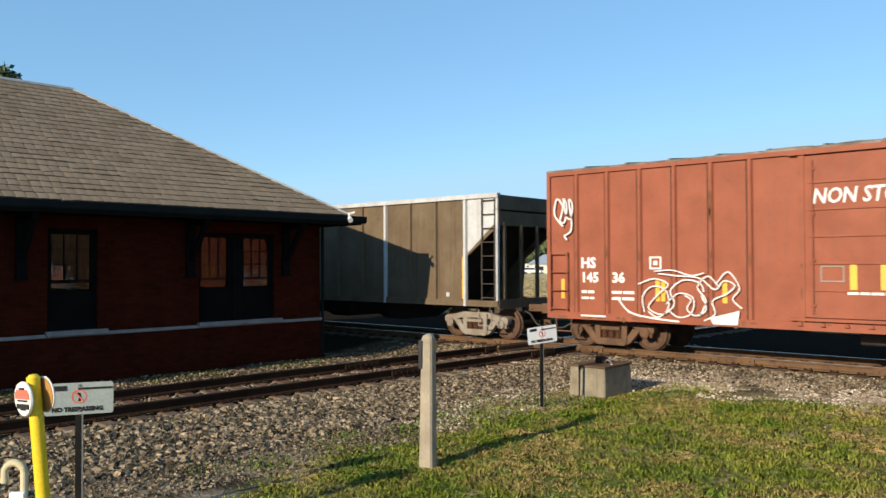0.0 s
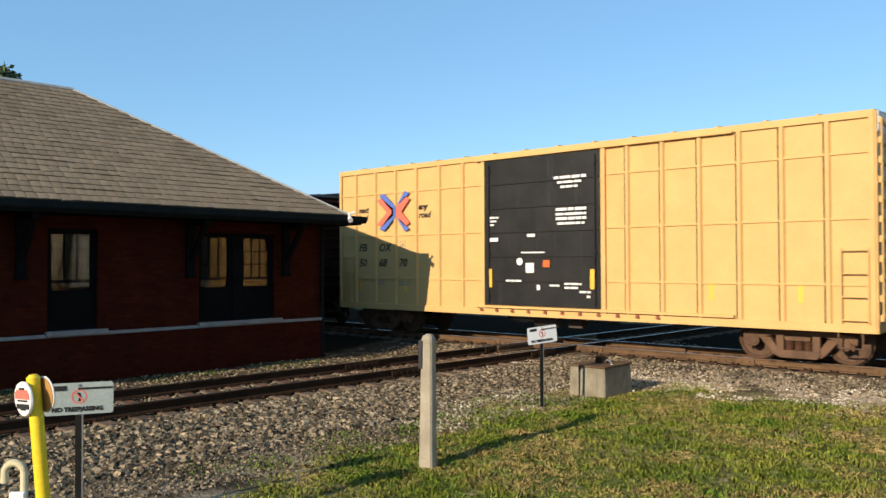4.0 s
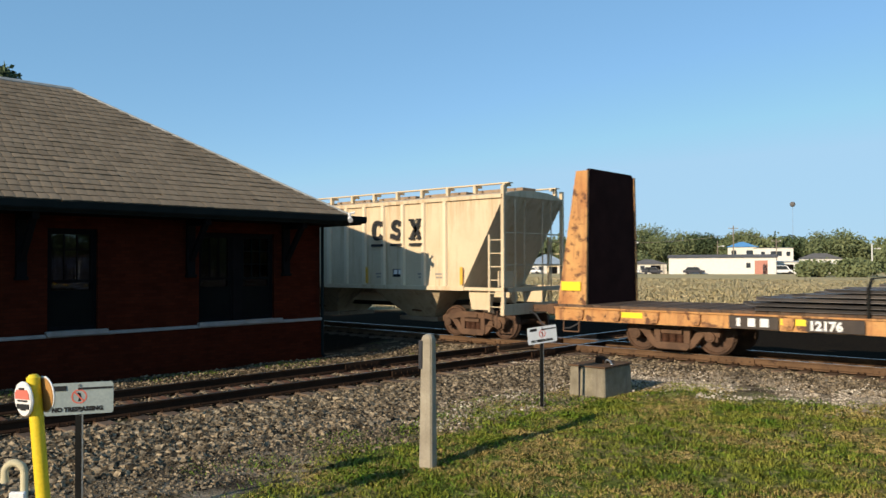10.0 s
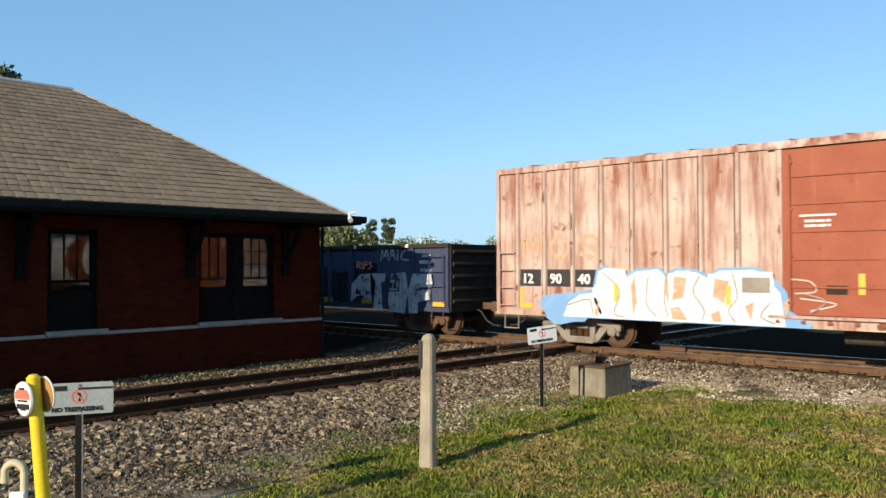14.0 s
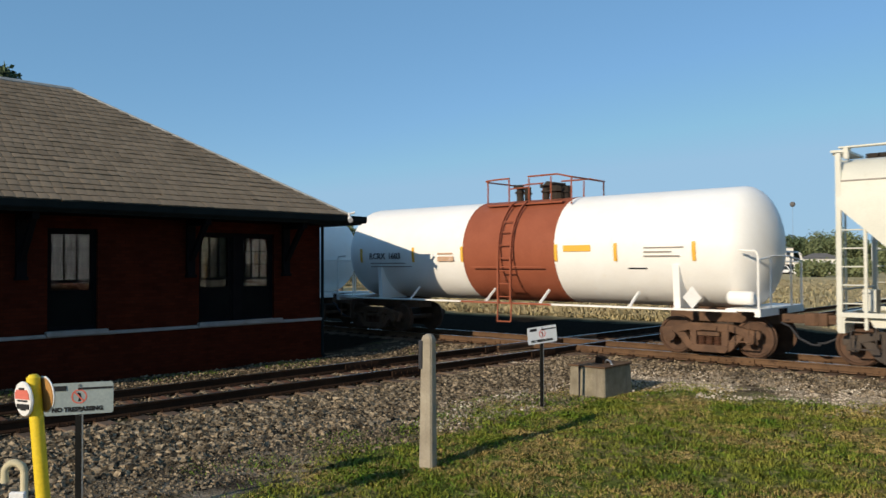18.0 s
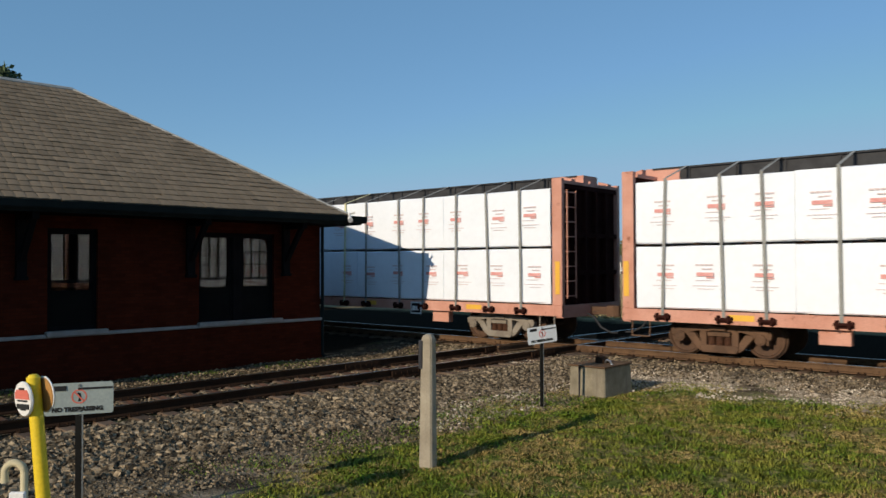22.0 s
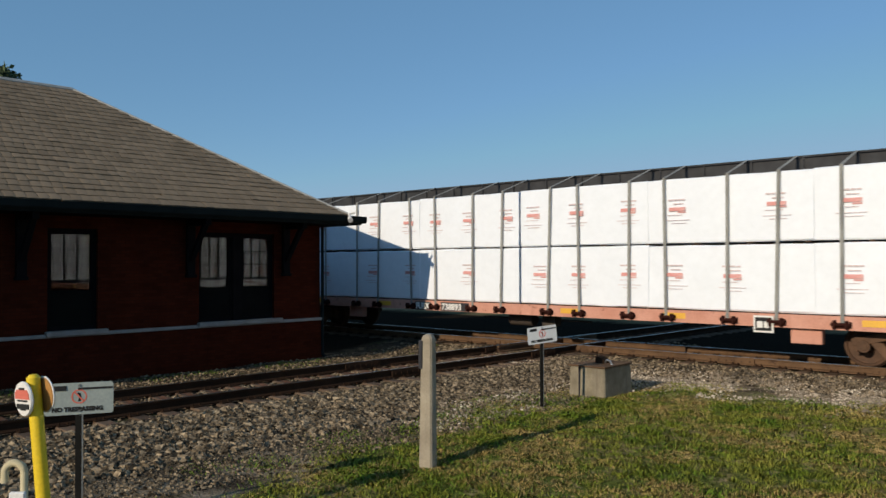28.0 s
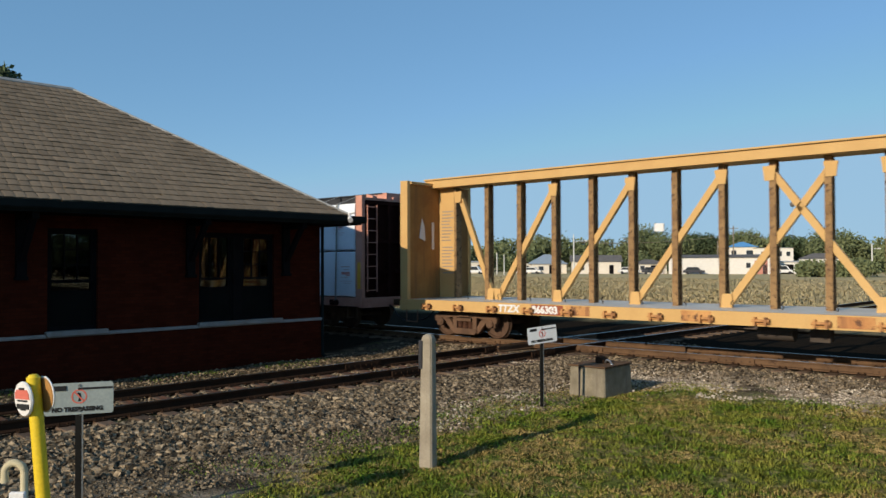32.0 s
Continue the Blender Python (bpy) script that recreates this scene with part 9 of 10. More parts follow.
def house(name, label, x, y, turn, w, d, h, wall, roof, rise=0.8, windows=(), doors=(), hip=True, over=0.4, z=-0.4):
    t = empty(name, label, "building", "low buildings beyond the field", at=pose(x, y, z, 0, 0, turn))
    part("wall", one(box, -w / 2, w / 2, 0, d, 0, h), wall, t)
    bm = bmesh.new()
    a = [bm.verts.new(c) for c in ((-w / 2 - over, -over, h), (w / 2 + over, -over, h), (w / 2 + over, d + over, h), (-w / 2 - over, d + over, h))]
    k = d / 2 if hip else 0
    b = [bm.verts.new(c) for c in ((-w / 2 - over + k, d / 2, h + rise), (w / 2 + over - k, d / 2, h + rise))]
    for f in ((a[0], a[1], b[1], b[0]), (a[1], a[2], b[1]), (a[2], a[3], b[0], b[1]), (a[3], a[0], b[0]), (a[3], a[2], a[1], a[0])):
        bm.faces.new(f)
    part("roof", bm, roof, t)
    for wx, wz, ww, wh in windows:
        q = part("window", one(box, wx - ww / 2 - 0.08, wx + ww / 2 + 0.08, -0.06, -0.003, wz - 0.08, wz + wh + 0.08), M_WALLW, t)
        part("pane", one(box, wx - ww / 2, wx + ww / 2, -0.075, -0.062, wz, wz + wh), M_DGLASS, q)
    for wx, ww, wh, m in doors:
        part("door", one(box, wx - ww / 2, wx + ww / 2, -0.05, -0.003, 0, wh), m, t)
    return t


A0 = 41.2
house("white_warehouse", "long low white metal warehouse with a grey roof", -68, 153, A0 - 20, 22.5, 10, 3.7, M_WALLW, M_ROOFG, 0.7, [(5.6, 1.4, 0.9, 1.1)], [(8.2, 2.6, 3.0, M_PINKW), (9.0, 0.9, 2.2, M_VEHD)], hip=False)
house("two_storey_house", "cream two-storey house with a bright blue hipped roof", -74.8, 184, A0 - 20, 7.0, 7, 6.6, M_WALLC, M_ROOFBL, 1.4, [(-2, 4.4, 1.2, 1.3), (1.8, 4.4, 1.6, 1.3)], [])
house("white_block_house", "white flat-fronted two-storey house", -67.5, 186, A0 - 20, 9.0, 7, 6.3, M_WALLW, M_WALLW, 0.1, [(-2.6, 4.2, 0.9, 1.1), (0.5, 4.2, 2.6, 1.2), (3.3, 4.2, 0.9, 1.1)], [])
house("tan_house", "low tan stucco house with a grey gabled roof", -95.4, 146, A0 - 8, 11.5, 8, 2.9, M_WALLC, M_ROOFG, 1.6, [(-3.5, 0.9, 1.2, 1.0), (-0.5, 0.9, 1.2, 1.0)], [(3.5, 1.0, 2.1, M_TRIM)], hip=False)
house("porch_house", "small dark-roofed house with an open porch", -84.6, 151.5, A0 - 12, 8, 7, 2.3, M_WALLC, M_ROOFG, 1.1, [(-1.5, 0.9, 1.0, 1.0)], [(1.5, 2.2, 2.0, M_TRIM)])
house("metal_roof_pavilion", "pavilion with a blue-grey metal hipped roof", -107.5, 144, A0, 8.6, 8, 2.4, M_WALLC, M_ROOFB, 2.4, [(-2, 0.8, 1.2, 1.0)], [(1, 2.0, 2.1, M_TRIM)])
house("cream_shop", "long low cream shop with a flat roof", -128, 136, A0 + 8, 14, 8, 3.0, M_WALLC, M_WALLW, 0.2, [(-4, 1, 2, 1.2), (0, 1, 2, 1.2)], [(4, 1.2, 2.2, M_TRIM)], hip=False)
house("red_trim_shop", "low white shop with a dark red fascia", -113, 147, A0 + 4, 9, 7, 2.6, M_WALLW, M_MAROON, 0.3, [(-2, 0.9, 1.6, 1.1)], [(2, 1.2, 2.1, M_TRIM)], hip=False)
house("far_white_house", "low white house behind the hedge", -53.5, 175, A0 - 24, 9, 7, 3.4, M_WALLW, M_ROOFG, 1.3, [(-2, 1.2, 1.2, 1.1), (2, 1.2, 1.2, 1.1)], [])
house("open_shed", "small white open-fronted metal shed", -57.0, 163, A0 - 22, 5, 5, 2.7, M_WALLW, M_WALLW, 0.2, [], [(0, 2.4, 2.1, M_TRIM)], hip=False)


def far_pole(x, y, h, mat, label, arm=True, lamp=0.0, r=0.13, turn=40):
    t = empty("utility_pole", label, "pole", "poles beyond the field", at=pose(x, y, -0.45, 0, 0, turn))
    bm = bmesh.new()
    tube(bm, (0, 0, 0), (0, 0, h), r, 8, r * 0.7)
    part("pole", bm, mat, t)
    if arm:
        part("crossarm", one(box, -1.1, 1.1, -0.06, 0.06, h - 0.7, h - 0.56), M_POLE, t)
        ins = shared("insulator", lambda b: tube(b, (0, 0, 0), (0, 0, 0.22), 0.06, 6), M_POLEW)
        for xx in (-1.0, 0.0, 1.0):
            part("insulator", ins, M_POLEW, t, at=pose(xx, 0, h - 0.56))
    if lamp:
        bm = bmesh.new()
        hose(bm, [(0, 0, h * 0.80), (lamp * 0.5, 0, h * 0.84), (lamp, 0, h * 0.84)], 0.05, 6)
        box(bm, lamp, lamp + 0.5, -0.14, 0.14, h * 0.82, h * 0.86)
        part("lamp_arm", bm, M_POLEW, t)


POLES = [(-129.2, 120.7, 10.2, M_POLEW, 0.0, 3.0), (-128.6, 134.5, 8.7, M_POLE, 0.0, 0), (-89.3, 126.0, 8.8, M_POLEW, 0.0, 2.4), (-81.7, 136.1, 8.4, M_POLE, 1, 1.6), (-67.5, 158.9, 11.0, M_POLE, 1, 0), (-70.7, 157.7, 7.6, M_POLE, 0, 1.0), (-62.0, 171.0, 8.2, M_POLE, 1, 0), (-150, 111, 9.0, M_POLE, 1, 0), (-39.0, 158.0, 6.4, M_POLEW, 0, 1.2)]
for x, y, h, m, arm, lamp in POLES:
    far_pole(x, y, h, m, "pale street light pole with a curved arm" if lamp else "grey timber utility pole", bool(arm), lamp, 0.16)
for x, y, h in ((-135.6, 112.5, 5.6), (-140.2, 108.5, 5.6), (-121.2, 121.0, 5.4), (-112.6, 129.5, 5.2), (-106.4, 124.0, 4.6), (-103.0, 126.6, 4.6)):
    far_pole(x, y, h, M_POLEW, "short pale steel post in the field", False, 0, 0.14)


def mast():
    t = empty("lighting_mast", "tall thin grey mast with a round head above the trees", "mast", at=pose(-88.1, 268.1, -0.4))
    part("shaft", one(tube, (0, 0, 0), (0, 0, 22.4), 0.10, 8, 0.03), M_GALV, t)
    bm = bmesh.new()
    bmesh.ops.create_icosphere(bm, subdivisions=2, radius=0.95, matrix=Matrix.Translation((0, 0, 22.9)))
    part("head", bm, M_ROOFG, t)


mast()


def wires():
    bm = bmesh.new()
    for a, b, sag in (((-150, 111, 8.2), (-129.2, 120.7, 8.6), 0.7), ((-89.3, 126, 6.8), (-67.5, 158.9, 8.6), 1.0), ((-81.7, 136.1, 6.6), (-89.3, 126, 6.8), 0.3), ((-67.5, 158.9, 9.6), (-62, 171, 7.4), 0.3), ((-129.2, 120.7, 8.6), (-128.6, 134.5, 7.6), 0.3)):
        a, b = Vector(a), Vector(b)
        pts = [a.lerp(b, k / 8) - Vector((0, 0, sag * 4 * (k / 8) * (1 - k / 8))) for k in range(9)]
        hose(bm, pts, 0.045, 4)
    solid("overhead_wires", bm, M_POLE, "thin sagging overhead wires between the poles", "wires", kind="stuff")


wires()


def vehicle(x, y, turn, mat, label, lng=4.8, hgt=1.7):
    t = empty("parked_car", label, "car", "cars parked by the buildings", at=pose(x, y, -0.4, 0, 0, turn))
    bm = bmesh.new()
    prism(bm, [(-lng / 2, 0.35), (lng / 2, 0.35), (lng / 2, 0.85), (lng * 0.32, 0.95), (lng * 0.18, hgt), (-lng * 0.3, hgt), (-lng * 0.42, 0.95), (-lng / 2, 0.9)], -0.85, 0.85)
    part("body", bm, mat, t, bevel=0.06)
    part("side_window", one(prism, [(-lng * 0.36, 1.0), (lng * 0.26, 1.0), (lng * 0.15, hgt - 0.1), (-lng * 0.28, hgt - 0.1)], -0.87, -0.84), M_DGLASS, t)
    wm = shared("car_wheel", lambda b: tube(b, (0, -0.1, 0), (0, 0.1, 0), 0.33, 14), M_SBLACK)
    for xx in (-lng * 0.3, lng * 0.3):
        for yy in (-0.78, 0.78):
            part("wheel", wm, M_SBLACK, t, at=pose(xx, yy, 0.33))


for x, y, m, lab in ((-87.6, 147.3, M_VEHW, "white car parked by the porch"), (-81.4, 146.6, M_VEHD, "dark car parked by the warehouse"), (-56.8, 158.6, M_VEHW, "white pickup parked by the shed"), (-72.4, 148.6, M_VEHD, "dark car parked by the warehouse"), (-109.6, 139.4, M_VEHW, "white car parked by the pavilion"), (-119, 129, M_VEHW, "white van parked by the shop"), (-125, 125, M_VEHD, "dark car parked by the shop")):
    vehicle(x, y, 22, m, lab, 5.0 if m == M_VEHW else 4.6, 1.9 if "van" in lab or "pickup" in lab else 1.6)


# ---------------- roof tiles ----------------
def roof_tiles():
    ex, ey, rx, ry1, zt, rise = ROOF
    run = ex - rx
    slope = math.hypot(run, rise)
    ang = math.atan2(rise, run)
    pitch, wide = 0.265, 0.21
    rnd = random.Random(4)

    def tile_build(bm):
        # a slab arched across with a thick lower lip, x across, y up the slope
        cols = []
        for x, dz in ((-wide / 2 + 0.004, -0.004), (-wide * 0.28, 0.002), (wide * 0.28, 0.003), (wide / 2 - 0.004, -0.002)):
            cols.append([bm.verts.new((x, y, max(0.0, z + dz))) for y, z in ((0.0, 0.002), (0.0, 0.030), (0.08, 0.028), (pitch + 0.04, 0.014))])
        for a, b in zip(cols, cols[1:]):
            for i in range(3):
                bm.faces.new((a[i], b[i], b[i + 1], a[i + 1]))
        for c in (cols[0], cols[-1]):
            bm.faces.new(c)
    me = shared("tile", tile_build, M_TILE)
    front = Matrix(((0, -math.cos(ang), math.sin(ang), 0), (1, 0, 0, 0), (0, math.sin(ang), math.cos(ang), 0), (0, 0, 0, 1)))
    base = [v.co.copy() for v in me.vertices]
    polys = [tuple(p.vertices) for p in me.polygons]
    V, F = [], []
    single = 0

    def joined(m, clip):
        k = len(V)
        V.extend(clip(m @ c) for c in base)
        F.extend(tuple(q + k for q in p) for p in polys)

    def wobble(up=False):
        slip = rnd.uniform(-0.05, -0.03) if rnd.random() < 0.03 else rnd.uniform(-0.010, 0.0)
        lift = -4.5 if up or rnd.random() < 0.01 else rnd.uniform(-0.9, 0.5)
        return pose(0, slip, rnd.uniform(0, 0.006) + (0.012 if lift < -2 else 0), lift, 0, rnd.uniform(-0.4, 0.4))

    def hip_y(c):
        # cut along the hip line
        f = min(1.0, max(0.0, (ex - c.x) / run))
        return (c.x, min(c.y, ey + (ry1 - ey) * f - 0.01), c.z)
    for i in range(int(slope / pitch)):
        f = i * pitch / slope
        y_end = ey + (ry1 - ey) * f
        for j in range(int((y_end + 17.5) / wide)):
            y = ey - wide * (j + 0.12 * math.sin(i * 1.7)) - 0.1
            if y > y_end + wide / 2:
                continue
            m = Matrix.Translation((ex - run * f, y, zt + rise * f)) @ front @ wobble(i in (2, 4, 5, 7) and math.sin(j * 0.31 + i * 2.3) > 0.72)
            if i < 10 and -8.5 < y < y_end - 0.5 and single < 300:
                single += 1
                part("roof_tile", me, M_TILE, DEPOT_OB, at=m)
            else:
                joined(m, hip_y)
    # hipped end towards the train
    run2 = ey - ry1
    sl2 = math.hypot(run2, rise)
    an2 = math.atan2(rise, run2)
    end_m = Matrix(((-1, 0, 0, 0), (0, -math.cos(an2), math.sin(an2), 0), (0, math.sin(an2), math.cos(an2), 0), (0, 0, 0, 1)))

    def hip_x(c):
        f = min(1.0, max(0.0, (ey - c.y) / run2))
        return (min(c.x, ex + (rx - ex) * f - 0.01), c.y, c.z)
    for i in range(int(sl2 / pitch)):
        f = i * pitch / sl2
        x1 = ex + (rx - ex) * f
        x0 = (WIDE - 1.0) + (rx - (WIDE - 1.0)) * f
        for j in range(int((x1 - x0) / wide)):
            x = x1 - 0.1 - wide * (j + (0.5 if i % 2 else 0))
            joined(Matrix.Translation((x, ey - run2 * f, zt + rise * f)) @ end_m @ pose(0, 0, rnd.uniform(0, 0.006)), hip_x)
    field = bpy.data.meshes.new("tile_field")
    field.from_pydata(V, [], F)
    field.materials.append(M_TILEI)
    o = part("tile_field", field, M_TILEI, DEPOT_OB, "rows of brown roof tiles")
    tagged(o, kind="stuff")


roof_tiles()


# ---------------- ballast, grass ----------------
def stones():
    r = np.random.default_rng(12)
    P, S = [], []
    cu, su = math.cos(radians(TURN)), math.sin(radians(TURN))

    def add(n, fn, lo, hi):
        q = fn(n)
        P.append(q)
        S.append(lo + (hi - lo) * r.random(len(q)) ** 2)

    def along_fore(n, a, b, v0, v1):
        u, v = r.uniform(a, b, n), r.uniform(v0, v1, n)
        return np.stack([FORE_X + v * cu - u * su, v * su + u * cu], 1)
    add(12000, lambda n: along_fore(n, -14.8, -1.2, 1.22, 2.8), 0.019, 0.048)
    add(900, lambda n: along_fore(n, -14.8, -1.2, 0.85, 1.25), 0.014, 0.03)
    add(3800, lambda n: along_fore(n, -14.8, -1.2, -0.66, 0.66), 0.016, 0.038)
    add(6000, lambda n: along_fore(n, -14, -1.2, -3.0, -0.85), 0.018, 0.048)
    add(11000, lambda n: along_fore(n, -14.8, -3.0, 2.4, 4.6), 0.008, 0.028)
    add(4200, lambda n: np.stack([r.uniform(-15, -1.5, n), r.uniform(-2.6, -0.85, n)], 1), 0.014, 0.042)
    add(1600, lambda n: np.stack([r.uniform(-14, -2, n), r.uniform(-0.6, 0.6, n)], 1), 0.016, 0.04)
    add(5000, lambda n: along_fore(n, -14.5, -2.0, -4.6, -1.5), 0.012, 0.036)
    add(4000, lambda n: along_fore(n, -15.2, -8.5, 1.3, 3.3), 0.03, 0.066)
    add(1800, lambda n: np.stack([r.uniform(-18, -3, n), r.uniform(0.85, 3.6, n)], 1), 0.016, 0.05)
    heap("ballast", "loose grey and tan crushed stone ballast", P, S, M_STONE, r)
    P, S = [], []
    add(15000, lambda n: np.stack([r.uniform(-12, -1.6, n), -3.0 + 0.75 * r.normal(size=n)], 1), 0.007, 0.024)
    add(2500, lambda n: along_fore(n, -9.5, -3.0, 2.4, 4.4), 0.008, 0.026)
    add(14, lambda n: np.stack([r.uniform(-9.5, -3.0, n), r.uniform(-5.0, -2.4, n)], 1), 0.03, 0.06)
    keep = value_noise(P[0][:, 0], P[0][:, 1], 0.8, 7) * 0.6 + value_noise(P[0][:, 0], P[0][:, 1], 0.25, 8) * 0.4 + 0.12 * r.normal(size=len(P[0])) > 0.50
    P[0], S[0] = P[0][keep], S[0][keep]
    heap("pale_gravel", "pale limestone chips scattered beside the track", P, S, M_CHIP, r)


def heap(name, label, P, S, mat, r):
    p, s = np.concatenate(P), np.concatenate(S)
    n = len(p)
    z = ground_height(p[:, 0], p[:, 1]) + s * 0.25
    cube = np.array([(-1, -1, -1), (1, -1, -1), (1, 1, -1), (-1, 1, -1), (-1, -1, 1), (1, -1, 1), (1, 1, 1), (-1, 1, 1)], float)
    v = cube[None] * (0.72 + 0.45 * (r.random((n, 8, 3)) - 0.5))
    ax = r.normal(size=(n, 3, 3))
    q, _ = np.linalg.qr(ax)
    v = np.einsum("nij,nkj->nki", q, v) * s[:, None, None] * np.array([1, 1, 0.8])
    v += np.stack([p[:, 0], p[:, 1], z], 1)[:, None, :]
    f = np.array([(0, 3, 2, 1), (4, 5, 6, 7), (0, 1, 5, 4), (1, 2, 6, 5), (2, 3, 7, 6), (3, 0, 4, 7)])
    faces = (f[None] + 8 * np.arange(n)[:, None, None]).reshape(-1, 4)
    me = bpy.data.meshes.new(name)
    me.from_pydata(v.reshape(-1, 3).tolist(), [], faces.tolist())
    me.materials.append(mat)
    tagged(new(name, me), label, "gravel", kind="stuff")


stones()


def blades(name, label, pts, h0, h1, w, lean, mat, seed, tall=1.0):
    r = np.random.default_rng(seed)
    n = len(pts)
    a = r.uniform(0, 2 * np.pi, n)
    h = (h0 + (h1 - h0) * r.random(n) ** 1.5) * tall
    z = ground_height(pts[:, 0], pts[:, 1]) - 0.005
    base = np.stack([pts[:, 0], pts[:, 1], z], 1)
    side = np.stack([np.cos(a), np.sin(a), np.zeros(n)], 1) * (w * (0.6 + 0.8 * r.random(n)))[:, None]
    out = np.stack([-np.sin(a), np.cos(a), np.zeros(n)], 1) * (lean * h * r.normal(size=n))[:, None]
    up = np.stack([np.zeros(n), np.zeros(n), h], 1)
    mid = base + out * 0.35 + up * 0.6
    tip = base + out + up
    v = np.stack([base - side, base + side, mid + side * 0.7, mid - side * 0.7, tip], 1).reshape(-1, 3)
    k = 5 * np.arange(n)
    quads = np.stack([k, k + 1, k + 2, k + 3], 1).tolist()
    tris = np.stack([k + 3, k + 2, k + 4], 1).tolist()
    me = bpy.data.meshes.new(name)
    me.from_pydata(v.tolist(), [], quads + tris)
    me.materials.append(mat)
    soft = np.stack([-np.sin(a), np.cos(a), np.zeros(n)], 1)
    soft *= np.where(soft[:, 1] > 0, -0.8, 0.8)[:, None]
    soft += np.array([0, 0, 0.75]) + r.normal(size=(n, 3)) * 0.15
    me.shade_smooth()
    me.normals_split_custom_set_from_vertices(np.repeat(soft / np.linalg.norm(soft, axis=1)[:, None], 5, 0).tolist())
    tagged(new(name, me), label, "grass", kind="stuff")


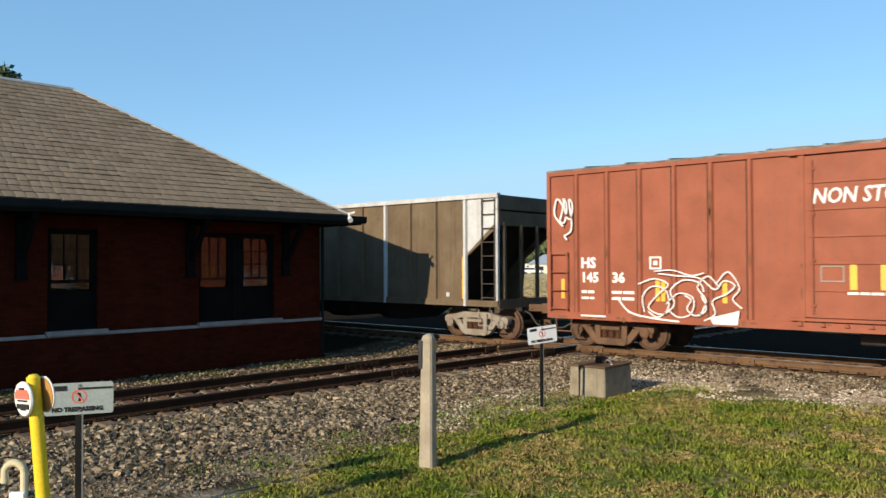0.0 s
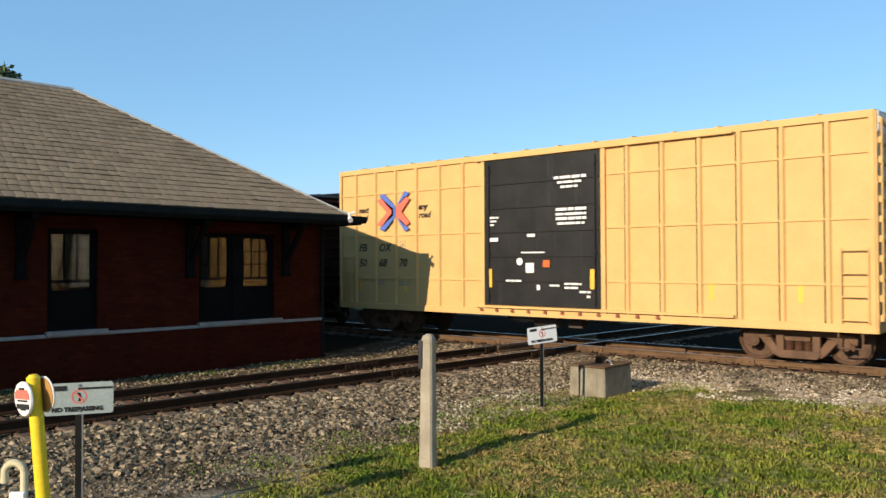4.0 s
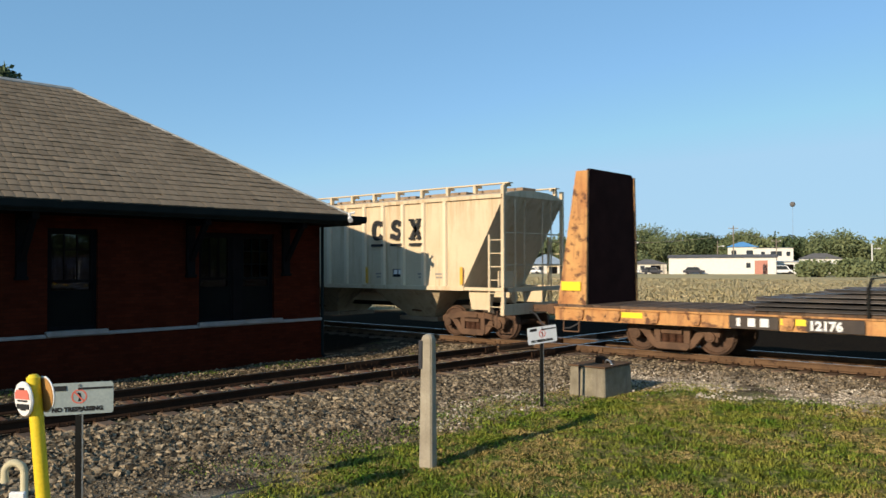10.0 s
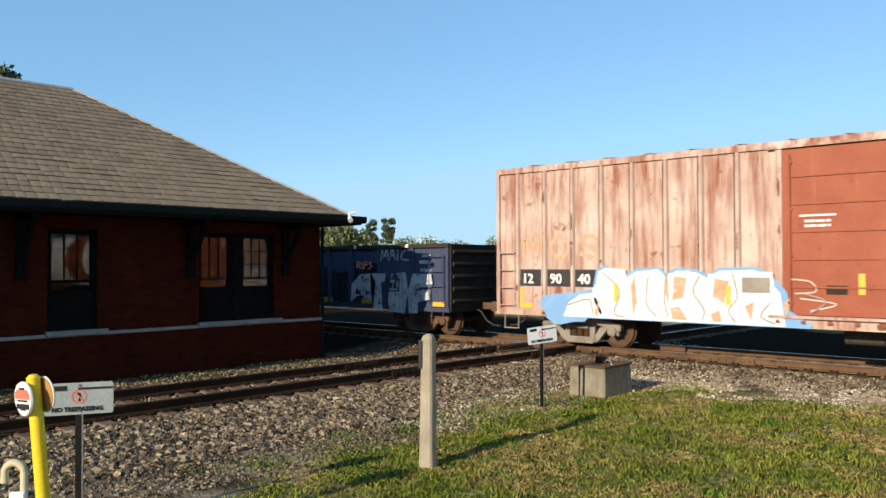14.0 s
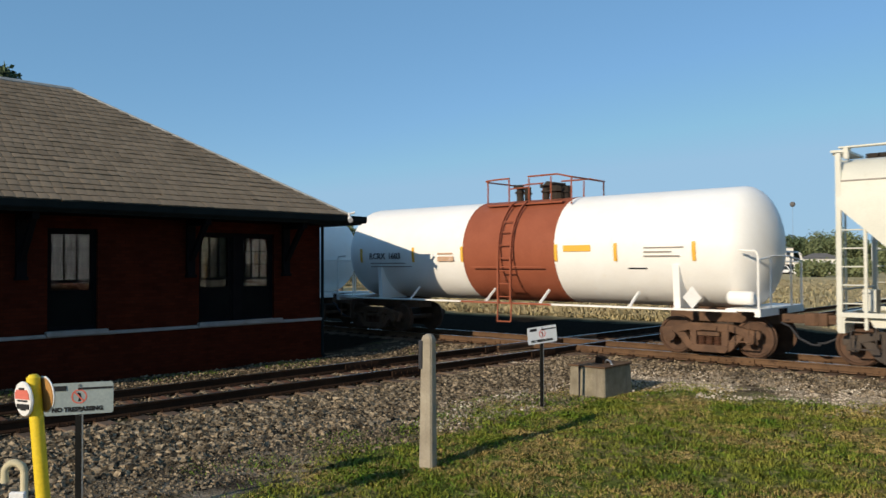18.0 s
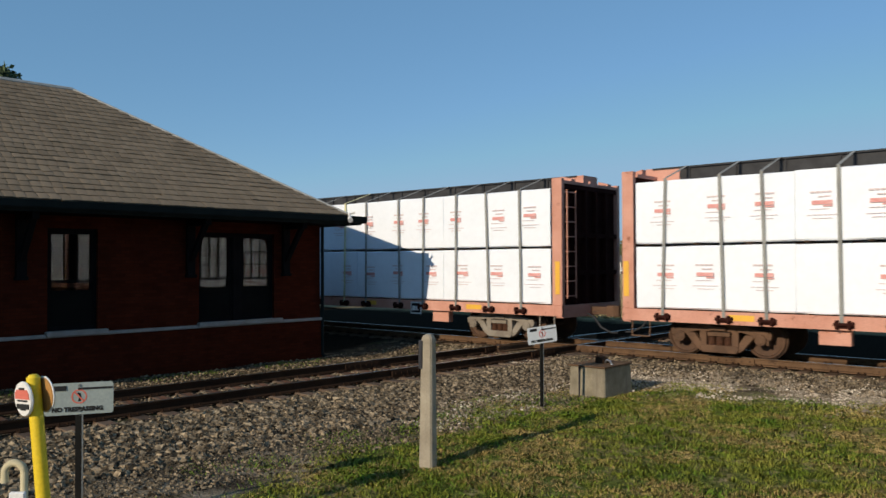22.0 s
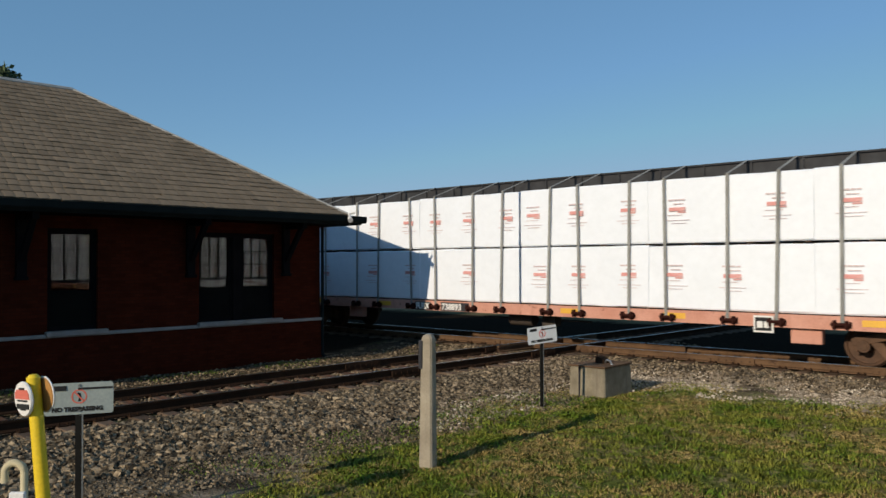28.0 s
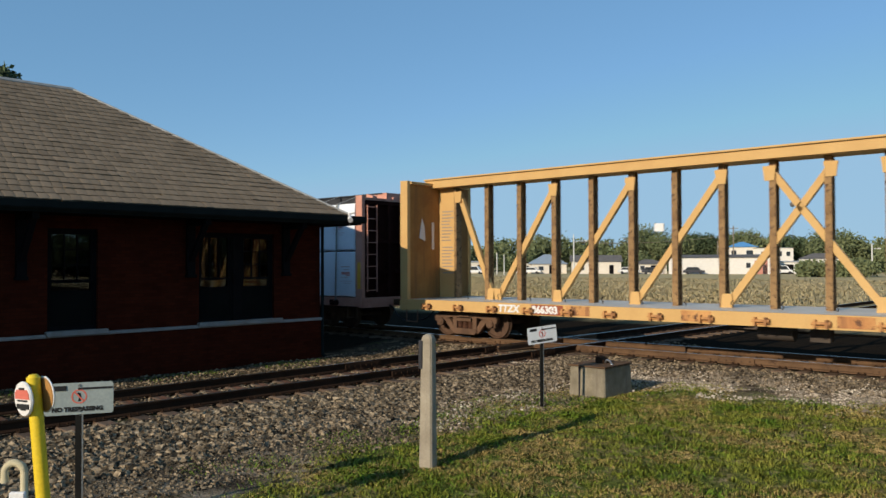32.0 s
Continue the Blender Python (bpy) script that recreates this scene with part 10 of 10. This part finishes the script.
def grasses():
    r = np.random.default_rng(20)
    n = 520000
    p = np.stack([r.uniform(-10.2, -0.8, n), r.uniform(-14.8, -2.2, n)], 1)
    x, y = p[:, 0], p[:, 1]
    patch = value_noise(x, y, 0.75, 1) * 0.6 + value_noise(x, y, 0.3, 2) * 0.4
    tuft = value_noise(x, y, 0.13, 3) * 0.65 + value_noise(x, y, 0.06, 4) * 0.35
    bare = value_noise(x, y, 1.1, 5) * 0.65 + value_noise(x, y, 0.4, 6) * 0.35
    edge = np.maximum(-8.2 + 0.5 * np.maximum(0, -11.3 - y) - x, y + 3.7) + 3.2 * (bare - 0.5)
    there = (edge < r.normal(size=n) * 0.35 - 0.1) & (tuft + 0.35 * (patch - 0.5) + r.normal(size=n) * 0.11 > 0.435)
    dry = patch + r.normal(size=n) * 0.09 > 0.54 - 0.35 * np.exp(-(((x + 3.5) / 0.6) ** 2 + ((y + 10.5) / 0.55) ** 2))
    tall = 0.030 + 0.085 * np.clip(tuft - 0.38, 0, 0.5)
    g, d = there & ~dry, there & dry
    blades("lawn_grass", "short mown green grass in uneven tufts", p[g], 0.5, 1.25, 0.0036, 1.3, M_GRASS, 21, tall[g])
    blades("dry_grass", "flattened straw-brown patches in the lawn", p[d], 0.4, 0.8, 0.0040, 1.9, M_STRAW, 24, tall[d])
    # weeds at the edge of the gravel and along the wall
    q = []
    for cx, cy, rad, k in ((-8.25, -9.9, 0.35, 500), (-9.4, -11.2, 0.3, 250), (-8.9, -9.1, 0.4, 400), (-7.75, -6.0, 0.3, 350), (-7.3, -5.75, 0.3, 350), (-7.0, -4.5, 0.25, 250), (-9.2, -7.0, 0.4, 300), (-8.6, -6.3, 0.4, 250), (-7.2, -11.0, 0.6, 900), (-7.2, -12.0, 0.6, 700), (-6.4, -8.0, 0.9, 1100), (-5.9, -6.6, 0.6, 600), (-7.9, -8.6, 0.5, 500), (-8.6, -13.3, 0.4, 120), (-6.9, -9.6, 0.6, 700), (-6.3, -12.0, 0.6, 700), (-4.6, -8.4, 0.5, 400), (-7.1, -13.2, 0.6, 350), (-8.3, -12.6, 0.3, 250)):
        k *= 2
        q.append(np.stack([cx + r.normal(size=k) * rad * 0.6, cy + r.normal(size=k) * rad * 0.6], 1))
    for i in range(16):
        k = int(r.uniform(500, 1300))
        c, rad = (r.uniform(-8.0, -2.5), r.uniform(-12.5, -4.2)), r.uniform(0.15, 0.42)
        q.append(np.stack([c[0] + r.normal(size=k) * rad, c[1] + r.normal(size=k) * rad * 0.7], 1))
    for i in range(150):
        # low clover tufts through the lawn, thicker towards the gravel
        cx, cy = r.uniform(-9.3, -2.0), r.uniform(-14.3, -3.2)
        near_edge = max(-8.2 + 0.5 * max(0, -11.3 - cy) - cx, cy + 3.7)
        if near_edge > 0.8 or (near_edge < -3.0 and r.random() < 0.5):
            continue
        k = int(r.uniform(80, 320))
        rad = r.uniform(0.08, 0.30)
        q.append(np.stack([cx + r.normal(size=k) * rad, cy + r.normal(size=k) * rad], 1))
    u = r.uniform(-13.5, -4.4, 5200)
    off = 0.25 + np.abs(r.normal(size=5200)) * 0.45
    q.append(np.stack([-16.36 + TRACK_K * u + off, u], 1)[(np.sin(u * 1.9) + np.sin(u * 4.3) * 0.6) > -0.2])
    blades("weeds", "bright green low weeds at the gravel edge", np.concatenate(q), 0.012, 0.05, 0.0058, 1.3, M_WEED, 22)
    n = 120000
    y = 13 + 90 * r.random(n) ** 1.4
    x = -4 - y * r.uniform(0.05, 1.25, n) - r.uniform(0, 14, n)
    off = np.abs(x - FORE_X - TRACK_K * y) > 2.2
    blades("field_grass", "short dry brown field grass beyond the track", np.stack([x, y], 1)[off], 0.05, 0.20, 0.022, 0.9, M_FIELD, 23)


grasses()


# ---------------- what moves ----------------
def motions():
    ts = [2.0 * i for i in range(17)]
    for thing, s, length, sets in CARS:
        walk(thing, [(t, pose(s - gone(t), 0, 0)) for t in ts])
        if not sets:
            continue
        # the wheels turn with the track while the wagon runs past the crossing
        a = max(0.0, (s - 12.0) / 10.607 - 0.2)
        b = min(32.0, (s + length + 48.0) / 10.607 + 0.2)
        fa, fb = int(a * FPS), int(b * FPS)
        times = sorted({0.0, 32.0} | {f / FPS for f in range(fa, fb + 1)})
        start = gone(fa / FPS)
        stop = gone(fb / FPS)
        for w, dx in sets:
            walk(w, [(t, pose(dx, 0, WR, 0, -math.degrees((min(max(gone(t), start), stop) - start) / WR), 0)) for t in times])


motions()
